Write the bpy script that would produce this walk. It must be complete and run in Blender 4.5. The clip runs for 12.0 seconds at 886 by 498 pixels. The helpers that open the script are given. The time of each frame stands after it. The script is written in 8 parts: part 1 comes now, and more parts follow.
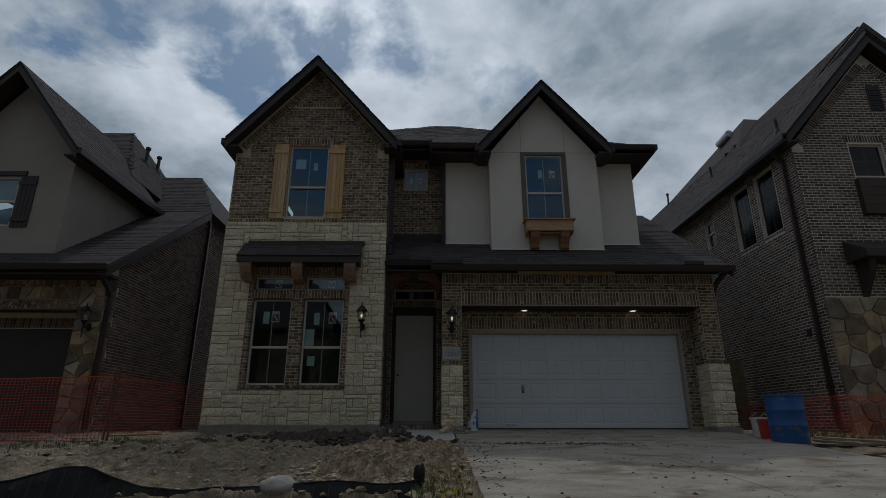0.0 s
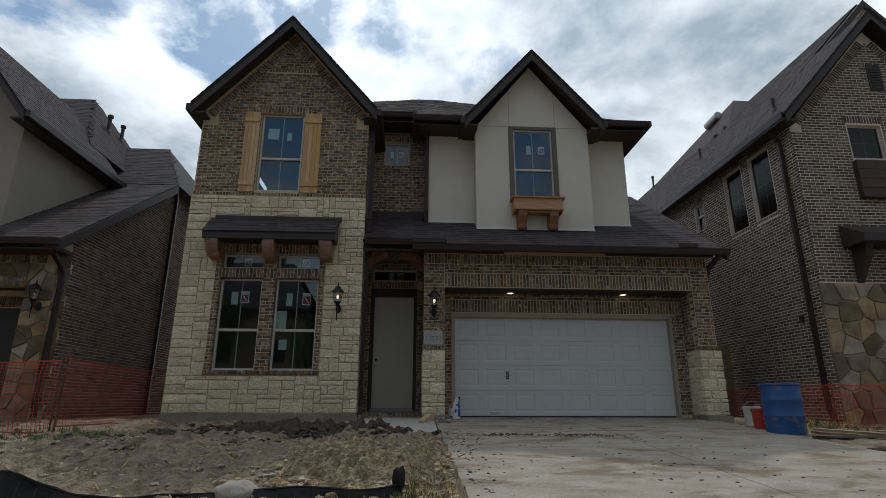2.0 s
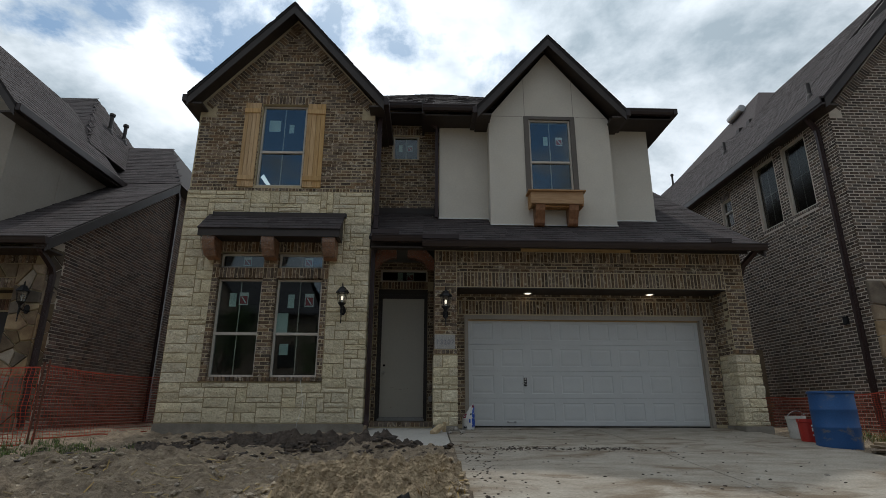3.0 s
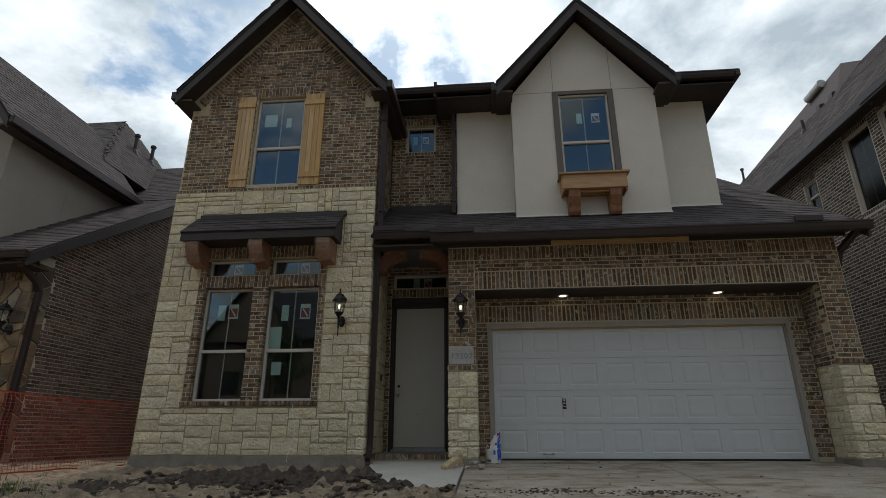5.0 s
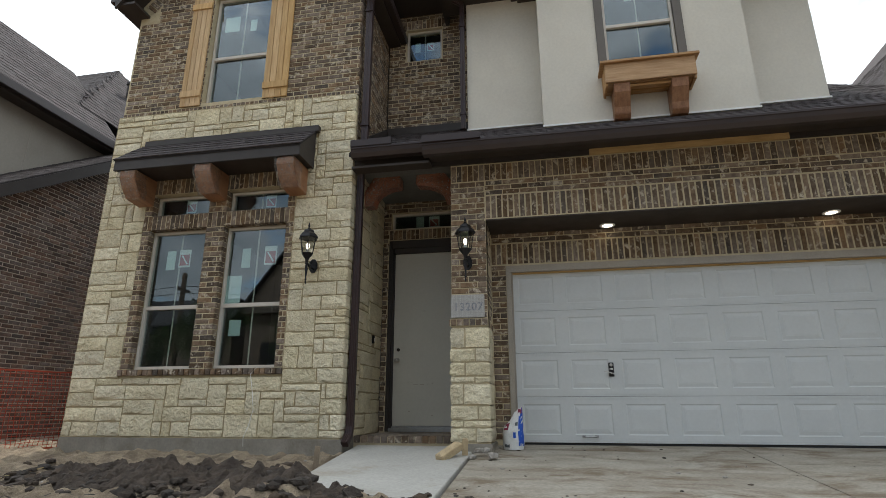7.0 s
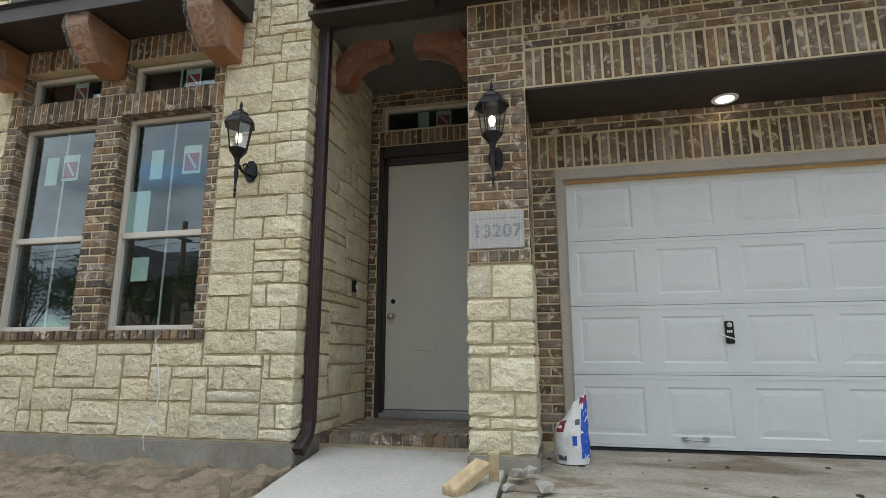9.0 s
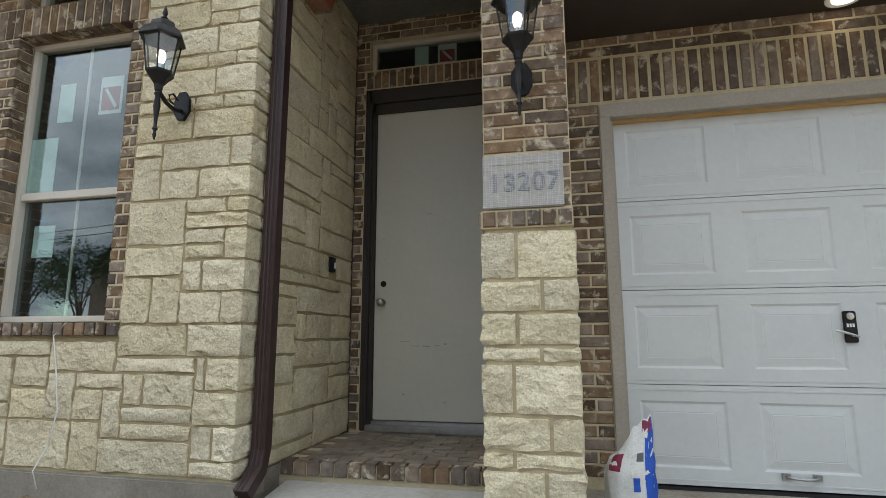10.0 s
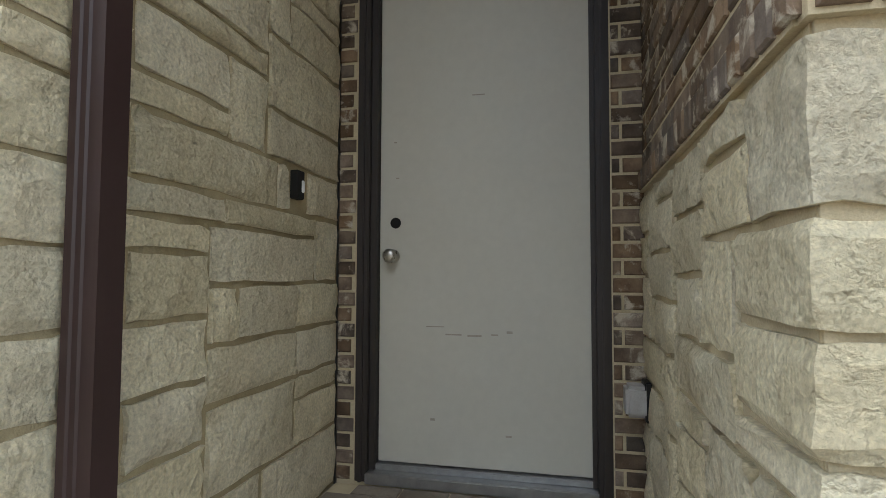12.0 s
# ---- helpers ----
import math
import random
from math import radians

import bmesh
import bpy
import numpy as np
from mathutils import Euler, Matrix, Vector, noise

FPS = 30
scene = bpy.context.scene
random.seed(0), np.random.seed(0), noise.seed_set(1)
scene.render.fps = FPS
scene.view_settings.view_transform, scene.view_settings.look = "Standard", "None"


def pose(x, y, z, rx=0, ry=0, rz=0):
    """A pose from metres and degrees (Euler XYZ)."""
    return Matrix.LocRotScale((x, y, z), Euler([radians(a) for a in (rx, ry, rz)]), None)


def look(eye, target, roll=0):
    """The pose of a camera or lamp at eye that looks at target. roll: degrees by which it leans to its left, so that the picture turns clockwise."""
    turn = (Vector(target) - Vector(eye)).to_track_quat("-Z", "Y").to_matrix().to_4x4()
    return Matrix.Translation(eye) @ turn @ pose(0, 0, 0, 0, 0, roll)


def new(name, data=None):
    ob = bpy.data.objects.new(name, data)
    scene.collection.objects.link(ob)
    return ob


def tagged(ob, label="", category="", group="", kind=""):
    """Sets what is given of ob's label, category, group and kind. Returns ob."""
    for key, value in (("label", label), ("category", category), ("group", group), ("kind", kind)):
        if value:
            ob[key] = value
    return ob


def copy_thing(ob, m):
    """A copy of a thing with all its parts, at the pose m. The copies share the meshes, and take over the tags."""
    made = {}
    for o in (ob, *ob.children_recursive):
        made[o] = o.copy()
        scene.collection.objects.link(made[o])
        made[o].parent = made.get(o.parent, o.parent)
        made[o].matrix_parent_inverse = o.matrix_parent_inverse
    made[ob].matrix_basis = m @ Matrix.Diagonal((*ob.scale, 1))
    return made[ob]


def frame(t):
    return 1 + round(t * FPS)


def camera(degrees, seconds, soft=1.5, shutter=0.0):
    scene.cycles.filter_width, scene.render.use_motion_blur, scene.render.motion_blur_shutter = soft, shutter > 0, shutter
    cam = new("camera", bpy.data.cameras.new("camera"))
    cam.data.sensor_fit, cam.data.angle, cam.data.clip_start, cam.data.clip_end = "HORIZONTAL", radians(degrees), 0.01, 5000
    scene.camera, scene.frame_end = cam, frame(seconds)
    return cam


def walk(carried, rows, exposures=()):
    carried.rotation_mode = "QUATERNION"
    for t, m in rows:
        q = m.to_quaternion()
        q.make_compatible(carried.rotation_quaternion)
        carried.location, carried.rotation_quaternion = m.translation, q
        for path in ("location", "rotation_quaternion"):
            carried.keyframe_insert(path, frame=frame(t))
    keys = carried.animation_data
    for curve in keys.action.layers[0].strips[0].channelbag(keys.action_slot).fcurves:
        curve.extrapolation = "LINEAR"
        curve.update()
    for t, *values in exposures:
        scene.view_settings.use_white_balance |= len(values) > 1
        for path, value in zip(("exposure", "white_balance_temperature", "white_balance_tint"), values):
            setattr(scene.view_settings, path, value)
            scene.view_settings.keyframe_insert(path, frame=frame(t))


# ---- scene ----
cam = camera(79.1, 12.0, soft=0.8)
METRES, EYE, TILT, LEAN, TURN = 11.22, 0.113, 0.0, 0.0, -1.0
ROWS = [
    (0.0, 0.0, 0.0, 0.0, -0.0, 18.07, -0.01),
    (0.5, -0.0004, 0.0025, 0.0036, -0.09, 16.68, -0.03),
    (1.0, -0.0025, 0.01, 0.0061, -0.9, 16.47, -0.1),
    (1.5, -0.003, 0.0314, 0.0101, -2.17, 16.27, -0.14),
    (2.0, -0.0046, 0.0611, 0.0134, -2.28, 16.11, -0.14),
    (2.5, -0.0058, 0.0948, 0.0166, -1.52, 16.15, -0.16),
    (4.5, 0.0477, 0.2394, 0.0222, 2.59, 19.17, 0.07),
    (5.0, 0.0691, 0.2794, 0.0218, 6.08, 19.24, 0.06),
    (5.5, 0.0916, 0.3264, 0.0189, 7.24, 19.31, 0.13),
    (6.0, 0.1014, 0.3773, 0.018, 8.87, 19.07, 0.13),
    (6.5, 0.1048, 0.4299, 0.021, 9.82, 17.76, 0.17),
    (7.0, 0.0982, 0.4854, 0.0288, 11.5, 16.31, 0.1),
    (9.0, 0.0579, 0.6989, 0.0506, 13.38, 11.2, 0.06),
    (9.5, 0.0468, 0.7489, 0.0564, 13.39, 10.27, 0.04),
    (10.0, 0.0355, 0.7959, 0.0602, 13.85, 9.37, 0.07),
    (10.5, 0.0214, 0.8416, 0.0632, 14.43, 8.42, 0.0),
    (11.0, 0.007, 0.885, 0.0678, 14.73, 7.0, 0.11),
    (11.5, -0.0139, 0.9209, 0.0732, 14.8, 5.25, -0.1),
    (12.0, -0.0272, 0.9519, 0.0769, 13.74, 2.83, -0.18),
]
EXPO = [(0.0, -1.26, 5900, 10), (0.5, -0.89, 5980, 10), (1.0, -0.67, 6080, 10), (2.5, -0.17, 6220, 10), (4.5, -0.13, 6400, 10), (5.5, 0.26, 6450, 10.5), (6.0, 0.56, 6450, 10), (7.0, 1.08, 6420, 10), (9.0, 1.72, 6420, 10), (9.5, 1.75, 6420, 10), (10.5, 1.68, 6440, 10), (11.0, 1.73, 6430, 10), (12.0, 2.18, 6340, 10)]
walk(cam, [(t, pose(0, 0, EYE, TILT, LEAN, TURN) @ pose(METRES * x, METRES * y, METRES * z, 90 + pitch, roll, yaw)) for t, x, y, z, yaw, pitch, roll in ROWS], EXPO)

# ---- world and sun ----
SUN_EL, SUN_AZ = 60.0, -6.0      # the sun stands high behind the houses, a little to the left of straight ahead
world = bpy.data.worlds.new("sky")
scene.world = world
world.use_nodes = True
wn = world.node_tree.nodes
wl = world.node_tree.links
wn.clear()


def wnode(kind, **sets):
    n = wn.new(kind)
    for k, v in sets.items():
        n.inputs[k].default_value = v
    return n


sky = wn.new("ShaderNodeTexSky")
sky.sky_type, sky.sun_disc = "NISHITA", False
sky.sun_elevation, sky.sun_rotation = radians(SUN_EL), radians(SUN_AZ)
tc = wn.new("ShaderNodeTexCoord")
sep = wn.new("ShaderNodeSeparateXYZ")
wl.new(tc.outputs["Generated"], sep.inputs[0])
zz = wn.new("ShaderNodeMath")
zz.operation = "MAXIMUM"
zz.inputs[1].default_value = 0.0
wl.new(sep.outputs["Z"], zz.inputs[0])
za = wn.new("ShaderNodeMath")
za.operation = "ADD"
za.inputs[1].default_value = 0.35
wl.new(zz.outputs[0], za.inputs[0])
dx = wn.new("ShaderNodeMath")
dx.operation = "DIVIDE"
wl.new(sep.outputs["X"], dx.inputs[0])
wl.new(za.outputs[0], dx.inputs[1])
dy = wn.new("ShaderNodeMath")
dy.operation = "DIVIDE"
wl.new(sep.outputs["Y"], dy.inputs[0])
wl.new(za.outputs[0], dy.inputs[1])
cmb = wn.new("ShaderNodeCombineXYZ")
cmb.inputs[2].default_value = 2.7
wl.new(dx.outputs[0], cmb.inputs[0])
wl.new(dy.outputs[0], cmb.inputs[1])
cover = wnode("ShaderNodeTexNoise", Scale=3.4, Detail=10.0, Roughness=0.60, Distortion=0.15)
wl.new(cmb.outputs[0], cover.inputs["Vector"])
thick = wnode("ShaderNodeTexNoise", Scale=3.0, Detail=9.0, Roughness=0.58, Distortion=0.2)
thick.noise_dimensions = "4D"
thick.inputs["W"].default_value = 3.3
wl.new(cmb.outputs[0], thick.inputs["Vector"])


def near(*spots):
    """Soft weight, 1 at the named directions of the sky and 0 beyond their radius in degrees, summed."""
    total = None
    for d, wide, k in spots:
        dot = wn.new("ShaderNodeVectorMath")
        dot.operation = "DOT_PRODUCT"
        dot.inputs[1].default_value = Vector(d).normalized()
        wl.new(tc.outputs["Generated"], dot.inputs[0])
        mr = wn.new("ShaderNodeMapRange")
        mr.interpolation_type = "SMOOTHSTEP"
        mr.inputs["From Min"].default_value, mr.inputs["From Max"].default_value = math.cos(radians(wide)), 1.0
        mr.inputs["To Min"].default_value, mr.inputs["To Max"].default_value = 0.0, k
        wl.new(dot.outputs["Value"], mr.inputs["Value"])
        if total is None:
            total = mr.outputs[0]
        else:
            ad = wn.new("ShaderNodeMath")
            wl.new(total, ad.inputs[0])
            wl.new(mr.outputs[0], ad.inputs[1])
            total = ad.outputs[0]
    return total


def summed(a, b):
    ad = wn.new("ShaderNodeMath")
    wl.new(a, ad.inputs[0])
    wl.new(b, ad.inputs[1])
    return ad.outputs[0]


# breaks where blue shows, a deck of cloud elsewhere in front, and clear sky low behind the walker
gaps = near(((-0.52, 0.67, 0.53), 7, -0.09), ((-0.30, 0.75, 0.59), 8, -0.13), ((-0.18, 0.76, 0.62), 5, -0.08), ((-0.01, 0.77, 0.64), 7, -0.12),
            ((0.126, 0.81, 0.57), 5.5, -0.24), ((-0.62, 0.56, 0.54), 18, 0.06), ((0.42, 0.72, 0.50), 32, 0.12), ((-0.42, 0.80, 0.40), 18, 0.09),
            ((-0.25, -0.88, 0.40), 17, -0.09), ((0.22, -0.88, 0.40), 15, -0.09))
decks = near(((0.36, 0.74, 0.58), 22, 0.035), ((0.56, 0.66, 0.50), 22, 0.02), ((-0.52, 0.72, 0.46), 16, 0.09),
             ((-0.41, 0.75, 0.52), 7, -0.06), ((0.22, 0.77, 0.60), 12, 0.06), ((-0.13, 0.77, 0.63), 9, -0.07), ((0.39, 0.83, 0.39), 10, -0.05))
cr = wn.new("ShaderNodeValToRGB")
cr.color_ramp.elements[0].position, cr.color_ramp.elements[1].position = 0.36, 0.47
wl.new(summed(cover.outputs["Fac"], gaps), cr.inputs[0])
tr = wn.new("ShaderNodeValToRGB")
tr.color_ramp.elements[0].position, tr.color_ramp.elements[1].position = 0.36, 0.66
tr.color_ramp.elements[0].color, tr.color_ramp.elements[1].color = (7.7, 7.95, 8.1, 1), (2.3, 2.75, 3.05, 1)
wl.new(summed(thick.outputs["Fac"], decks), tr.inputs[0])
# clouds are brighter towards the sun
sund = wn.new("ShaderNodeVectorMath")
sund.operation = "DOT_PRODUCT"
sund.inputs[1].default_value = (math.sin(radians(SUN_AZ)) * math.cos(radians(SUN_EL)), math.cos(radians(SUN_AZ)) * math.cos(radians(SUN_EL)), math.sin(radians(SUN_EL)))
wl.new(tc.outputs["Generated"], sund.inputs[0])
glow = wn.new("ShaderNodeMapRange")
glow.inputs["From Min"].default_value, glow.inputs["From Max"].default_value = 0.0, 1.0
glow.inputs["To Min"].default_value, glow.inputs["To Max"].default_value = 0.50, 1.9
wl.new(sund.outputs["Value"], glow.inputs["Value"])
lit = wn.new("ShaderNodeVectorMath")
lit.operation = "SCALE"
wl.new(tr.outputs["Color"], lit.inputs[0])
wl.new(glow.outputs[0], lit.inputs["Scale"])
wmix = wn.new("ShaderNodeMix")
wmix.data_type = "RGBA"
wl.new(cr.outputs["Color"], wmix.inputs[0])
hue = wn.new("ShaderNodeVectorMath")
hue.operation = "MULTIPLY"
hue.inputs[1].default_value = (0.88, 1.0, 0.95)
wl.new(sky.outputs[0], hue.inputs[0])
wl.new(hue.outputs[0], wmix.inputs[6])
wl.new(lit.outputs[0], wmix.inputs[7])
bg = wnode("ShaderNodeBackground", Strength=0.125)
wl.new(wmix.outputs[2], bg.inputs["Color"])
wout = wn.new("ShaderNodeOutputWorld")
wl.new(bg.outputs[0], wout.inputs[0])

sun_data = bpy.data.lights.new("sun", "SUN")
sun_data.energy, sun_data.angle, sun_data.color = 1.45, radians(2.0), (1.0, 0.94, 0.85)
sun = new("sun", sun_data)
az, el = radians(SUN_AZ), radians(SUN_EL)
sun.matrix_world = look((math.sin(az) * math.cos(el) * 50, math.cos(az) * math.cos(el) * 50, math.sin(el) * 50), (0, 0, 0))


# ---- materials ----
def material(name, base, second=None, scale=8.0, rough=0.8, bump=0.0, bump_scale=60.0, metal=0.0, fine=0.12, piece=0.0,
             stain=None, stain_scale=1.2, stain_at=(0.55, 0.7), spec=0.4, stretch=(1, 1, 1), detail=6.0):
    """A surface: two colours mixed by noise, fine grain, tint per piece, stains at a larger scale, relief."""
    m = bpy.data.materials.new(name)
    m.use_nodes = True
    nt = m.node_tree
    N, L = nt.nodes, nt.links
    b = N["Principled BSDF"]
    b.inputs["Roughness"].default_value = rough
    b.inputs["Metallic"].default_value = metal
    b.inputs["Specular IOR Level"].default_value = spec
    geo = N.new("ShaderNodeNewGeometry")
    mp = N.new("ShaderNodeMapping")
    mp.inputs["Scale"].default_value = stretch
    L.new(geo.outputs["Position"], mp.inputs["Vector"])

    def nz(sc, det=6.0, r=0.6, dist=0.0):
        n = N.new("ShaderNodeTexNoise")
        n.inputs["Scale"].default_value, n.inputs["Detail"].default_value, n.inputs["Roughness"].default_value = sc, det, r
        n.inputs["Distortion"].default_value = dist
        L.new(mp.outputs[0], n.inputs["Vector"])
        return n

    def ramp(src, a, z):
        r = N.new("ShaderNodeMapRange")
        r.inputs["From Min"].default_value, r.inputs["From Max"].default_value = a, z
        L.new(src, r.inputs["Value"])
        return r.outputs[0]

    def mix(fac, a, c, kind="MIX"):
        x = N.new("ShaderNodeMix")
        x.data_type, x.blend_type = "RGBA", kind
        for v, i in ((fac, 0), (a, 6), (c, 7)):
            if isinstance(v, (int, float)):
                x.inputs[i].default_value = v
            elif isinstance(v, tuple):
                x.inputs[i].default_value = (*v, 1)
            else:
                L.new(v, x.inputs[i])
        return x.outputs[2]

    col = mix(ramp(nz(scale, detail).outputs["Fac"], 0.35, 0.65), base, second or tuple(0.85 * c for c in base))
    if piece:
        oi = N.new("ShaderNodeObjectInfo")
        ad = N.new("ShaderNodeMath")
        ad.operation = "ADD"
        L.new(oi.outputs["Random"], ad.inputs[0])
        L.new(geo.outputs["Random Per Island"], ad.inputs[1])
        fr = N.new("ShaderNodeMath")
        fr.operation = "FRACT"
        L.new(ad.outputs[0], fr.inputs[0])
        hs = N.new("ShaderNodeHueSaturation")
        L.new(ramp(fr.outputs[0], 0.0, 1.0), hs.inputs["Value"])
        mr = hs.inputs["Value"].links[0].from_node
        mr.inputs["To Min"].default_value, mr.inputs["To Max"].default_value = 1 - piece, 1 + piece
        wn2 = N.new("ShaderNodeTexWhiteNoise")
        wn2.noise_dimensions = "1D"
        L.new(fr.outputs[0], wn2.inputs["W"])
        mr2 = N.new("ShaderNodeMapRange")
        mr2.inputs["To Min"].default_value, mr2.inputs["To Max"].default_value = 1 - min(0.35, piece), 1 + min(0.25, piece)
        L.new(wn2.outputs["Value"], mr2.inputs["Value"])
        L.new(mr2.outputs[0], hs.inputs["Saturation"])
        L.new(col, hs.inputs["Color"])
        col = hs.outputs[0]
    if stain:
        col = mix(ramp(nz(stain_scale, 8.0, 0.65, 0.4).outputs["Fac"], *stain_at), col, stain)
    if fine:
        g = N.new("ShaderNodeMapRange")
        g.inputs["To Min"].default_value, g.inputs["To Max"].default_value = 1 - 2 * fine, 1 + 2 * fine
        L.new(nz(scale * 17, 3.0).outputs["Fac"], g.inputs["Value"])
        cc = N.new("ShaderNodeCombineColor")
        for i in range(3):
            L.new(g.outputs[0], cc.inputs[i])
        col = mix(1.0, col, cc.outputs[0], "MULTIPLY")
    L.new(col, b.inputs["Base Color"])
    rr = N.new("ShaderNodeMapRange")
    rr.inputs["To Min"].default_value, rr.inputs["To Max"].default_value = max(0.02, rough - 0.12), min(1.0, rough + 0.12)
    L.new(nz(scale * 3, 4.0).outputs["Fac"], rr.inputs["Value"])
    L.new(rr.outputs[0], b.inputs["Roughness"])
    if bump:
        bp = N.new("ShaderNodeBump")
        bp.inputs["Strength"].default_value, bp.inputs["Distance"].default_value = 1.0, bump
        L.new(nz(bump_scale, 8.0, 0.65).outputs["Fac"], bp.inputs["Height"])
        L.new(bp.outputs[0], b.inputs["Normal"])
    return m


def chiselled(m, cells, depth):
    """Adds split-face relief to a material: ridges between small broken facets, over its own bump."""
    N, L = m.node_tree.nodes, m.node_tree.links
    b = N["Principled BSDF"]
    geo = N.new("ShaderNodeNewGeometry")
    warp = N.new("ShaderNodeTexNoise")
    warp.inputs["Scale"].default_value, warp.inputs["Detail"].default_value = cells * 0.8, 4.0
    L.new(geo.outputs["Position"], warp.inputs["Vector"])
    vm = N.new("ShaderNodeVectorMath")
    vm.operation = "MULTIPLY_ADD"
    vm.inputs[1].default_value = (0.09, 0.09, 0.09)
    L.new(warp.outputs["Color"], vm.inputs[0])
    L.new(geo.outputs["Position"], vm.inputs[2])
    vo = N.new("ShaderNodeTexVoronoi")
    vo.feature = "F1"
    vo.inputs["Scale"].default_value = cells
    L.new(vm.outputs[0], vo.inputs["Vector"])
    bp = N.new("ShaderNodeBump")
    bp.inputs["Strength"].default_value, bp.inputs["Distance"].default_value = 0.9, depth
    L.new(vo.outputs["Distance"], bp.inputs["Height"])
    if b.inputs["Normal"].links:
        L.new(b.inputs["Normal"].links[0].from_socket, bp.inputs["Normal"])
    L.new(bp.outputs[0], b.inputs["Normal"])


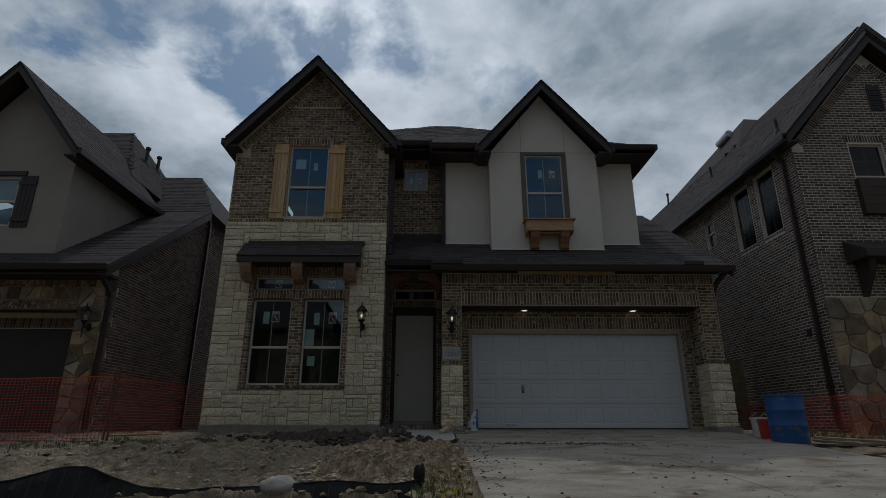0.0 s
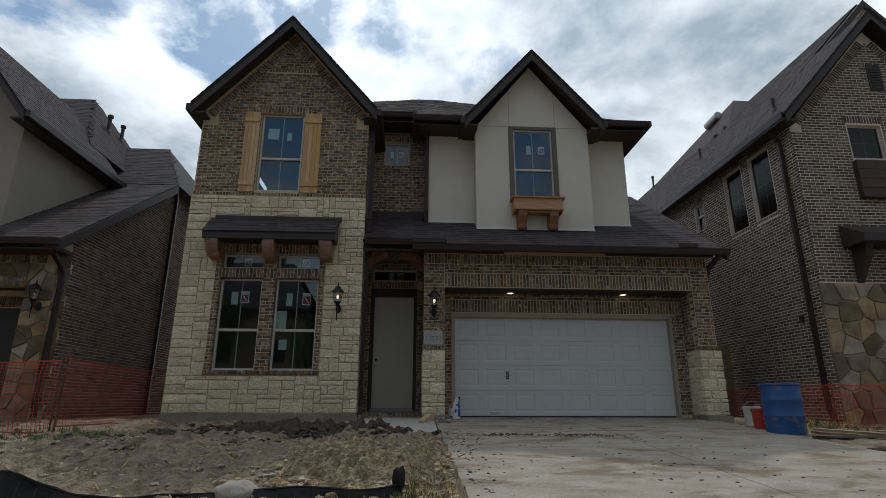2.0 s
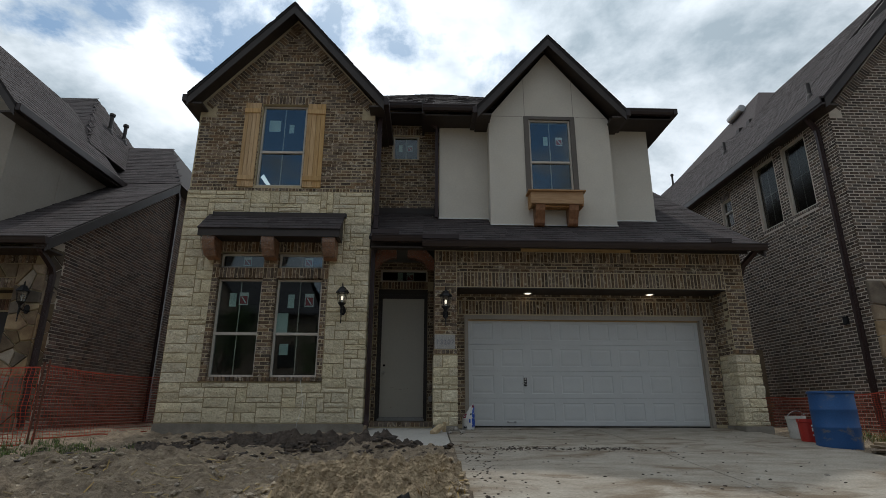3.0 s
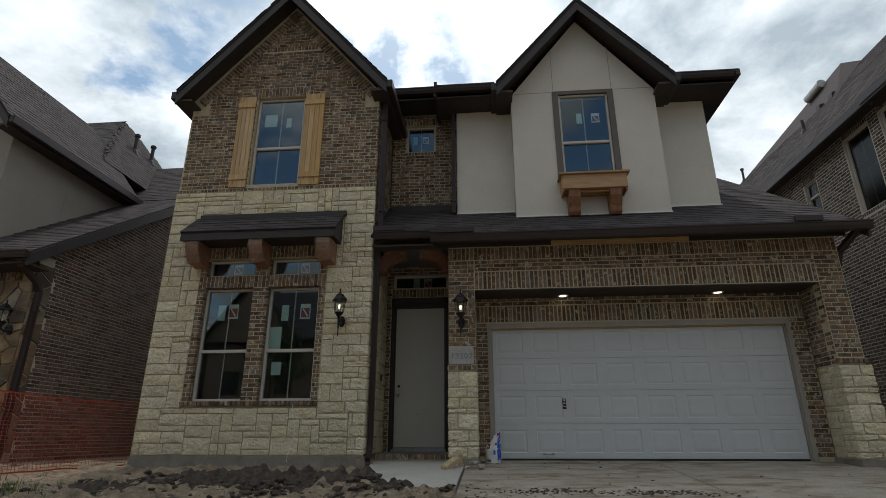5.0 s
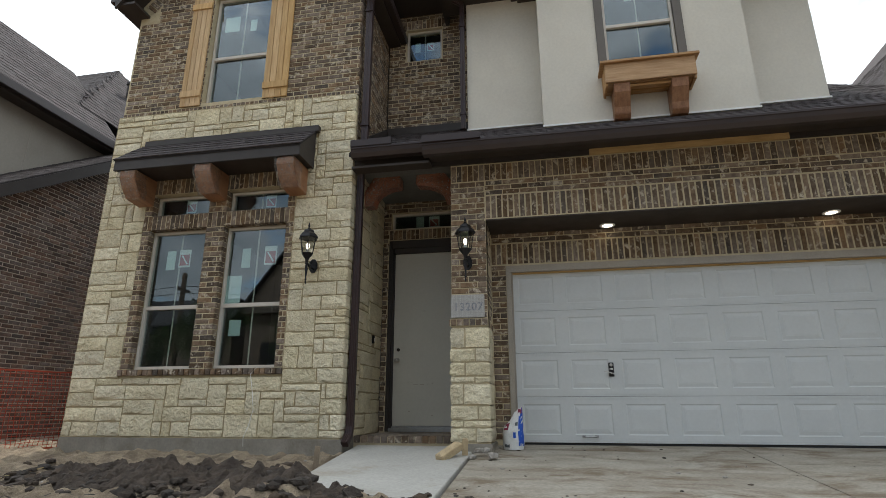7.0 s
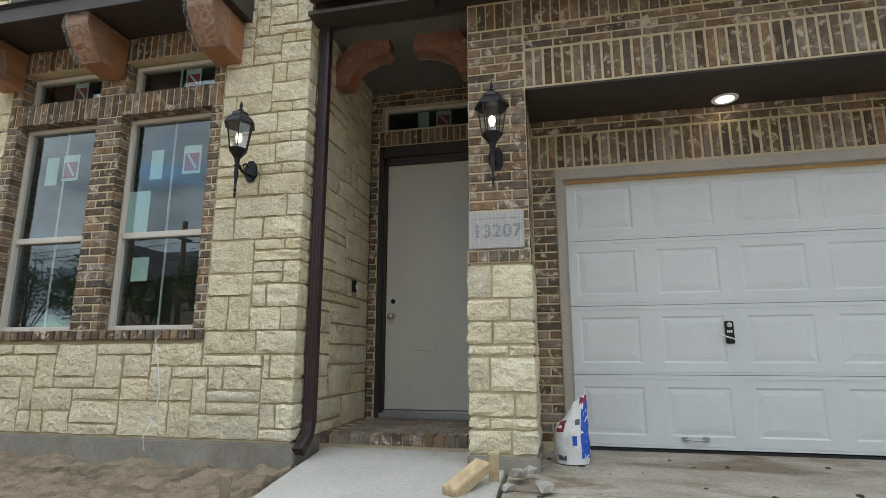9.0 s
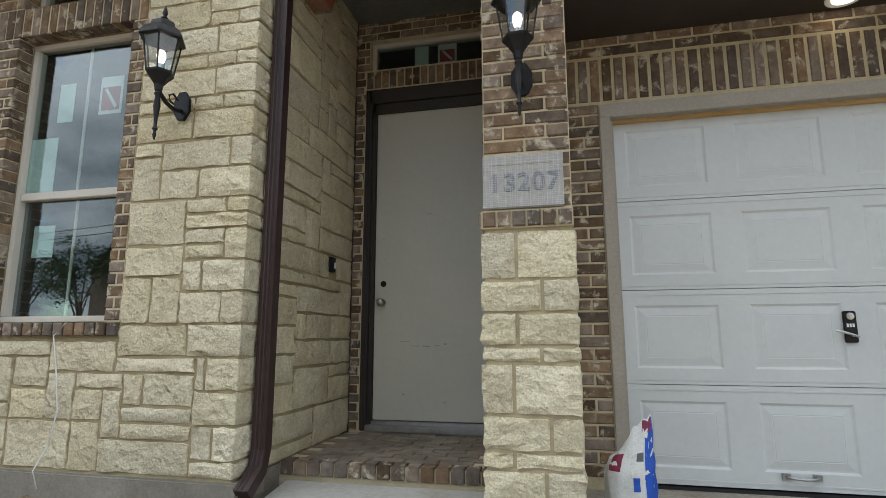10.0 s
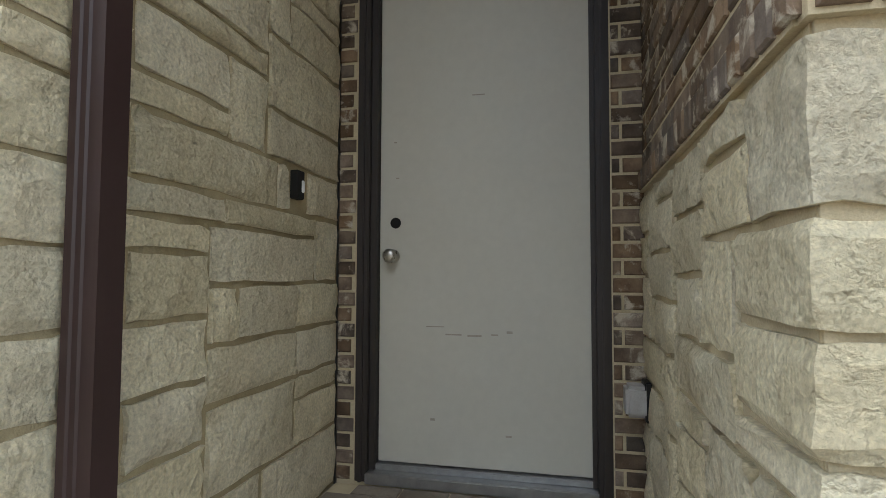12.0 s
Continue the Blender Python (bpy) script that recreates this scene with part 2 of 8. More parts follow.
M = {
    "stone": material("limestone", (0.74, 0.665, 0.48), (0.61, 0.53, 0.365), 6, 0.9, 0.030, 30, piece=0.11, stain=(0.47, 0.375, 0.22), stain_scale=2.6, stain_at=(0.60, 0.82), fine=0.24),
    "stone_mortar": material("stone_mortar", (0.40, 0.33, 0.20), (0.33, 0.27, 0.16), 14, 0.95, 0.006, 90),
    "brick": material("brown_brick", (0.105, 0.070, 0.047), (0.205, 0.147, 0.10), 14, 0.92, 0.004, 110, piece=0.5, stain=(0.48, 0.42, 0.33), stain_scale=12, stain_at=(0.545, 0.645)),
    "brick_mortar": material("brick_mortar", (0.54, 0.46, 0.31), (0.45, 0.375, 0.245), 12, 0.95, 0.003, 140),
    "brick_grey": material("grey_brown_brick", (0.075, 0.055, 0.043), (0.15, 0.115, 0.09), 12, 0.92, 0.004, 110, piece=0.5, stain=(0.22, 0.185, 0.15), stain_scale=9, stain_at=(0.66, 0.76)),
    "grey_mortar": material("grey_mortar", (0.62, 0.55, 0.47), (0.54, 0.48, 0.41), 12, 0.95, 0.003, 140),
    "brick_red": material("red_brown_brick", (0.085, 0.055, 0.044), (0.18, 0.12, 0.095), 12, 0.92, 0.004, 110, piece=0.5, stain=(0.26, 0.21, 0.175), stain_scale=9, stain_at=(0.66, 0.76)),
    "fieldstone": material("brown_fieldstone", (0.30, 0.235, 0.15), (0.15, 0.105, 0.07), 3, 0.9, 0.01, 30, piece=0.55),
    "shingle": material("asphalt_shingle", (0.074, 0.064, 0.064), (0.048, 0.041, 0.042), 30, 0.95, 0.002, 300, piece=0.22, fine=0.3, spec=0.15),
    "shingle_base": material("shingle_underlay", (0.03, 0.027, 0.028), None, 20, 0.95),
    "trim": material("dark_brown_paint", (0.042, 0.034, 0.031), (0.034, 0.028, 0.025), 3, 0.55, 0.0006, 90, fine=0.05),
    "stucco": material("grey_beige_stucco", (0.635, 0.60, 0.525), (0.595, 0.56, 0.49), 1.6, 0.92, 0.0015, 260, fine=0.05),
    "stucco_dim": material("taupe_stucco", (0.33, 0.30, 0.255), (0.30, 0.27, 0.23), 1.4, 0.92, 0.0015, 260, fine=0.05),
    "white": material("white_garage_paint", (0.56, 0.575, 0.57), (0.53, 0.545, 0.54), 2, 0.42, 0.0004, 180, fine=0.03, stain=(0.52, 0.51, 0.47), stain_scale=3, stain_at=(0.66, 0.85)),
    "door": material("grey_primer_paint", (0.54, 0.52, 0.455), (0.51, 0.49, 0.43), 1.5, 0.55, 0.0003, 120, fine=0.03, stain=(0.33, 0.31, 0.27), stain_scale=4, stain_at=(0.70, 0.80)),
    "jamb": material("taupe_jamb_paint", (0.36, 0.32, 0.27), (0.32, 0.285, 0.24), 4, 0.6, 0.0006, 60),
    "raw_wood": material("raw_pine", (0.55, 0.37, 0.17), (0.42, 0.27, 0.11), 4, 0.7, 0.001, 60, stretch=(1, 6, 6)),
    "concrete": material("foundation_concrete", (0.27, 0.245, 0.205), (0.20, 0.18, 0.15), 3, 0.93, 0.004, 50, stain=(0.14, 0.115, 0.085), stain_scale=1.6, stain_at=(0.5, 0.7)),
    "slab": material("walkway_concrete", (0.42, 0.405, 0.37), (0.37, 0.355, 0.32), 2, 0.9, 0.002, 120, stain=(0.30, 0.26, 0.20), stain_scale=1.3, stain_at=(0.55, 0.75)),
    "drive": material("driveway_concrete", (0.345, 0.312, 0.257), (0.255, 0.222, 0.175), 2.6, 0.92, 0.006, 40, stain=(0.17, 0.13, 0.088), stain_scale=1.5, stain_at=(0.50, 0.63), fine=0.26, stretch=(0.8, 1.5, 1)),
    "dirt": material("bare_dirt", (0.36, 0.285, 0.195), (0.19, 0.145, 0.10), 7.0, 0.98, 0.06, 24, stain=(0.115, 0.085, 0.06), stain_scale=1.6, stain_at=(0.55, 0.68), fine=0.36),
    "clod": material("soil_clods", (0.54, 0.44, 0.305), (0.34, 0.265, 0.18), 9, 0.98, 0.03, 40, piece=0.30),
    "dark_clod": material("dark_soil_clods", (0.085, 0.064, 0.048), (0.045, 0.034, 0.026), 9, 0.98, 0.04, 26, piece=0.35),
    "dark_plank": material("dark_stained_planks", (0.075, 0.045, 0.032), (0.05, 0.030, 0.022), 5, 0.6, 0.001, 60, stretch=(0.6, 7, 7), piece=0.15),
    "gauze": material("white_gauze", (0.62, 0.62, 0.60), (0.54, 0.54, 0.52), 9, 0.8, fine=0.05),
    "wire": material("dull_fence_wire", (0.075, 0.07, 0.065), None, 20, 0.7, metal=0.3),
    "pale_lumber": material("pale_new_lumber", (0.50, 0.39, 0.24), (0.40, 0.30, 0.175), 6, 0.8, 0.002, 40, stretch=(4, 1, 4), stain=(0.24, 0.19, 0.13), stain_scale=7, stain_at=(0.58, 0.70)),
    "road": material("street_asphalt", (0.06, 0.058, 0.055), (0.045, 0.044, 0.042), 3, 0.95, 0.003, 120),
    "cedar": material("cedar_boards", (0.60, 0.41, 0.205), (0.46, 0.285, 0.125), 5, 0.7, 0.001, 60, stretch=(7, 7, 0.6), piece=0.12),
    "cedar_box": material("cedar_planter", (0.47, 0.29, 0.14), (0.35, 0.19, 0.08), 5, 0.6, 0.001, 60, stretch=(0.6, 7, 7), piece=0.1),
    "stained": material("stained_cedar", (0.32, 0.16, 0.08), (0.21, 0.095, 0.045), 4, 0.45, 0.001, 50, stretch=(6, 1, 4)),
    "red_stain": material("red_stained_beam", (0.30, 0.095, 0.045), (0.20, 0.055, 0.027), 4, 0.4, 0.001, 50, stretch=(1, 4, 4)),
    "frame": material("almond_vinyl", (0.56, 0.52, 0.46), (0.53, 0.49, 0.43), 3, 0.45, fine=0.03),
    "dark_frame": material("grey_trim_board", (0.13, 0.115, 0.10), (0.115, 0.10, 0.088), 3, 0.6, fine=0.05),
    "black": material("black_cast_metal", (0.018, 0.018, 0.020), (0.012, 0.012, 0.013), 20, 0.42, 0.0008, 160, metal=0.4),
    "steel": material("satin_nickel", (0.55, 0.53, 0.50), None, 20, 0.3, metal=1.0),
    "galv": material("galvanised_steel", (0.42, 0.42, 0.42), (0.34, 0.34, 0.34), 20, 0.45, metal=0.9),
    "downspout": material("bronze_downspout", (0.040, 0.022, 0.021), (0.032, 0.018, 0.017), 3, 0.38, fine=0.05, stain=(0.10, 0.08, 0.065), stain_scale=16, stain_at=(0.72, 0.78)),
    "orange": material("orange_net_plastic", (0.46, 0.065, 0.03), (0.38, 0.05, 0.022), 3, 0.55),
    "rust": material("rusty_post", (0.16, 0.06, 0.035), (0.10, 0.04, 0.025), 15, 0.8),
    "silt": material("black_silt_fabric", (0.014, 0.014, 0.015), (0.026, 0.025, 0.024), 8, 0.85, 0.012, 18, spec=0.2),
    "blue": material("blue_drum_plastic", (0.018, 0.075, 0.22), (0.022, 0.09, 0.25), 3, 0.5, 0.001, 30, stain=(0.20, 0.17, 0.13), stain_scale=2.4, stain_at=(0.60, 0.68)),
    "red": material("red_bucket_plastic", (0.42, 0.03, 0.02), (0.36, 0.025, 0.018), 3, 0.45, stain=(0.30, 0.2, 0.15), stain_scale=6, stain_at=(0.66, 0.76)),
    "bucket_white": material("white_bucket_plastic", (0.55, 0.54, 0.50), (0.48, 0.47, 0.43), 5, 0.5, stain=(0.3, 0.27, 0.22), stain_scale=9, stain_at=(0.55, 0.7)),
    "lumber": material("weathered_lumber", (0.27, 0.205, 0.13), (0.17, 0.125, 0.08), 6, 0.85, 0.002, 40, piece=0.3),
    "rock": material("pale_rock", (0.36, 0.335, 0.30), (0.27, 0.245, 0.215), 5, 0.9, 0.012, 30, stain=(0.22, 0.175, 0.125), stain_scale=4, stain_at=(0.52, 0.66)),
    "leaf": material("leaf_green", (0.045, 0.085, 0.025), (0.075, 0.12, 0.035), 4, 0.7, piece=0.4),
    "bark": material("bark", (0.12, 0.085, 0.06), (0.07, 0.05, 0.035), 12, 0.95, 0.01, 40),
    "grass": material("grass_blades", (0.07, 0.12, 0.03), (0.13, 0.15, 0.05), 2, 0.8, piece=0.4),
    "straw": material("dry_straw", (0.36, 0.27, 0.13), (0.25, 0.18, 0.085), 2, 0.85, piece=0.3),
    "paper": material("paper_sheet", (0.62, 0.72, 0.68), (0.58, 0.68, 0.64), 3, 0.7, fine=0.02),
    "sticker": material("white_sticker", (0.78, 0.78, 0.76), None, 3, 0.5, fine=0.02),
    "sticker_red": material("red_sticker", (0.42, 0.06, 0.07), None, 3, 0.5, fine=0.02),
    "bag_white": material("white_bag_paper", (0.66, 0.66, 0.64), (0.56, 0.56, 0.54), 9, 0.6, 0.006, 22, stain=(0.40, 0.37, 0.33), stain_scale=12, stain_at=(0.6, 0.75)),
    "bag_blue": material("blue_bag_print", (0.015, 0.085, 0.46), (0.012, 0.07, 0.38), 9, 0.5, 0.006, 22),
    "bag_red": material("maroon_bag_print", (0.20, 0.02, 0.05), None, 9, 0.5, 0.006, 22),
    "ink": material("grey_print_ink", (0.10, 0.11, 0.12), None, 9, 0.7),
    "plaque": material("cast_stone_plaque", (0.40, 0.385, 0.37), (0.33, 0.317, 0.30), 25, 0.7, 0.002, 90),
    "numeral": material("worn_blue_numeral", (0.13, 0.145, 0.185), (0.26, 0.265, 0.285), 45, 0.7, fine=0.2),
    "dark": material("dark_cavity", (0.012, 0.011, 0.010), None, 3, 0.9),
    # grey set dark so the rooms behind the glass look unlit
    "interior": material("darkened_interior", (0.16, 0.155, 0.145), None, 1, 0.9),
    "porch_brick": material("dusty_porch_brick", (0.215, 0.175, 0.135), (0.165, 0.13, 0.10), 7, 0.95, 0.003, 90, piece=0.18, stain=(0.29, 0.25, 0.20), stain_scale=5, stain_at=(0.5, 0.7)),
    "rubber": material("black_rubber_seal", (0.015, 0.015, 0.015), None, 9, 0.7),
    "blind": material("white_blind", (0.6, 0.63, 0.66), None, 3, 0.6),
    "gutter": material("bronze_gutter", (0.036, 0.024, 0.022), (0.030, 0.020, 0.019), 3, 0.4, fine=0.05),
    "soffit": material("dark_soffit_board", (0.045, 0.034, 0.028), (0.036, 0.027, 0.022), 2, 0.6, fine=0.06),
    "backdrop_brick": material("opposite_house_brick", (0.13, 0.095, 0.07), (0.09, 0.068, 0.05), 6, 0.9),
}

chiselled(M["stone"], 15.0, 0.015)
chiselled(M["clod"], 22.0, 0.03)


def special(name, build):
    m = bpy.data.materials.new(name)
    m.use_nodes = True
    nt = m.node_tree
    nt.nodes.clear()
    out = nt.nodes.new("ShaderNodeOutputMaterial")
    nt.links.new(build(nt.nodes, nt.links), out.inputs[0])
    return m


def glass_nodes(N, L):
    t = N.new("ShaderNodeBsdfTransparent")
    t.inputs[0].default_value = (0.80, 0.86, 0.85, 1)
    g = N.new("ShaderNodeBsdfGlossy")
    g.inputs["Roughness"].default_value = 0.0
    g.inputs["Color"].default_value = (0.86, 0.93, 1.0, 1)
    f = N.new("ShaderNodeLayerWeight")
    f.inputs[0].default_value = 0.5
    q = N.new("ShaderNodeMath")
    q.operation = "POWER"
    q.inputs[1].default_value = 3.5
    L.new(f.outputs["Facing"], q.inputs[0])
    a = N.new("ShaderNodeMath")
    a.operation = "MULTIPLY_ADD"
    a.inputs[1].default_value, a.inputs[2].default_value = 0.55, 0.10
    L.new(q.outputs[0], a.inputs[0])
    x = N.new("ShaderNodeMixShader")
    L.new(a.outputs[0], x.inputs[0])
    L.new(t.outputs[0], x.inputs[1])
    L.new(g.outputs[0], x.inputs[2])
    return x.outputs[0]


def film_nodes(N, L):
    t = N.new("ShaderNodeBsdfTransparent")
    t.inputs[0].default_value = (0.93, 0.91, 0.88, 1)
    g = N.new("ShaderNodeBsdfPrincipled")
    g.inputs["Roughness"].default_value = 0.25
    g.inputs["Base Color"].default_value = (0.62, 0.58, 0.54, 1)
    n = N.new("ShaderNodeTexNoise")
    n.inputs["Scale"].default_value, n.inputs["Detail"].default_value, n.inputs["Distortion"].default_value = 22.0, 6.0, 2.5
    geo = N.new("ShaderNodeNewGeometry")
    L.new(geo.outputs["Position"], n.inputs["Vector"])
    r = N.new("ShaderNodeMapRange")
    r.inputs["From Min"].default_value, r.inputs["From Max"].default_value = 0.40, 0.72
    r.inputs["To Max"].default_value = 0.5
    L.new(n.outputs["Fac"], r.inputs["Value"])
    bp = N.new("ShaderNodeBump")
    bp.inputs["Distance"].default_value = 0.02
    L.new(n.outputs["Fac"], bp.inputs["Height"])
    L.new(bp.outputs[0], g.inputs["Normal"])
    x = N.new("ShaderNodeMixShader")
    L.new(r.outputs[0], x.inputs[0])
    L.new(t.outputs[0], x.inputs[1])
    L.new(g.outputs[0], x.inputs[2])
    return x.outputs[0]


def lamp_nodes(colour, strength):
    def build(N, L):
        e = N.new("ShaderNodeEmission")
        e.inputs[0].default_value, e.inputs[1].default_value = (*colour, 1), strength
        return e.outputs[0]
    return build


def clear_nodes(N, L):
    t = N.new("ShaderNodeBsdfTransparent")
    t.inputs[0].default_value = (0.93, 0.94, 0.94, 1)
    g = N.new("ShaderNodeBsdfGlossy")
    g.inputs["Roughness"].default_value = 0.02
    x = N.new("ShaderNodeMixShader")
    x.inputs[0].default_value = 0.07
    L.new(t.outputs[0], x.inputs[1])
    L.new(g.outputs[0], x.inputs[2])
    return x.outputs[0]


M["glass"] = special("window_glass", glass_nodes)
def screen_nodes(N, L):
    t = N.new("ShaderNodeBsdfTransparent")
    t.inputs[0].default_value = (0.40, 0.42, 0.42, 1)
    g = N.new("ShaderNodeBsdfGlossy")
    g.inputs["Roughness"].default_value = 0.12
    x = N.new("ShaderNodeMixShader")
    x.inputs[0].default_value = 0.06
    L.new(t.outputs[0], x.inputs[1])
    L.new(g.outputs[0], x.inputs[2])
    return x.outputs[0]


M["screened"] = special("screened_glass", screen_nodes)
M["film"] = special("stretch_film", film_nodes)
M["bulb"] = special("lit_bulb", lamp_nodes((1.0, 0.88, 0.68), 1.5))
M["can"] = special("lit_downlight", lamp_nodes((1.0, 0.86, 0.66), 2.0))
M["clear"] = special("clear_lantern_glass", clear_nodes)


# ---- builders ----
class MB:
    """Collects faces of one mesh."""

    def __init__(self):
        self.v, self.f, self.weld = [], [], False

    def add(self, verts, faces):
        n = len(self.v)
        self.v += [tuple(p) for p in verts]
        self.f += [tuple(i + n for i in q) for q in faces]
        return self

    def box(self, x0, x1, y0, y1, z0, z1):
        return self.add([(x, y, z) for z in (z0, z1) for y in (y0, y1) for x in (x0, x1)],
                        [(0, 2, 3, 1), (4, 5, 7, 6), (0, 1, 5, 4), (2, 6, 7, 3), (0, 4, 6, 2), (1, 3, 7, 5)])

    def prism(self, poly, way):
        """A flat polygon (list of 3D points) pushed along the vector way."""
        n = len(poly)
        top = [Vector(p) + Vector(way) for p in poly]
        return self.add(list(map(tuple, poly)) + list(map(tuple, top)),
                        [tuple(range(n - 1, -1, -1)), tuple(range(n, 2 * n))] + [(i, (i + 1) % n, n + (i + 1) % n, n + i) for i in range(n)])

    def turned(self, profile, centre=(0, 0, 0), n=16):
        """A turned solid about z: profile of (radius, z)."""
        cx, cy, cz = centre
        rings = [[(cx + r * math.cos(2 * math.pi * k / n), cy + r * math.sin(2 * math.pi * k / n), cz + z) for k in range(n)] for r, z in profile]
        verts = [p for r in rings for p in r]
        faces = [(i * n + k, i * n + (k + 1) % n, (i + 1) * n + (k + 1) % n, (i + 1) * n + k) for i in range(len(rings) - 1) for k in range(n)]
        faces += [tuple(range(n - 1, -1, -1)), tuple(range((len(rings) - 1) * n, len(rings) * n))]
        return self.add(verts, faces)

    def tube(self, path, r, n=8, flat=1.0):
        """A round bar along a path of points."""
        pts = [Vector(p) for p in path]
        verts, faces = [], []
        for i, p in enumerate(pts):
            d = (pts[min(i + 1, len(pts) - 1)] - pts[max(i - 1, 0)]).normalized()
            a = d.orthogonal().normalized() if abs(d.z) > 0.99 else d.cross(Vector((0, 0, 1))).normalized()
            b = d.cross(a)
            verts += [tuple(p + r * (math.cos(2 * math.pi * k / n) * a + flat * math.sin(2 * math.pi * k / n) * b)) for k in range(n)]
        for i in range(len(pts) - 1):
            faces += [(i * n + k, i * n + (k + 1) % n, (i + 1) * n + (k + 1) % n, (i + 1) * n + k) for k in range(n)]
        faces += [tuple(range(n - 1, -1, -1)), tuple(range((len(pts) - 1) * n, len(pts) * n))]
        return self.add(verts, faces)

    def mesh(self, name, mat, bevel=0.0, smooth=False):
        me = bpy.data.meshes.new(name)
        me.from_pydata(self.v, [], self.f)
        bm = bmesh.new()
        bm.from_mesh(me)
        if self.weld:
            bmesh.ops.remove_doubles(bm, verts=bm.verts, dist=1e-4)
            same = {}
            for q in bm.faces:
                same.setdefault(frozenset(v.index for v in q.verts), []).append(q)
            bmesh.ops.delete(bm, geom=[q for g in same.values() if len(g) > 1 for q in g], context="FACES_ONLY")
        bmesh.ops.recalc_face_normals(bm, faces=bm.faces)
        if bevel:
            sharp = [e for e in bm.edges if len(e.link_faces) == 2 and e.calc_face_angle(0) > 0.5]
            bmesh.ops.bevel(bm, geom=sharp, offset=bevel, segments=2, affect="EDGES", clamp_overlap=True)
        bm.to_mesh(me)
        bm.free()
        me.materials.append(M[mat])
        if smooth:
            me.shade_smooth()
        return me

    def obj(self, name, mat, parent=None, label="", bevel=0.0, smooth=False, kind=""):
        ob = new(name, self.mesh(name, mat, bevel, smooth))
        if smooth and bevel == 0:
            ob.data.set_sharp_from_angle(angle=radians(42))
        if parent:
            under(ob, parent)
        return tagged(ob, label, kind=kind)


def under(ob, parent):
    ob.parent = parent
    m = Matrix.Identity(4)
    p = parent
    while p:
        m = p.matrix_basis @ m if p.parent is None else p.matrix_parent_inverse @ p.matrix_basis @ m
        p = p.parent
    ob.matrix_parent_inverse = m.inverted()
    return ob


def thing(name, at, label, category, group="", kind=""):
    e = new(name)
    e.empty_display_size = 0.2
    e.location = at
    e.matrix_basis = Matrix.Translation(at)
    return tagged(e, label, category, group, kind)


class Wall:
    """A vertical plane: origin on it, direction along it, outward normal. u along, v up, n out."""

    def __init__(self, x, y, ux, uy):
        self.o, self.u = Vector((x, y, 0)), Vector((ux, uy, 0)).normalized()
        self.n = Vector((self.u.y, -self.u.x, 0))

    def p(self, u, v, n=0.0):
        return tuple(self.o + self.u * u + Vector((0, 0, v)) + self.n * n)

    def box(self, mb, u0, u1, v0, v1, n0, n1):
        c = [self.p(u, v, n) for n in (n0, n1) for v in (v0, v1) for u in (u0, u1)]
        mb.add(c, [(0, 2, 3, 1), (4, 5, 7, 6), (0, 1, 5, 4), (2, 6, 7, 3), (0, 4, 6, 2), (1, 3, 7, 5)])

    def matrix(self, u, v, n=0.0, turn=0.0):
        m = Matrix((self.u, -self.n, Vector((0, 0, 1)))).transposed().to_4x4()
        return Matrix.Translation(self.p(u, v, n)) @ m @ pose(0, 0, 0, 0, turn, 0)


def holed(wall, mb, u0, u1, v0, v1, n0, n1, holes):
    """A slab of wall with rectangular openings, in one welded piece."""
    us = sorted({u0, u1, *[h for a in holes for h in a[:2] if u0 < h < u1]})
    vs = sorted({v0, v1, *[h for a in holes for h in a[2:] if v0 < h < v1]})
    for a, b in zip(vs, vs[1:]):
        for p, q in zip(us, us[1:]):
            if not any(h[0] < (p + q) / 2 < h[1] and h[2] < (a + b) / 2 < h[3] for h in holes):
                wall.box(mb, p, q, a, b, n0, n1)
    mb.weld = True


BRICK_CACHE = {}


def brick_mesh(w, h, d=0.098, mat="brick"):
    """One brick about its own centre, front at y = 0 towards -y, worn edges."""
    key = (round(w, 3), round(h, 3), mat)
    if key not in BRICK_CACHE:
        e, a, b = 0.005, w / 2, h / 2
        v = [(-a, d, -b), (a, d, -b), (a, d, b), (-a, d, b), (-a, e, -b), (a, e, -b), (a, e, b), (-a, e, b),
             (-a + e, 0, -b + e), (a - e, 0, -b + e), (a - e, 0, b - e), (-a + e, 0, b - e)]
        f = [(0, 1, 5, 4), (1, 2, 6, 5), (2, 3, 7, 6), (3, 0, 4, 7), (4, 5, 9, 8), (5, 6, 10, 9), (6, 7, 11, 10), (7, 4, 8, 11), (8, 9, 10, 11)]
        me = bpy.data.meshes.new("brick")
        me.from_pydata(v, [], f)
        me.materials.append(M[mat])
        BRICK_CACHE[key] = me
    return BRICK_CACHE[key]


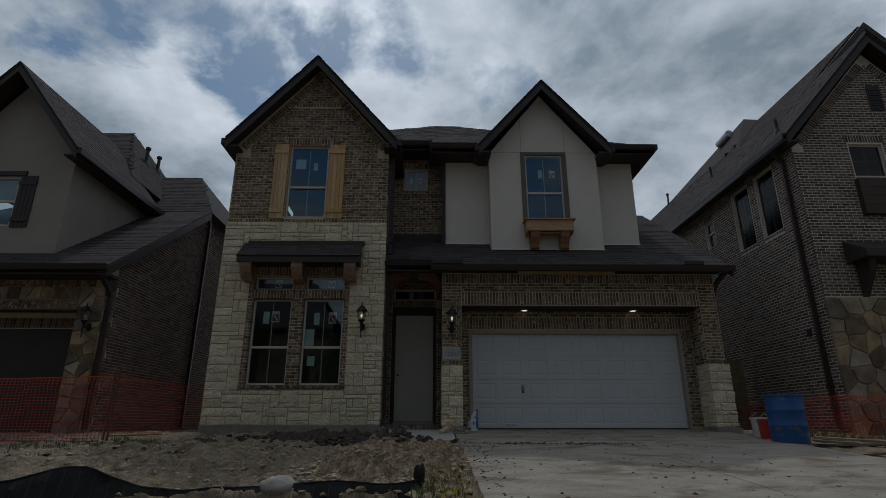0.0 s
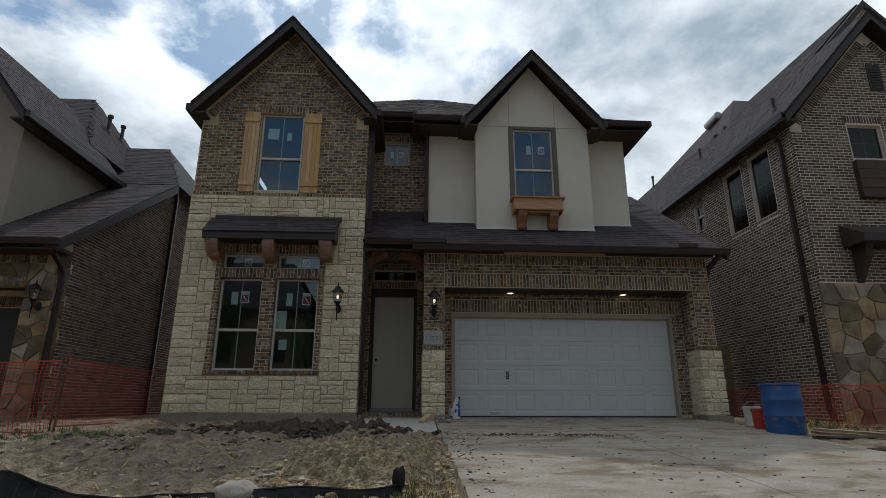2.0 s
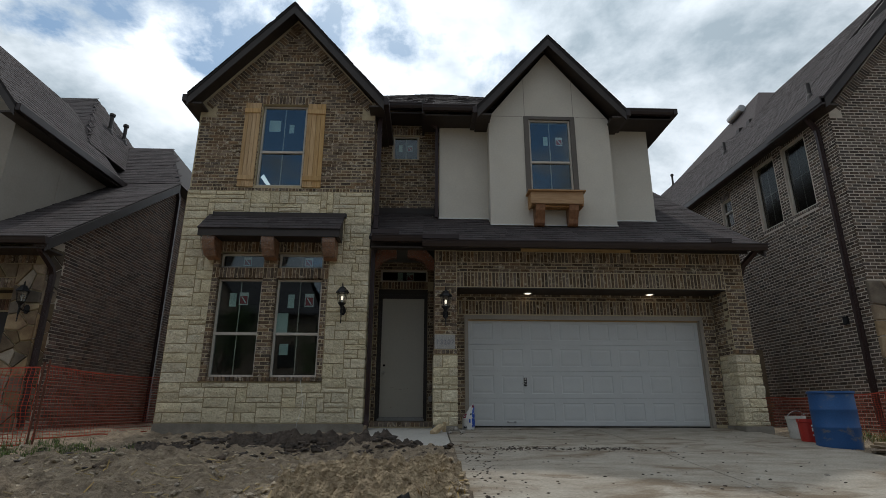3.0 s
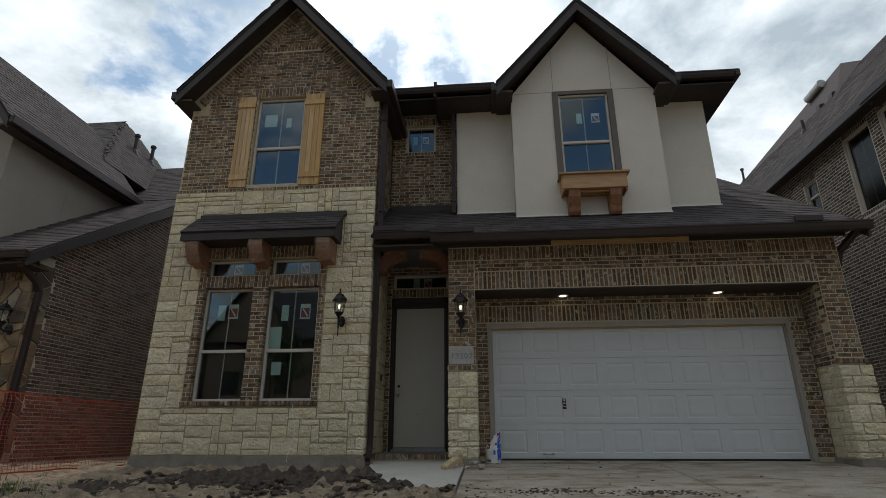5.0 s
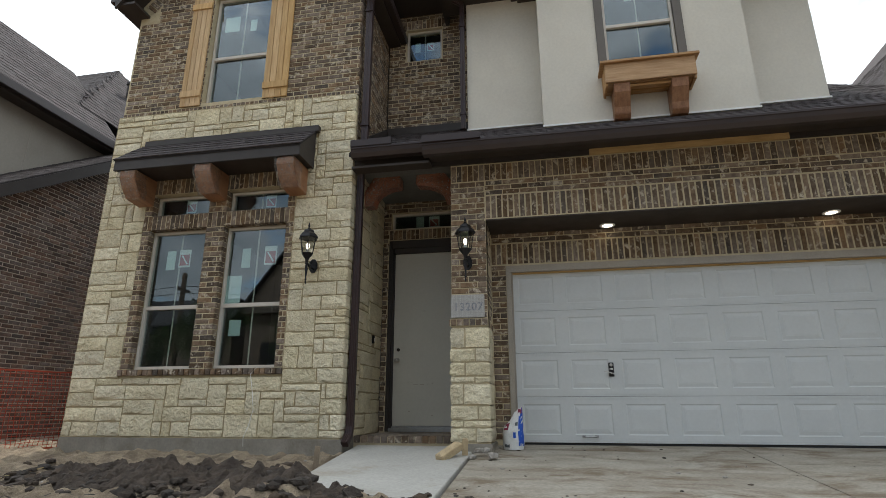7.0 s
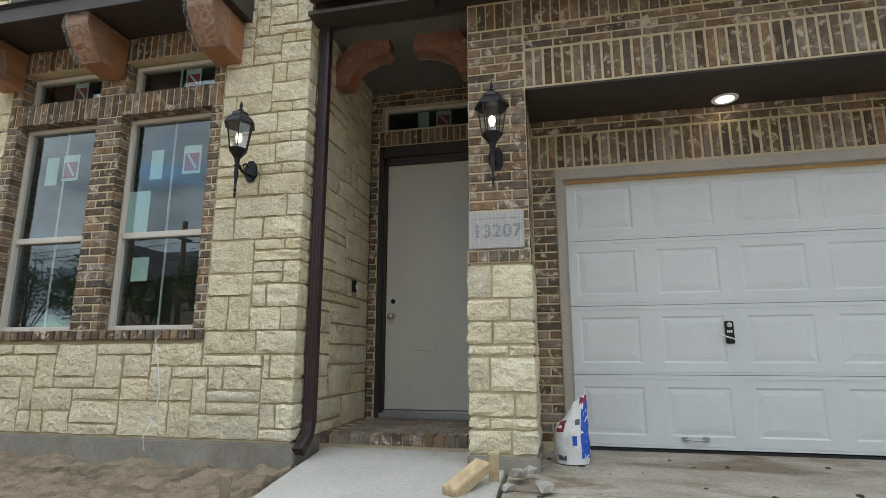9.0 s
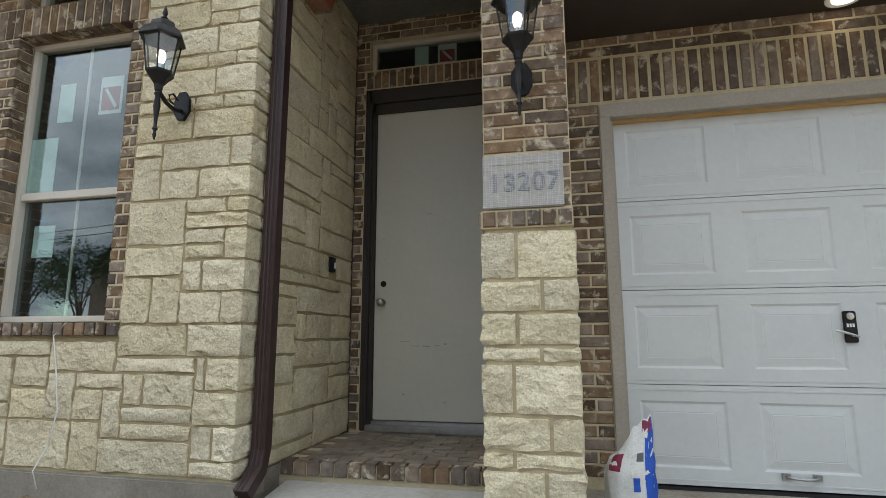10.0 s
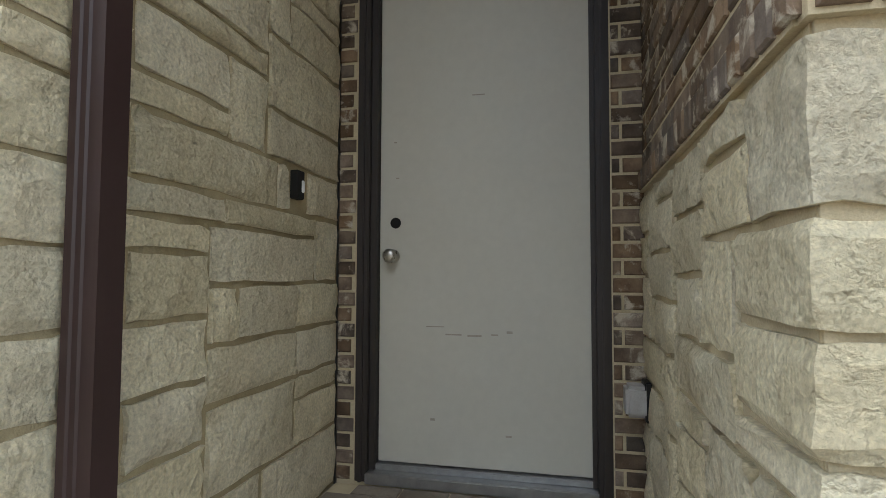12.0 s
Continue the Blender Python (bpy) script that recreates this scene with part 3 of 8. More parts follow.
class Bricks:
    """Bricks on a wall, gathered, then built as pieces of their own or as one joined mesh."""

    def __init__(self, wall, seed=1):
        self.wall, self.items, self.rnd = wall, [], random.Random(seed)

    def put(self, u, v, w, h, turn=0.0):
        self.items.append((u, v, w, h, turn))

    def rows(self, u0, u1, v0, v1, cuts=(), edge=None, course=0.0677, unit=0.203, joint=0.011, phase=0.0):
        """Running bond over a rectangle, less the cuts; edge(v) may narrow a row to (left, right)."""
        n = max(1, round((v1 - v0) / course))
        ch = (v1 - v0) / n
        for i in range(n):
            vm = v0 + (i + 0.5) * ch
            a, b = (u0, u1) if edge is None else edge(vm)
            a, b = max(a, u0), min(b, u1)
            spans = [(a, b)] if b > a else []
            for c in cuts:
                if c[2] - 0.01 < vm < c[3] + 0.01:
                    spans = [s for p, q in spans for s in ((p, min(q, c[0])), (max(p, c[1]), q)) if s[1] - s[0] > 0.03]
            off = phase + (unit / 2 if i % 2 else 0)
            for p, q in spans:
                k = math.floor((p - off) / unit)
                while off + k * unit < q:
                    s, e = max(p, off + k * unit), min(q, off + (k + 1) * unit)
                    k += 1
                    if e - s > 0.035:
                        self.put((s + e) / 2, vm, e - s - joint, ch - joint)

    def stack(self, u0, u1, v0, v1, unit=0.0677, joint=0.011):
        """Bricks on end or on edge side by side."""
        n = max(1, round((u1 - u0) / unit))
        w = (u1 - u0) / n
        for i in range(n):
            self.put(u0 + (i + 0.5) * w, (v0 + v1) / 2, w - joint, v1 - v0 - joint)

    def build(self, parent, mat="brick", single=True, proud=0.0):
        wall, rnd = self.wall, self.rnd
        if single:
            for u, v, w, h, t in self.items:
                ob = new("brick", brick_mesh(w, h, mat=mat))
                ob.matrix_basis = wall.matrix(u, v, proud + rnd.uniform(-0.002, 0.002), t)
                under_fast(ob, parent)
        else:
            mb = MB()
            for u, v, w, h, t in self.items:
                m = wall.matrix(u, v, proud + rnd.uniform(-0.002, 0.002), t)
                me = brick_mesh(w, h, mat=mat)
                mb.add([m @ q.co for q in me.vertices], [tuple(f.vertices) for f in me.polygons])
            if mb.v:
                me = bpy.data.meshes.new("bricks")
                me.from_pydata(mb.v, [], mb.f)
                me.materials.append(M[mat])
                ob = new("bricks", me)
                under_fast(ob, parent)
                tagged(ob, kind="stuff")


INV = {}


def under_fast(ob, parent):
    ob.parent = parent
    if parent.name not in INV:
        probe = new("probe")
        under(probe, parent)
        INV[parent.name] = probe.matrix_parent_inverse.copy()
        bpy.data.objects.remove(probe)
    ob.matrix_parent_inverse = INV[parent.name]


def stones(wall, u0, u1, v0, v1, cuts, parent, seed, cell=(0.062, 0.085), proud=0.009, mat="stone", taken=(), joint=0.009):
    """Random ashlar: rough-faced blocks, mostly long and low, packed over a rectangle, less the cuts and the corner stones."""
    rnd = random.Random(seed)
    nu, nv = max(1, round((u1 - u0) / cell[0])), max(1, round((v1 - v0) / cell[1]))
    cu, cv = (u1 - u0) / nu, (v1 - v0) / nv
    free = [[not any(c[0] - 0.02 < u0 + (i + 0.5) * cu < c[1] + 0.02 and c[2] - 0.02 < v0 + (j + 0.5) * cv < c[3] + 0.02 for c in cuts)
             and not any(c[0] < u0 + (i + 0.5) * cu < c[1] and c[2] < v0 + (j + 0.5) * cv < c[3] for c in taken) for i in range(nu)] for j in range(nv)]
    for j in range(nv):
        for i in range(nu):
            if not free[j][i]:
                continue
            h, w = rnd.choice(((1, 6), (1, 7), (1, 9), (2, 4), (2, 5), (2, 6), (2, 7), (2, 8), (2, 6), (2, 2), (3, 6), (3, 7), (3, 3), (3, 2), (2, 9)))
            ww = 0
            while i + ww < nu and ww < w and free[j][i + ww]:
                ww += 1
            rest = 0
            while i + ww + rest < nu and rest < 3 and free[j][i + ww + rest]:
                rest += 1
            if rest < 3 and rest > 0 and ww + rest < 10:
                ww += rest
            if ww < 3 and h == 1:
                h = 2
            hh = 1
            while hh < h and j + hh < nv and all(free[j + hh][i + k] for k in range(ww)):
                hh += 1
            for a in range(hh):
                for b in range(ww):
                    free[j + a][i + b] = False
            g = joint
            stone_block(wall, u0 + i * cu + g, u0 + (i + ww) * cu - g, v0 + j * cv + g, v0 + (j + hh) * cv - g, parent, rnd, proud, mat)


def field_stones(wall, u0, u1, v0, v1, size, parent, seed, proud=0.02):
    """Irregular many-sided flat stones fitted together with wide joints, each a mesh of its own."""
    rnd = random.Random(seed)
    nu, nv = max(1, round((u1 - u0) / size)), max(1, round((v1 - v0) / size))
    pts = [(u0 + (u1 - u0) * (i + 0.5 + rnd.uniform(-0.42, 0.42)) / nu, v0 + (v1 - v0) * (j + 0.5 + rnd.uniform(-0.42, 0.42)) / nv) for j in range(nv) for i in range(nu)]
    for k, (a, b) in enumerate(pts):
        poly = [(u0, v0), (u1, v0), (u1, v1), (u0, v1)]
        for m, (c, d) in enumerate(pts):
            if m == k or math.hypot(c - a, d - b) > 3 * size:
                continue
            dx_, dy_ = c - a, d - b
            ln = math.hypot(dx_, dy_)
            lim = ln / 2 - 0.012
            side = lambda p: ((p[0] - a) * dx_ + (p[1] - b) * dy_) / ln - lim
            cutp = []
            for p, q in zip(poly, poly[1:] + poly[:1]):
                sp, sq = side(p), side(q)
                if sp <= 0:
                    cutp.append(p)
                if (sp < 0) != (sq < 0):
                    f = sp / (sp - sq)
                    cutp.append((p[0] + f * (q[0] - p[0]), p[1] + f * (q[1] - p[1])))
            poly = cutp
            if len(poly) < 3:
                break
        if len(poly) < 3:
            continue
        cx, cy, n = sum(p[0] for p in poly) / len(poly), sum(p[1] for p in poly) / len(poly), len(poly)
        out = proud + rnd.uniform(-0.008, 0.010)
        rings = []
        for grow, depth in ((1.0, -0.03), (1.0, out * 0.6), (0.90, out)):
            rings.append([wall.p(cx + (p[0] - cx) * grow, cy + (p[1] - cy) * grow, depth) for p in poly])
        MB().add([q for r in rings for q in r], [(r * n + i, r * n + (i + 1) % n, (r + 1) * n + (i + 1) % n, (r + 1) * n + i) for r in range(2) for i in range(n)] + [tuple(range(2 * n, 3 * n))]).obj("stone", "fieldstone", parent)


def corner_stone(at, way_a, out_a, way_b, out_b, a, b, v0, v1, parent, rnd, proud=0.012, mat="stone"):
    """A block that turns a corner: its face runs a along one wall and b along the other."""
    at, way_a, out_a, way_b, out_b = (Vector((*q, 0)) for q in (at, way_a, out_a, way_b, out_b))
    ss = [-b, 0.016 - b, -b * 0.5, -0.03, 0.0, 0.03] + [a * k for k in ((0.55,) if a < 0.2 else (0.35, 0.65))] + [a - 0.016, a]
    nz, nx = (4 if v1 - v0 < 0.13 else 5), len(ss)
    seed, front, back = rnd.uniform(0, 90), [], []
    for j in range(nz):
        for i, q in enumerate(ss):
            rim = i in (0, nx - 1) or j in (0, nz - 1)
            n = proud + 0.013 * noise.noise((q * 7 + seed, j * 0.9, seed)) - (0.002 + 0.010 * rnd.random() if rim else 0) + rnd.uniform(-0.003, 0.003)
            p = at + way_a * max(q, 0) + way_b * max(-q, 0) + Vector((0, 0, v0 + (v1 - v0) * edged(j / (nz - 1)) + rnd.uniform(-0.005, 0.005)))
            off = (out_a if q >= 0 else Vector()) + (out_b if q <= 0 else Vector())
            front.append(tuple(p + off * max(n - (0.004 if q == 0 else 0), 0.002)))
            back.append(tuple(p - off * 0.03))
    faces = [(j * nx + i, j * nx + i + 1, (j + 1) * nx + i + 1, (j + 1) * nx + i) for j in range(nz - 1) for i in range(nx - 1)]
    ring = list(range(nx)) + [k * nx + nx - 1 for k in range(1, nz)] + list(range(nz * nx - 2, (nz - 1) * nx - 1, -1)) + [k * nx for k in range(nz - 2, 0, -1)]
    n = len(front)
    verts = front + [front[r] for r in ring] + [back[r] for r in ring]
    m = len(ring)
    for k in range(m):
        k2 = (k + 1) % m
        faces.append((n + k2, n + k, n + m + k, n + m + k2))
    me = bpy.data.meshes.new("stone")
    me.from_pydata(verts, [], faces)
    me.materials.append(M[mat])
    bm = bmesh.new()
    bm.from_mesh(me)
    bmesh.ops.recalc_face_normals(bm, faces=bm.faces)
    bm.to_mesh(me)
    bm.free()
    under_fast(new("stone", me), parent)


def stone_pier(x0, x1, y, deep0, deep1, v0, v1, rows, parent, seed, sides=(True, True)):
    """A narrow pier faced with stones that turn its corners; returns the patches they take on either side wall as (depth, v0, v1)."""
    rnd = random.Random(seed)
    cv, j, flip, g = (v1 - v0) / rows, 0, False, 0.009
    left, right = [], []
    while j < rows:
        h = min(rnd.choice((1, 2, 2, 2, 2, 1, 3)), rows - j)
        if rows - j - h == 1 and h > 1:
            h += 1
        a, b = v0 + j * cv + g, v0 + (j + h) * cv - g
        w = x1 - x0
        cut = x0 + w * (rnd.uniform(0.26, 0.38) if flip else rnd.uniform(0.60, 0.74))
        flip = not flip
        d0, d1 = rnd.choice(deep0), rnd.choice(deep1)
        corner_stone((x0, y), (1, 0), (0, -1), (0, 1), (-1, 0), cut - x0 - g, d0 - g, a, b, parent, rnd)
        corner_stone((x1, y), (-1, 0), (0, -1), (0, 1), (1, 0), x1 - cut - g, d1 - g, a, b, parent, rnd)
        left.append((d0, a - g, b + g))
        right.append((d1, a - g, b + g))
        j += h
    return left, right


def edged(f):
    """Crowds even steps towards both ends, so that a block has a narrow broken rim."""
    return f - 0.09 * math.sin(2 * math.pi * f)


def stone_block(wall, a, b, c, d, parent, rnd, proud=0.012, mat="stone"):
    nx = 5 if b - a < 0.22 else 6 if b - a < 0.4 else 7
    nz = 4 if d - c < 0.13 else 5
    seed, verts, faces = rnd.uniform(0, 90), [], []
    tilt_u, tilt_v = rnd.uniform(-0.007, 0.007), rnd.uniform(-0.005, 0.005)
    for j in range(nz):
        for i in range(nx):
            s, t = i / (nx - 1), j / (nz - 1)
            border = i in (0, nx - 1) or j in (0, nz - 1)
            ju, jv = rnd.uniform(-0.005, 0.005), rnd.uniform(-0.005, 0.005)
            k = noise.noise((a * 9 + s * 3.1 + seed, c * 9 + t * 2.3, seed))
            n = proud + (s - 0.5) * tilt_u + (t - 0.5) * tilt_v + 0.014 * k + rnd.uniform(-0.003, 0.003) - (0.002 + 0.011 * rnd.random() ** 2 if border else 0)
            verts.append(wall.p(a + edged(s) * (b - a) + ju, c + edged(t) * (d - c) + jv, max(n, 0.0)))
    for j in range(nz - 1):
        for i in range(nx - 1):
            q = j * nx + i
            faces.append((q, q + 1, q + nx + 1, q + nx))
    nf = len(faces)
    ring = list(range(nx)) + [k * nx + nx - 1 for k in range(1, nz)] + list(range(nz * nx - 2, (nz - 1) * nx - 1, -1)) + [k * nx for k in range(nz - 2, 0, -1)]
    edge0 = len(verts)
    verts += [verts[r] for r in ring]
    ring = list(range(edge0, edge0 + len(ring)))
    base = len(verts)
    for r in ring:
        p = Vector(verts[r])
        depth = (p - wall.o).dot(wall.n)
        verts.append(tuple(p - wall.n * (depth + 0.04)))
    for k in range(len(ring)):
        k2 = (k + 1) % len(ring)
        faces.append((ring[k2], ring[k], base + k, base + k2))
    me = bpy.data.meshes.new("stone")
    me.from_pydata(verts, [], faces)
    me.materials.append(M[mat])
    me.polygons.foreach_set("use_smooth", [i < nf for i in range(len(faces))])
    ob = new("stone", me)
    under_fast(ob, parent)


def shingles(corner, along, up, width, length, parent, seed, clip=None, expose=0.145):
    """Courses of overlapping shingle tabs on a roof plane: corner at the eave, along the eave, up the slope."""
    rnd = random.Random(seed)
    o, a, s = Vector(corner), Vector(along).normalized(), Vector(up).normalized()
    n = a.cross(s).normalized()
    if n.z < 0:
        n = -n
    mb = MB()
    rows = int(length / expose)
    for j in range(rows + 1):
        u, t0 = -rnd.uniform(0, 0.3), j * expose
        t1 = min(t0 + expose * 1.05, length)
        while u < width:
            w = rnd.choice((0.11, 0.15, 0.2, 0.26, 0.32))
            p, q = max(u, 0), min(u + w - 0.004, width)
            u += w
            if q - p < 0.02 or t1 - t0 < 0.02:
                continue
            if clip and not clip(o + a * (p + q) / 2 + s * (t0 + t1) / 2):
                continue
            th, drop = rnd.choice((0.008, 0.010, 0.012)), rnd.choice((0, 0, 0, 0.003))
            c = [o + a * p + s * (t0 + drop) + n * th, o + a * q + s * (t0 + drop) + n * th, o + a * q + s * t1 + n * 0.004, o + a * p + s * t1 + n * 0.004]
            e = [c[0] - n * (th + 0.001), c[1] - n * (th + 0.001)]
            mb.add(c + e + [c[2] - n * 0.005, c[3] - n * 0.005], [(0, 1, 2, 3), (4, 5, 1, 0), (5, 6, 2, 1), (7, 4, 0, 3)])
    me = bpy.data.meshes.new("shingles")
    me.from_pydata(mb.v, [], mb.f)
    me.materials.append(M["shingle"])
    ob = new("shingles", me)
    under(ob, parent)
    return tagged(ob, kind="stuff")


def slab(poly, thick):
    """A roof plane with its thickness downwards."""
    return MB().prism(poly, (0, 0, -thick))


def sash_window(house, wall, u0, u1, v0, v1, n, meet=None, bars=True, stickers=(), name="window", label="", frame_mat="frame", cross=None, fw=0.036, glass="glass"):
    """A vinyl window in an opening: frame, meeting rail, panes, grille bars behind the glass, papers stuck to it."""
    mb = MB()
    wall.box(mb, u0, u1, v0, v0 + fw, n - 0.07, n)
    wall.box(mb, u0, u1, v1 - fw, v1, n - 0.07, n)
    wall.box(mb, u0, u0 + fw, v0 + fw, v1 - fw, n - 0.07, n)
    wall.box(mb, u1 - fw, u1, v0 + fw, v1 - fw, n - 0.07, n)
    w = mb.obj(name, frame_mat, house, label, bevel=0.004)
    if meet:
        mb = MB()
        wall.box(mb, u0 + fw, u1 - fw, meet - 0.025, meet + 0.025, n - 0.055, n - 0.006)
        mb.obj("meeting_rail", frame_mat, w, bevel=0.004)
    spans = [(v0 + fw, v1 - fw)] if not meet else [(v0 + fw, meet - 0.025), (meet + 0.025, v1 - fw)]
    for k, (a, b) in enumerate(spans):
        back = 0.045 if (meet and k == 0) else 0.03
        mb = MB()
        wall.box(mb, u0 + fw, u1 - fw, a, b, n - back - 0.004, n - back)
        g = mb.obj("pane", glass, w, "clear window glass")
        g.visible_shadow = False
        if bars:
            mb = MB()
            um = (u0 + u1) / 2
            wall.box(mb, um - 0.009, um + 0.009, a, b, n - back - 0.014, n - back - 0.008)
            mb.obj("grille_bar", frame_mat, w)
        if cross:
            mb = MB()
            wall.box(mb, u0 + fw, u1 - fw, (a + b) / 2 - 0.009, (a + b) / 2 + 0.009, n - back - 0.016, n - back - 0.0085)
            mb.obj("grille_bar", frame_mat, w)
    for u, v, sw, sh, kind in stickers:
        b0 = n - (0.051 if meet and v < meet else 0.0365)
        mb = MB()
        wall.box(mb, u - sw / 2, u + sw / 2, v - sh / 2, v + sh / 2, b0 - 0.0012, b0 - 0.0004)
        mb.obj("sticker", "paper" if kind == "paper" else "sticker", w, "pale green paper sheet" if kind == "paper" else "white and red label")
        if kind != "paper":
            mb = MB()
            wall.box(mb, u - sw * 0.40, u + sw * 0.40, v - sh * 0.40, v + sh * 0.22, b0, b0 + 0.0004)
            mb.obj("sticker_print", "sticker_red", w)
            mb = MB()
            q = [wall.p(u + a * sw, v + b * sh, b0 + 0.0005) for a, b in ((-0.30, 0.16), (-0.20, 0.20), (0.30, -0.30), (0.20, -0.36))]
            mb.prism(q, tuple(wall.n * 0.0005)).obj("sticker_stripe", "sticker", w)
    return w


# ---- the ground ----
def drive_z(y):
    return -0.072 * (12.0 - y) if y > -3 else -1.08


def bumpy(x, y, s):
    return noise.noise((x * s, y * s, 3.7 * s))


def yard_z(x, y):
    base = -0.10 - 0.058 * (11.4 - min(y, 11.4))
    if x < 0.4:
        base -= 0.13 * min(1.0, max(0.0, (6.6 - y) / 0.6)) + 0.40 * min(1.0, max(0.0, (5.65 - y) / 0.15)) * (1 if x < -0.2 else 0)
    if y < 4.5:
        base = min(base, -0.50 - 0.115 * (4.5 - max(y, 0.0)))
    if y < -1.0:
        base = -1.10
    r = 0.05 * bumpy(x, y, 0.9) + 0.04 * bumpy(x, y, 2.7) + 0.07 * abs(bumpy(x, y, 4.5)) + 0.045 * bumpy(x, y, 8.0) + 0.035 * abs(bumpy(x, y, 14.0))
    heap = 0.12 * math.exp(-(((x + 0.38) / 0.60) ** 2 + ((y - 6.55) / 0.6) ** 2))
    heap += 0.09 * math.exp(-(((x + 1.8) / 1.1) ** 2 + ((y - 9.55) / 0.42) ** 2)) + 0.10 * math.exp(-(((x + 0.7) / 0.4) ** 2 + ((y - 9.1) / 0.3) ** 2))
    heap += 0.10 * math.exp(-(((x + 3.4) / 1.4) ** 2 + ((y - 7.6) / 0.7) ** 2))
    rough = heap * (0.5 * bumpy(x, y, 3.5) + 0.55 * abs(bumpy(x, y, 7.0)) + 0.35 * bumpy(x, y, 11.0))
    heap += 0.07 * math.exp(-(((x + 0.3) / 0.7) ** 2 + ((y - 9.0) / 0.25) ** 2))
    if y > 13 or abs(x) > 14 or y < -1:
        r = 0
    z = base + r + heap + rough
    if 0.42 < x < 6.0 and -3 < y < 12.2:
        z = drive_z(y) - 0.12
    elif 6.0 <= x < 9:
        z = drive_z(min(y, 12.0)) - 0.04 + 0.6 * r
    if -1.02 < x < 0.5 and 9.25 < y < 11.9:
        z = min(z, -0.22)
    if -5.2 < x < 6.3 and y > 11.55:
        z = -0.3
    return z


def steps(*runs):
    out = []
    for a, b, s in runs:
        n = max(1, round((b - a) / s))
        out += [a + (b - a) * i / n for i in range(n)]
    return out + [runs[-1][1]]


gx = steps((-420, -60, 60), (-60, -14, 6), (-14, -7, 0.25), (-7, 0.6, 0.036), (0.6, 6.0, 0.45), (6.0, 9.0, 0.12), (9, 14, 0.5), (14, 60, 6), (60, 420, 60))
gy = steps((-420, -60, 60), (-60, -4, 6), (-4, 4, 0.25), (4, 5.4, 0.12), (5.4, 11.6, 0.036), (11.6, 18, 0.4), (18, 60, 6), (60, 420, 60))
gm = bpy.data.meshes.new("ground")
nx_, ny_ = len(gx), len(gy)
gm.from_pydata([(x, y, yard_z(x, y)) for y in gy for x in gx], [], [(j * nx_ + i, j * nx_ + i + 1, (j + 1) * nx_ + i + 1, (j + 1) * nx_ + i) for j in range(ny_ - 1) for i in range(nx_ - 1)])
gm.materials.append(M["dirt"])
gm.shade_smooth()
ground = tagged(new("ground", gm), "bare brown churned dirt of a building plot", "ground", kind="structure")

# driveway: slabs parted by shallow joints
drive = tagged(MB().box(0.42, 6.02, -2.9, 12.3, -1.9, -1.85).obj("driveway", "drive"), "dusty pale concrete driveway with mud tracks", "driveway", kind="structure")


def drive_slab(x0, x1, y0, y1):
    g = 0.006
    mb = MB()
    n = 6
    ys = [y0 + g + (y1 - y0 - 2 * g) * k / n for k in range(n + 1)]
    for a, b in zip(ys, ys[1:]):
        c = [(x0 + g, a, drive_z(a)), (x1 - g, a, drive_z(a)), (x1 - g, b, drive_z(b)), (x0 + g, b, drive_z(b))]
        mb.add(c + [(p[0], p[1], p[2] - 0.13) for p in c], [(0, 1, 2, 3), (0, 4, 5, 1), (2, 6, 7, 3), (1, 5, 6, 2), (3, 7, 4, 0)])
    mb.weld = True
    mb.obj("slab", "drive", drive)


for ya, yb in ((-2.9, 1.2), (1.2, 4.9), (4.9, 8.4), (8.4, 11.05), (11.05, 12.3)):
    for xa, xb in ((0.42, 3.2), (3.2, 6.02)):
        drive_slab(xa, xb, ya, yb)

walkway = MB().prism([(-1.03, 11.86, -0.005), (-0.78, 9.5, -0.145), (0.40, 9.28, -0.178), (0.40, 11.40, -0.026), (0.18, 11.42, -0.02), (0.18, 11.86, -0.005)], (0, 0, -0.13)).obj("walkway", "slab", bevel=0.006)
tagged(walkway, "short pale concrete walk up to the porch", "walkway", kind="structure")

road = MB().box(-420, 420, -10.5, -3.2, -1.12, -1.06).obj("road", "road")
tagged(road, "grey street in front of the plots", "road", kind="structure")

# ---- the house ----
house = thing("house", (0.7, 14.0, -0.3), "two-storey new house of cream stone, brown brick and stucco", "house")


def wall_part(name, mb, mat, label="", bevel=0.0, parent=None):
    return mb.obj(name, mat, parent or house, label, bevel=bevel)


F = Wall(0, 11.42, 1, 0)
LOW_L, LOW_R = (-3.90, -3.07, 0.88, 2.69), (-2.80, -1.95, 0.88, 2.69)
TR_L, TR_R = (-3.90, -3.07, 2.90, 3.19), (-2.80, -1.95, 2.90, 3.19)
SUR = (-4.02, -1.84, 0.80, 3.44)
XL, XR = -4.70, -1.094
mb = MB()
holed(F, mb, XL, XR, 0.08, 4.47, -0.20, -0.004, [SUR])
stone_front = wall_part("wall", mb, "stone_mortar", "cream limestone wall of rough rectangular blocks")
mb = MB()
wide = lambda h, g=0.012: (h[0] - g, h[1] + g, h[2] - g, h[3] + g)
holed(F, mb, SUR[0], SUR[1], SUR[2], SUR[3], -0.20, -0.006, [wide(h) for h in (LOW_L, LOW_R, TR_L, TR_R)])
surround = wall_part("window_surround", mb, "brick_mortar", "brown brick surround of the paired windows")
mb = MB()
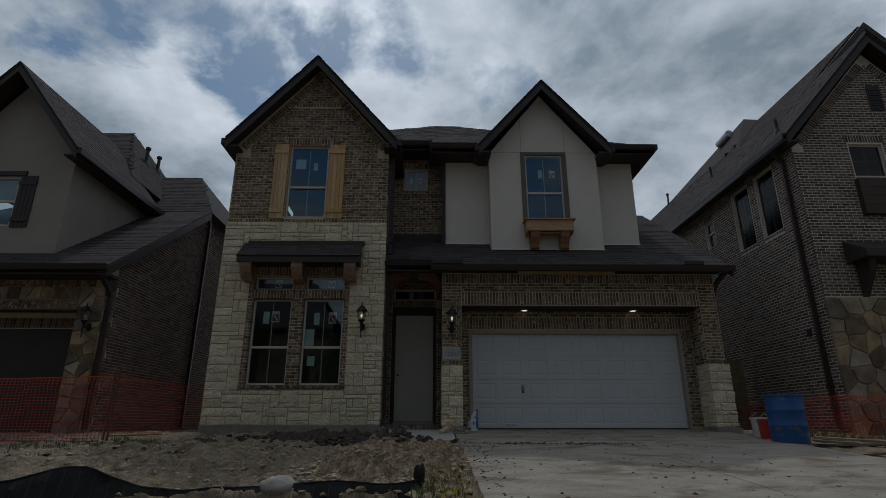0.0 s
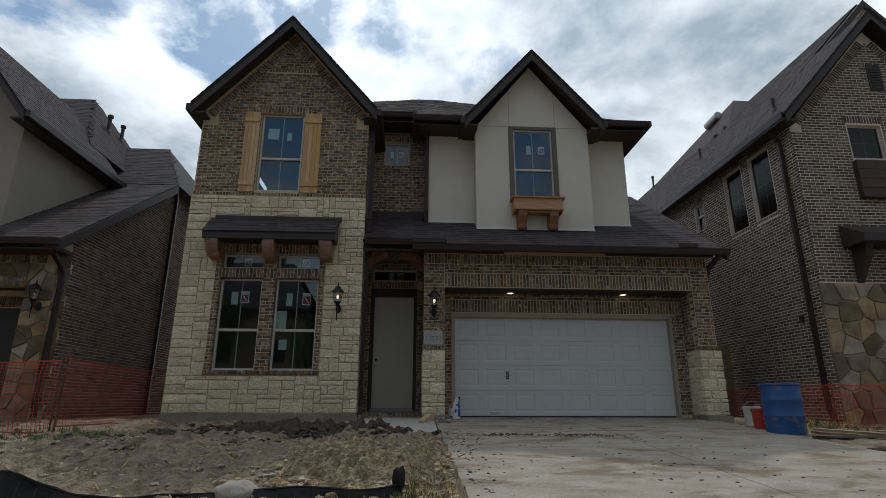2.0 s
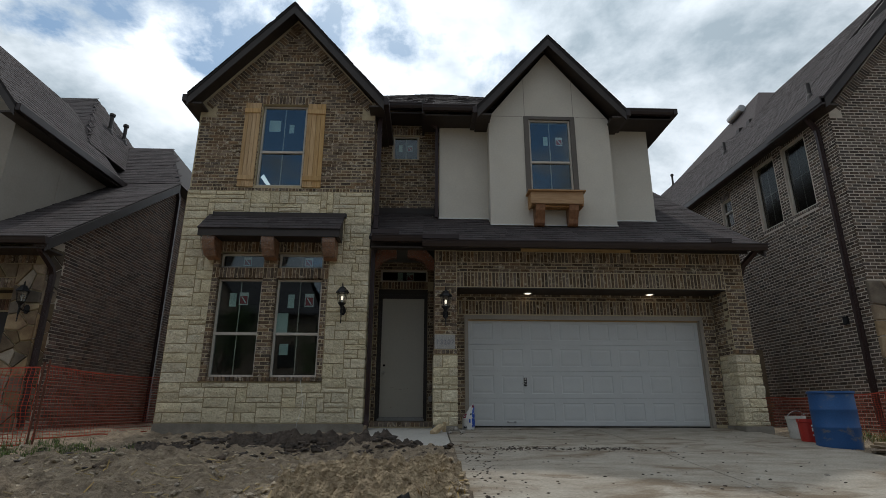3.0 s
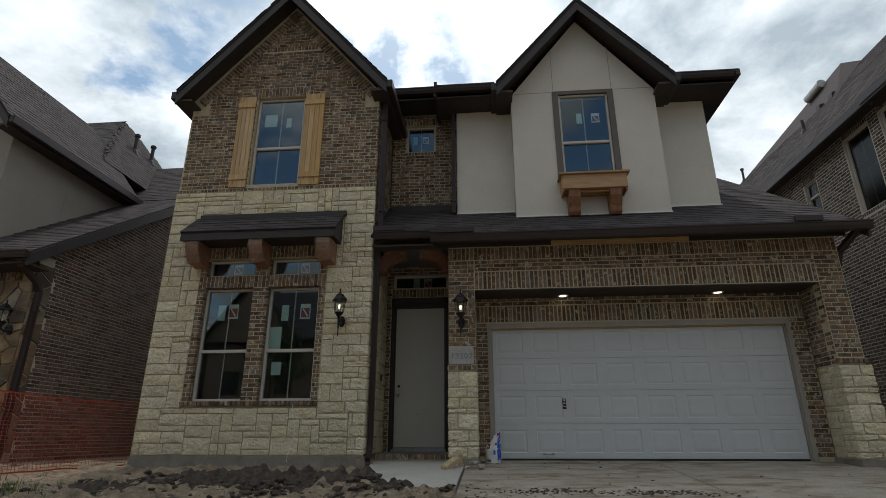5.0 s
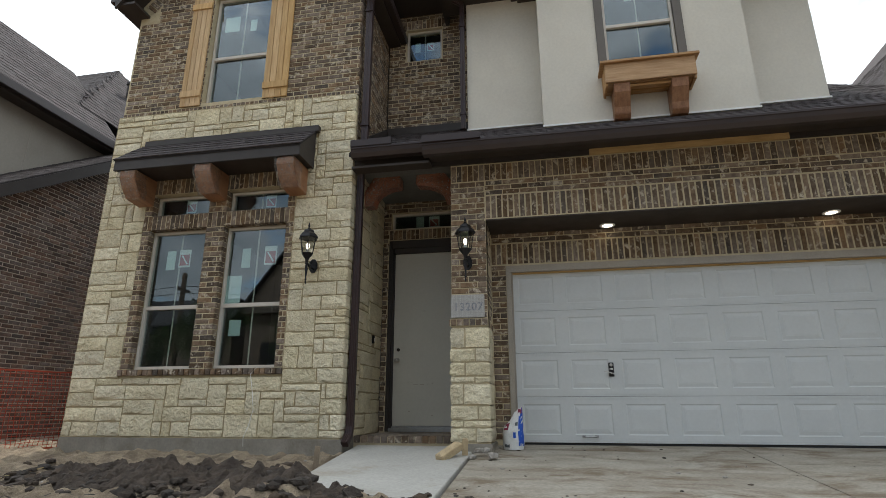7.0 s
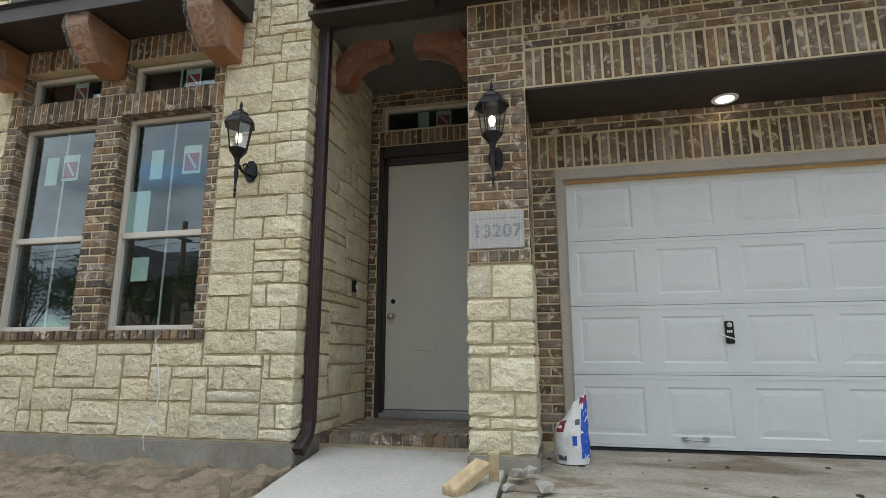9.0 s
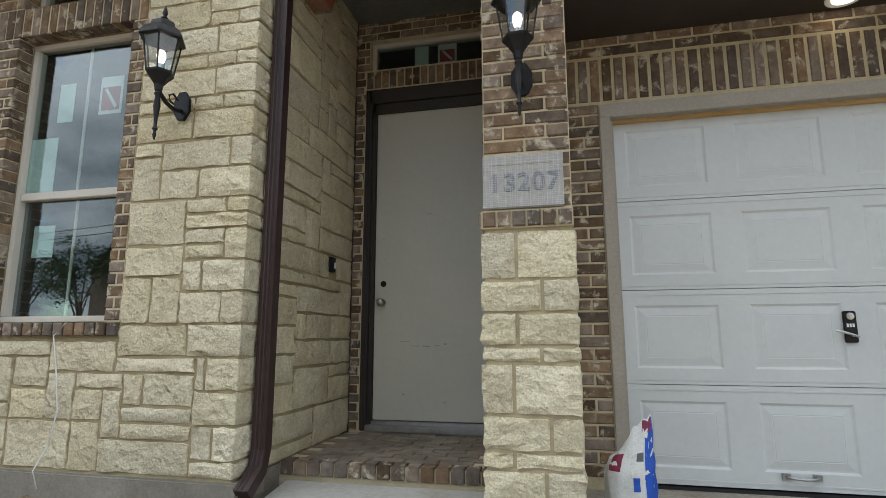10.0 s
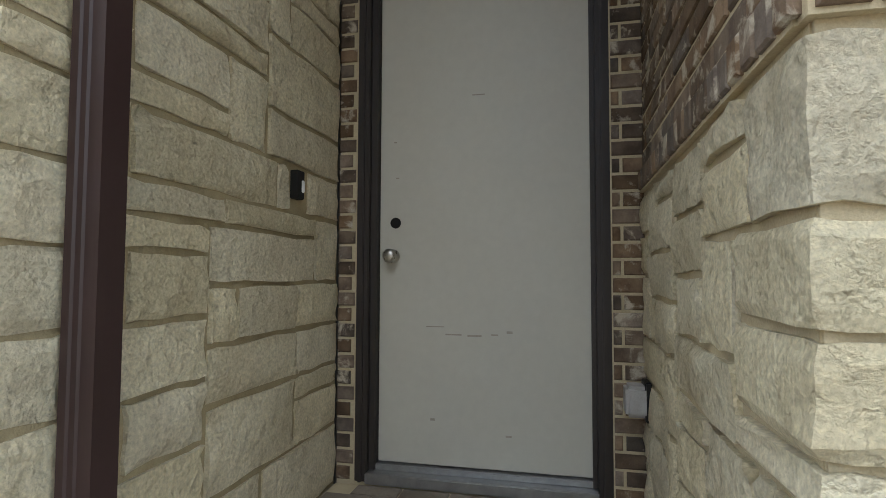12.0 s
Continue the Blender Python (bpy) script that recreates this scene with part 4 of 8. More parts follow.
for a, c, d, n0, n1 in ((XL - 0.01, XR + 0.045, 0.08, -0.25, 0.015), (0.16, 0.62, 0.05, -1.45, 0.02), (5.78, 6.30, 0.05, -0.9, 0.03)):
    mb = MB()
    F.box(mb, a, c, -0.45, d, n0, n1)
    wall_part("foundation", mb, "concrete", "stained grey concrete foundation", bevel=0.01)

# gable of the stone and brick front
G = Wall(0, 11.48, 1, 0)
GX, GA, GS = -2.87, 8.52, 1.156
UPW = (-3.43, -2.52, 4.62, 6.44)
mb = MB()
holed(G, mb, XL, XR, 4.47, 6.46, -0.20, -0.006, [wide(UPW)])
mb.prism([G.p(XL, 6.46, -0.009), G.p(XR, 6.46, -0.009), G.p(GX, GA + 0.04, -0.009)], (0, 0.19, 0))
gable = wall_part("gable_wall", mb, "brick_mortar", "brown brick gable wall with soldier courses")

# side and inner walls of the left wing, floors and back of the house
R1 = Wall(-1.09, 0, 0, 1)
mb = MB()
R1.box(mb, 11.4265, 12.87, 0.082, 3.62, -0.2, -0.0015)
porch_left = wall_part("wall", mb, "stone_mortar", "cream limestone side wall of the porch")
mb = MB().box(-1.15, -1.0885, 11.4275, 11.52, 3.625, 4.47)
wall_part("corner_wall", mb, "stone_mortar")
mb = MB()
R1.box(mb, 11.46, 12.87, -0.3, 0.081, -0.2, 0.012)
wall_part("foundation", mb, "concrete", "stained grey concrete foundation")
mb = MB()
R1.box(mb, 11.50, 12.87, 3.6, 6.55, -0.2, -0.006)
tower_side = wall_part("wall", mb, "brick_mortar", "brown brick side wall above the porch roof")
# added walls and floors close the shell and keep the rooms behind the windows dark
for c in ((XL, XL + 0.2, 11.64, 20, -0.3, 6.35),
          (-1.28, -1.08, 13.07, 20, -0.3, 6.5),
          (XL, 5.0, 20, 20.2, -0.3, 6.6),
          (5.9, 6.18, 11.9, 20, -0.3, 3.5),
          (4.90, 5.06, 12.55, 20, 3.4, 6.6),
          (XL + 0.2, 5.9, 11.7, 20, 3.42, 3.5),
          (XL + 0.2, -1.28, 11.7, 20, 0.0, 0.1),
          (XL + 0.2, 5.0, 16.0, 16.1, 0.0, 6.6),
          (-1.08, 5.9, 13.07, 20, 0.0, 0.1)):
    wall_part("inner_wall", MB().box(*c), "interior", "added inner walls and floors in darkened grey")

# recessed entry wall
E = Wall(0, 12.87, 1, 0)
DOOR, TRANS, SMALL = (-1.0, 0.06, 0.10, 2.82), (-0.97, 0.05, 2.99, 3.26), (-0.79, -0.19, 5.92, 6.53)
mb = MB()
holed(E, mb, -1.08, 0.5, -0.3, 7.2, -0.2, -0.006, [DOOR, TRANS, SMALL])
entry = wall_part("wall", mb, "brick_mortar", "dark brown brick entry wall behind the porch")

# porch: right side wall, floor, ceiling
R2 = Wall(0.18, 12.87, 0, -1)
mb = MB()
R2.box(mb, 0, 1.436, 0.0, 3.6, -0.42, -0.006)
porch_right = wall_part("wall", mb, "brick_mortar", "brick and limestone pier beside the porch")
mb = MB().box(-1.08, 0.17, 11.87, 12.87, -0.3, 0.088)
porch_floor = wall_part("porch_floor", mb, "brick_mortar", "dusty brown brick porch floor")
wall_part("porch_ceiling", MB().prism([(-1.08, 11.56, 3.585), (-1.08, 12.865, 4.36), (-1.08, 12.865, 4.40), (-1.08, 11.56, 3.625)], (1.28, 0, 0)), "soffit", "dark board ceiling of the porch")
wall_part("porch_gusset", MB().prism([(0.184, 11.62, 3.605), (0.184, 12.865, 3.605), (0.184, 12.865, 4.34)], (0.10, 0, 0)), "soffit")

# garage front
OPEN = (0.60, 5.81, -0.3, 2.56)
mb = MB()
holed(F, mb, 0.1885, 6.18, -0.2, 3.28, -0.2, -0.006, [OPEN])
garage_front = wall_part("garage_wall", mb, "brick_mortar", "brown brick garage wall with bands of upright bricks")
K = Wall(0, 12.0, 1, 0)
GD = (0.79, 5.56, -0.2, 2.12)
mb = MB()
holed(K, mb, 0.60, 5.81, -0.2, 2.62, -0.15, -0.006, [GD])
garage_back = wall_part("garage_wall", mb, "brick_mortar", "recessed brown brick round the garage door")
R3 = Wall(5.81, 12.0, 0, -1)
mb = MB()
R3.box(mb, 0.0, 0.38, -0.1, 2.56, -0.3, -0.006)
reveal = wall_part("garage_reveal", mb, "brick_mortar")
wall_part("garage_soffit", MB().box(0.602, 5.808, 11.428, 12.0, 2.545, 2.559), "soffit", "dark board soffit over the garage door")
# unseen wall added behind the closed garage door, in the same darkened grey
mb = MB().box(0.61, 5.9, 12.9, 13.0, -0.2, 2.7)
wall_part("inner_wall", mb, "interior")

# stucco upper floor
SY, BY = 12.42, 12.02
S1, S2 = Wall(0, SY, 1, 0), Wall(0, BY, 1, 0)
SWIN = (2.25, 3.17, 4.74, 6.52)
mb = MB()
S1.box(mb, 0.28, 1.45, 4.24, 6.60, -0.2, 0)
wall_part("stucco_wall", mb, "stucco", "smooth greige stucco wall", bevel=0.006)
mb = MB()
S1.box(mb, 3.9, 5.06, 4.24, 6.60, -0.2, 0)
wall_part("stucco_wall", mb, "stucco", "smooth greige stucco wall", bevel=0.006)
wall_part("stucco_wall", MB().box(0.285, 0.5, SY + 0.2, 12.9, 4.2, 6.6), "stucco")
SX, SA, SS = 2.70, 8.24, 1.14
mb = MB()
holed(S2, mb, 1.36, 4.04, 4.02, 6.56, -0.2, 0, [SWIN])
mb.prism([S2.p(1.36, 6.56), S2.p(4.04, 6.56), S2.p(SX, SA)], (0, 0.2, 0))
for u in (1.36, 3.88):
    side = MB()
    S2.box(side, u, u + 0.16, 4.02, 6.6, -0.55, -0.2)
    wall_part("stucco_wall", side, "stucco")
bay = wall_part("stucco_wall", mb, "stucco", "smooth greige stucco gable with control joints")
for a, b, c, d in ((2.16, 2.172, 6.60, 7.58), (3.255, 3.267, 6.60, 7.58), (1.40, 2.12, 6.59, 6.602), (3.30, 4.0, 6.59, 6.602)):
    mb = MB()
    S2.box(mb, a, b, c, d, -0.01, 0.003)
    mb.obj("control_joint", "jamb", bay)
mb = MB()
for a, b, c, d in ((2.14, 2.25, 4.72, 6.60), (3.17, 3.28, 4.72, 6.60), (2.25, 3.17, 6.52, 6.60)):
    S2.box(mb, a, b, c, d, -0.02, 0.025)
mb.obj("window_casing", "dark_frame", house, "dark grey board casing", bevel=0.004)
mb = MB()
for a, b, y in ((0.27, 1.37, SY), (1.35, 4.05, BY), (4.03, 5.07, SY)):
    z = 3.33 + 0.667 * (y - 11.0)
    mb.box(a, b, y - 0.025, y - 0.004, z + 0.01, z + 0.035)
mb.obj("flashing", "sticker", house, "white weep strip")

# windows of the house
sash_window(house, F, *LOW_L, -0.10, 1.66, stickers=[(-3.62, 2.30, 0.13, 0.26, "paper"), (-3.42, 2.32, 0.17, 0.24, "label")], label="pale vinyl sash window with stickers on the glass")
sash_window(house, F, *LOW_R, -0.10, 1.66, stickers=[(-2.53, 2.28, 0.12, 0.26, "paper"), (-2.19, 2.30, 0.17, 0.25, "label"), (-2.68, 1.86, 0.24, 0.38, "paper"), (-2.60, 1.38, 0.16, 0.20, "paper")], label="pale vinyl sash window with stickers on the glass")
sash_window(house, F, *TR_L, -0.10, None, stickers=[(-3.42, 3.05, 0.15, 0.17, "label")], label="low pale vinyl transom window")
sash_window(house, F, *TR_R, -0.10, None, stickers=[(-2.25, 3.05, 0.15, 0.17, "label")], label="low pale vinyl transom window")
sash_window(house, G, *UPW, -0.08, 5.39, stickers=[(-3.18, 6.00, 0.24, 0.26, "paper"), (-2.83, 5.94, 0.10, 0.20, "paper")], label="pale vinyl sash window between wooden shutters")
sash_window(house, S2, *SWIN, -0.015, 5.50, stickers=[(2.62, 6.02, 0.10, 0.22, "paper"), (2.92, 6.02, 0.15, 0.20, "label")], label="pale vinyl sash window in a dark casing")
sash_window(house, E, *SMALL, -0.06, None, cross=None, stickers=[(-0.62, 6.24, 0.09, 0.18, "paper"), (-0.40, 6.24, 0.12, 0.16, "label")], label="small square pale vinyl window")
sash_window(house, E, *TRANS, -0.06, None, bars=False, stickers=[(-0.55, 3.12, 0.12, 0.18, "paper"), (-0.33, 3.12, 0.16, 0.17, "label")], label="low transom window over the front door")

# front door
mb = MB()
for a, b, c, d, n1 in ((-1.0, -0.945, 0.10, 2.82, -0.005), (0.005, 0.06, 0.10, 2.82, -0.005), (-1.0, 0.06, 2.70, 2.82, -0.005), (-0.945, -0.915, 0.14, 2.70, -0.03), (-0.015, 0.005, 0.14, 2.70, -0.03), (-0.945, 0.005, 2.62, 2.70, -0.03)):
    E.box(mb, a, b, c, d, -0.16, n1)
E.box(mb, -0.985, -0.965, 0.10, 2.80, -0.02, 0.008)
E.box(mb, 0.025, 0.045, 0.10, 2.80, -0.02, 0.008)
mb.obj("door_frame", "trim", house, "dark brown painted door frame", bevel=0.004)
mb = MB()
E.box(mb, -0.912, -0.012, 0.175, 2.62, -0.11, -0.06)
front_door = mb.obj("door", "door", house, "plain flat grey-beige front door, scuffed, closed", bevel=0.003)
mb = MB()
E.box(mb, -0.945, 0.005, 0.10, 0.145, -0.16, 0.02)
E.box(mb, -0.945, 0.005, 0.145, 0.170, -0.12, -0.035)
mb.obj("threshold", "galv", house, "scratched metal door sill", bevel=0.004)
yd = 12.87 + 0.06
mb = MB()
mb.turned([(0.001, 0), (0.030, 0), (0.030, 0.008), (0.013, 0.012), (0.012, 0.035), (0.026, 0.043), (0.031, 0.055), (0.027, 0.068), (0.010, 0.074), (0.001, 0.074)], n=20)
knob_m = mb.mesh("handle", "steel", smooth=True)
knob = new("handle", knob_m)
knob.matrix_basis = Matrix.Translation((-0.85, yd, 1.06)) @ pose(0, 0, 0, 90, 0, 0)
under(knob, front_door)
tagged(knob, "round satin nickel door knob")
bolt = new("bolt_hole", MB().turned([(0.001, 0), (0.024, 0), (0.024, 0.003), (0.001, 0.003)], n=20).mesh("bolt_hole", "dark"))
bolt.matrix_basis = Matrix.Translation((-0.84, yd, 1.205)) @ pose(0, 0, 0, 90, 0, 0)
under(bolt, front_door)

# garage door and its jambs
mb = MB()
for a, b, c, d, n1 in ((0.785, 0.845, -0.02, 2.04, 0.012), (5.50, 5.565, -0.02, 2.04, 0.012), (0.785, 5.565, 2.04, 2.122, 0.012), (0.845, 0.862, -0.02, 2.04, -0.04), (5.482, 5.50, -0.02, 2.04, -0.04)):
    K.box(mb, a, b, c, d, -0.12, n1)
mb.obj("garage_frame", "jamb", house, "taupe painted garage door jamb", bevel=0.003)
mb = MB()
K.box(mb, 0.862, 5.482, 2.022, 2.04, -0.10, -0.045)
mb.obj("head_strip", "raw_wood", house, "bare pine strip over the garage door")
T = Wall(0, 12.075, 1, 0)
mb = MB()
T.box(mb, 0.84, 5.50, -0.01, 0.022, -0.04, 0.004)
garage_door = mb.obj("garage_door", "rubber", house, "white panelled overhead garage door, closed")


def door_section(v0, v1):
    mb = MB()
    u0, u1, n_p = 0.85, 5.495, 8
    pitch = (u1 - u0) / n_p
    cells = [(u0 + (i + 0.5) * pitch - 0.215, u0 + (i + 0.5) * pitch + 0.215, v0 + 0.085, v1 - 0.085) for i in range(n_p)]
    holed(T, mb, u0, u1, v0 + 0.0018, v1 - 0.0018, -0.035, 0, cells)
    T.box(mb, u0, u1, v1 - 0.030, v1 - 0.022, 0, 0.003)
    T.box(mb, u0, u1, v0 + 0.022, v0 + 0.030, 0, 0.003)
    for a, b, c, d in cells:
        rings = []
        for inset, n in ((0, 0), (0.012, -0.006), (0.020, -0.006), (0.055, -0.0012), (0.058, -0.0022), (0.061, -0.001)):
            rings.append([T.p(a + inset, c + inset, n), T.p(b - inset, c + inset, n), T.p(b - inset, d - inset, n), T.p(a + inset, d - inset, n)])
        mb.add([p for r in rings for p in r], [(4 * k + i, 4 * k + (i + 1) % 4, 4 * k + 4 + (i + 1) % 4, 4 * k + 4 + i) for k in range(5) for i in range(4)] + [(20, 21, 22, 23)])
    mb.obj("section", "white", garage_door)


for k in range(4):
    door_section(0.030 + k * 0.508, 0.030 + (k + 1) * 0.508)

# ---- roofs of the house ----
def rake(parent, x0, z0, x1, z1, y0, y1, drop, thick, mat="trim"):
    """A sloping board in the gable's plane from one foot to the peak."""
    MB().prism([(x0, y0, z0), (x1, y0, z1), (x1, y0, z1 - drop), (x0, y0, z0 - drop)], (0, y1 - y0, 0)).obj("rake_board", mat, parent)


def gable_roof(parent, xc, za, slope, half, y0, y1, seed, drop=0.24, thick=0.07):
    zl = za - slope * half
    ln = math.hypot(half, slope * half)
    roof = MB().prism([(xc - half, y0, zl), (xc, y0, za), (xc + half, y0, zl), (xc + half, y0, zl - thick), (xc, y0, za - thick), (xc - half, y0, zl - thick)], (0, y1 - y0, 0)).obj("roof", "shingle_base", parent, "steep gable roof of dark shingles")
    for s in (-1, 1):
        rake(roof, xc + s * half, zl - 0.03, xc, za - 0.03, y0 + 0.012, y0 + 0.05, drop, 0.04)
        # soffit under the overhang and gutter board along the eave
        MB().prism([(xc + s * half, y0 + 0.05, zl - 0.12), (xc, y0 + 0.05, za - 0.12), (xc, y0 + 0.05, za - 0.15), (xc + s * half, y0 + 0.05, zl - 0.15)], (0, 0.45, 0)).obj("soffit", "soffit", roof)
        MB().box(min(xc + s * half, xc + s * (half + 0.1)), max(xc + s * half, xc + s * (half + 0.1)), y0 + 0.02, y1, zl - 0.16, zl + 0.0).obj("gutter", "gutter", roof, bevel=0.008)
        MB().box(min(xc + s * half, xc + s * (half - 0.3)), max(xc + s * half, xc + s * (half - 0.3)), y0 + 0.05, y1, zl - 0.2, zl - 0.16).obj("soffit", "soffit", roof)
        shingles((xc + s * half, y0 - 0.015, zl + 0.004), (0, 1, 0), (-s, 0, slope), y1 - y0, ln, roof, seed + s)
    return roof


gable_roof(house, GX, 8.72, GS, 1.98, 11.10, 15.5, 11)
gable_roof(house, SX, 8.46, SS, 1.62, 11.62, 14.3, 21)

RS = 0.667
# garage and porch roof: one plane, with the porch's eave set back
zr = lambda y: 3.33 + RS * (y - 11.0)
low_roof = slab([(-0.05, 11.0, zr(11.0)), (6.42, 11.0, zr(11.0)), (6.42, 15.4, zr(15.4)), (5.0, 15.4, zr(15.4)), (5.0, 12.6, zr(12.6)), (-0.05, 12.6, zr(12.6))], 0.06).obj("roof", "shingle_base", house, "low roof of dark brown shingles over the garage")
slab([(-1.08, 11.25, zr(11.25)), (-0.05, 11.25, zr(11.25)), (-0.05, 12.9, zr(12.9)), (-1.08, 12.9, zr(12.9))], 0.06).obj("porch_roof", "shingle_base", low_roof)
sl = math.hypot(1, RS)
shingles((-0.05, 10.98, zr(10.98) + 0.004), (1, 0, 0), (0, 1, RS), 6.47, 4.4 * sl, low_roof, 31, lambda p: p.x > 5.06 or p.y < (BY - 0.02 if 1.34 < p.x < 4.06 else SY - 0.02 if p.x > 0.26 else 12.86))
shingles((-1.06, 11.23, zr(11.23) + 0.004), (1, 0, 0), (0, 1, RS), 1.01, 1.62 * sl, low_roof, 32)


def gutter_run(parent, x0, x1, y, z):
    """A K-shaped gutter along x with its lip."""
    MB().prism([(x0, y, z), (x0, y - 0.105, z), (x0, y - 0.105, z - 0.022), (x0, y - 0.095, z - 0.03), (x0, y - 0.085, z - 0.075), (x0, y - 0.06, z - 0.125), (x0, y, z - 0.125)], (x1 - x0, 0, 0)).obj("gutter", "gutter", parent, "bronze metal gutter")
    MB().box(x0, x1, y, y + 0.03, z - 0.125, z - 0.0).obj("fascia", "trim", parent)


gutter_run(low_roof, -0.06, 6.44, 10.99, 3.345)
gutter_run(low_roof, -1.02, -0.06, 11.24, 3.51)
MB().box(-0.06, 6.40, 11.02, 11.41, 3.345, 3.365).obj("soffit", "soffit", low_roof)
MB().box(-1.04, -0.05, 11.26, 11.44, 3.28, 3.31).obj("soffit", "soffit", low_roof)
MB().box(-1.085, 0.185, 11.45, 11.55, 3.34, 3.58).obj("header_beam", "soffit", low_roof)
MB().box(-0.05, 6.35, 11.40, 11.43, 3.285, 3.345).obj("frieze_board", "trim", low_roof)
MB().box(1.85, 4.0, 11.385, 11.41, 3.27, 3.343).obj("frieze_board", "raw_wood", low_roof, "bare unpainted frieze board")
for a, b in ((-0.06, 0.62), (5.35, 5.75)):
    MB().box(a, b, 10.86, 10.89, 3.345, 3.43).obj("splash_guard", "gutter", low_roof, bevel=0.003)
MB().box(-1.02, -0.5, 11.12, 11.15, 3.51, 3.60).obj("splash_guard", "gutter", low_roof, bevel=0.003)
MB().prism([(6.40, 11.0, zr(11.0) - 0.02), (6.40, 15.4, zr(15.4) - 0.02), (6.40, 15.4, zr(15.4) - 0.22), (6.40, 11.0, zr(11.0) - 0.22)], (0.04, 0, 0)).obj("rake_board", "trim", low_roof)
MB().box(-1.08, 0.28, 12.835, 12.862, zr(12.84), zr(12.84) + 0.13).obj("flashing", "trim", low_roof)
MB().prism([(-1.075, 11.5, zr(11.5)), (-1.075, 12.86, zr(12.86)), (-1.075, 12.86, zr(12.86) + 0.13), (-1.075, 11.5, zr(11.5) + 0.13)], (0.02, 0, 0)).obj("flashing", "trim", low_roof)

# upper hipped roof
US = 0.70
zu = lambda y: 6.70 + US * (y - 11.85)
hip = [(-0.10, 11.85, zu(11.85)), (1.20, 11.85, zu(11.85)), (1.20, 12.24, zu(12.24)), (4.20, 12.24, zu(12.24)), (4.20, 11.85, zu(11.85)), (5.46, 11.85, zu(11.85)), (0.75, 17.0, zu(17.0)), (0.0, 17.0, zu(17.0)), (-4.7, 12.3, zu(12.3)), (-0.10, 12.3, zu(12.3))]
main_roof = slab(hip, 0.07).obj("roof", "shingle_base", house, "upper hipped roof of dark shingles")
slab([(5.46, 11.85, zu(11.85)), (5.46, 21, zu(11.85)), (0.75, 17.0, zu(17.0))], 0.07).obj("roof_plane", "shingle_base", main_roof)
slab([(5.46, 21, zu(11.85)), (-4.7, 21, zu(11.85)), (0.0, 17.0, zu(17.0)), (0.75, 17.0, zu(17.0))], 0.07).obj("roof_plane", "shingle_base", main_roof)
slab([(-4.7, 21, zu(11.85)), (-4.7, 12.3, zu(12.3)), (0.0, 17.0, zu(17.0))], 0.07).obj("roof_plane", "shingle_base", main_roof)
ul = math.hypot(1, US)


def hip_clip(p):
    left = -0.1 - max(0, 0) if p.y < 12.3 else -4.7 + (p.y - 12.3)
    right = 5.46 - (p.y - 11.85) * 4.71 / 5.15
    if 1.2 < p.x < 4.2 and p.y < 12.26:
        return False
    return left < p.x < right and not (-4.7 < p.x < -1.2 and p.y < 14)


shingles((-4.7, 11.83, zu(11.83) + 0.004), (1, 0, 0), (0, 1, US), 10.2, 5.17 * ul, main_roof, 41, hip_clip)
gutter_run(main_roof, -0.10, 1.05, 11.85, 6.71)
gutter_run(main_roof, 4.33, 5.50, 11.85, 6.71)
gutter_run(main_roof, -0.95, -0.10, 12.30, 7.02)
MB().box(5.44, 5.52, 11.75, 20.8, 6.58, 6.71).obj("gutter", "gutter", main_roof)
MB().box(-0.08, 1.355, 11.88, 12.62, 6.50, 6.53).obj("soffit", "soffit", main_roof)
MB().box(4.045, 5.44, 11.88, 12.62, 6.50, 6.53).obj("soffit", "soffit", main_roof)
MB().box(5.0, 5.44, 12.6, 20.8, 6.50, 6.53).obj("soffit", "soffit", main_roof)
MB().box(-1.06, -0.08, 12.32, 12.9, 6.80, 6.83).obj("soffit", "soffit", main_roof)
MB().box(-0.12, -0.06, 11.85, 12.9, 6.53, 6.86).obj("fascia", "trim", main_roof)

# ---- awning over the paired windows ----
awning = thing("awning", (-2.9, 11.2, 3.4), "small dark shingled awning on wooden corbels", "awning")
MB().prism([(-4.18, 11.40, 3.93), (-4.18, 10.97, 3.54), (-4.18, 10.97, 3.39), (-4.18, 11.40, 3.39)], (0.03, 0, 0)).obj("end_panel", "trim", awning, bevel=0.003)
MB().prism([(-1.64, 11.40, 3.93), (-1.64, 10.97, 3.54), (-1.64, 10.97, 3.39), (-1.64, 11.40, 3.39)], (0.03, 0, 0)).obj("end_panel", "trim", awning, bevel=0.003)
MB().box(-4.19, -1.60, 10.95, 10.985, 3.38, 3.53).obj("fascia", "trim", awning, bevel=0.004)
MB().box(-4.14, -1.65, 10.985, 11.40, 3.40, 3.43).obj("soffit", "soffit", awning)
aw_roof = MB().prism([(-4.20, 10.94, 3.53), (-4.20, 11.40, 3.945), (-4.20, 11.40, 3.925), (-4.20, 10.94, 3.51)], (2.61, 0, 0)).obj("roof", "shingle_base", awning)
shingles((-4.20, 10.93, 3.525), (1, 0, 0), (0, 0.46, 0.415), 2.61, 0.62, aw_roof, 51, expose=0.12)
MB().box(-4.12, -1.55, 11.33, 11.402, 3.90, 3.985).obj("flashing", "trim", awning, bevel=0.003)


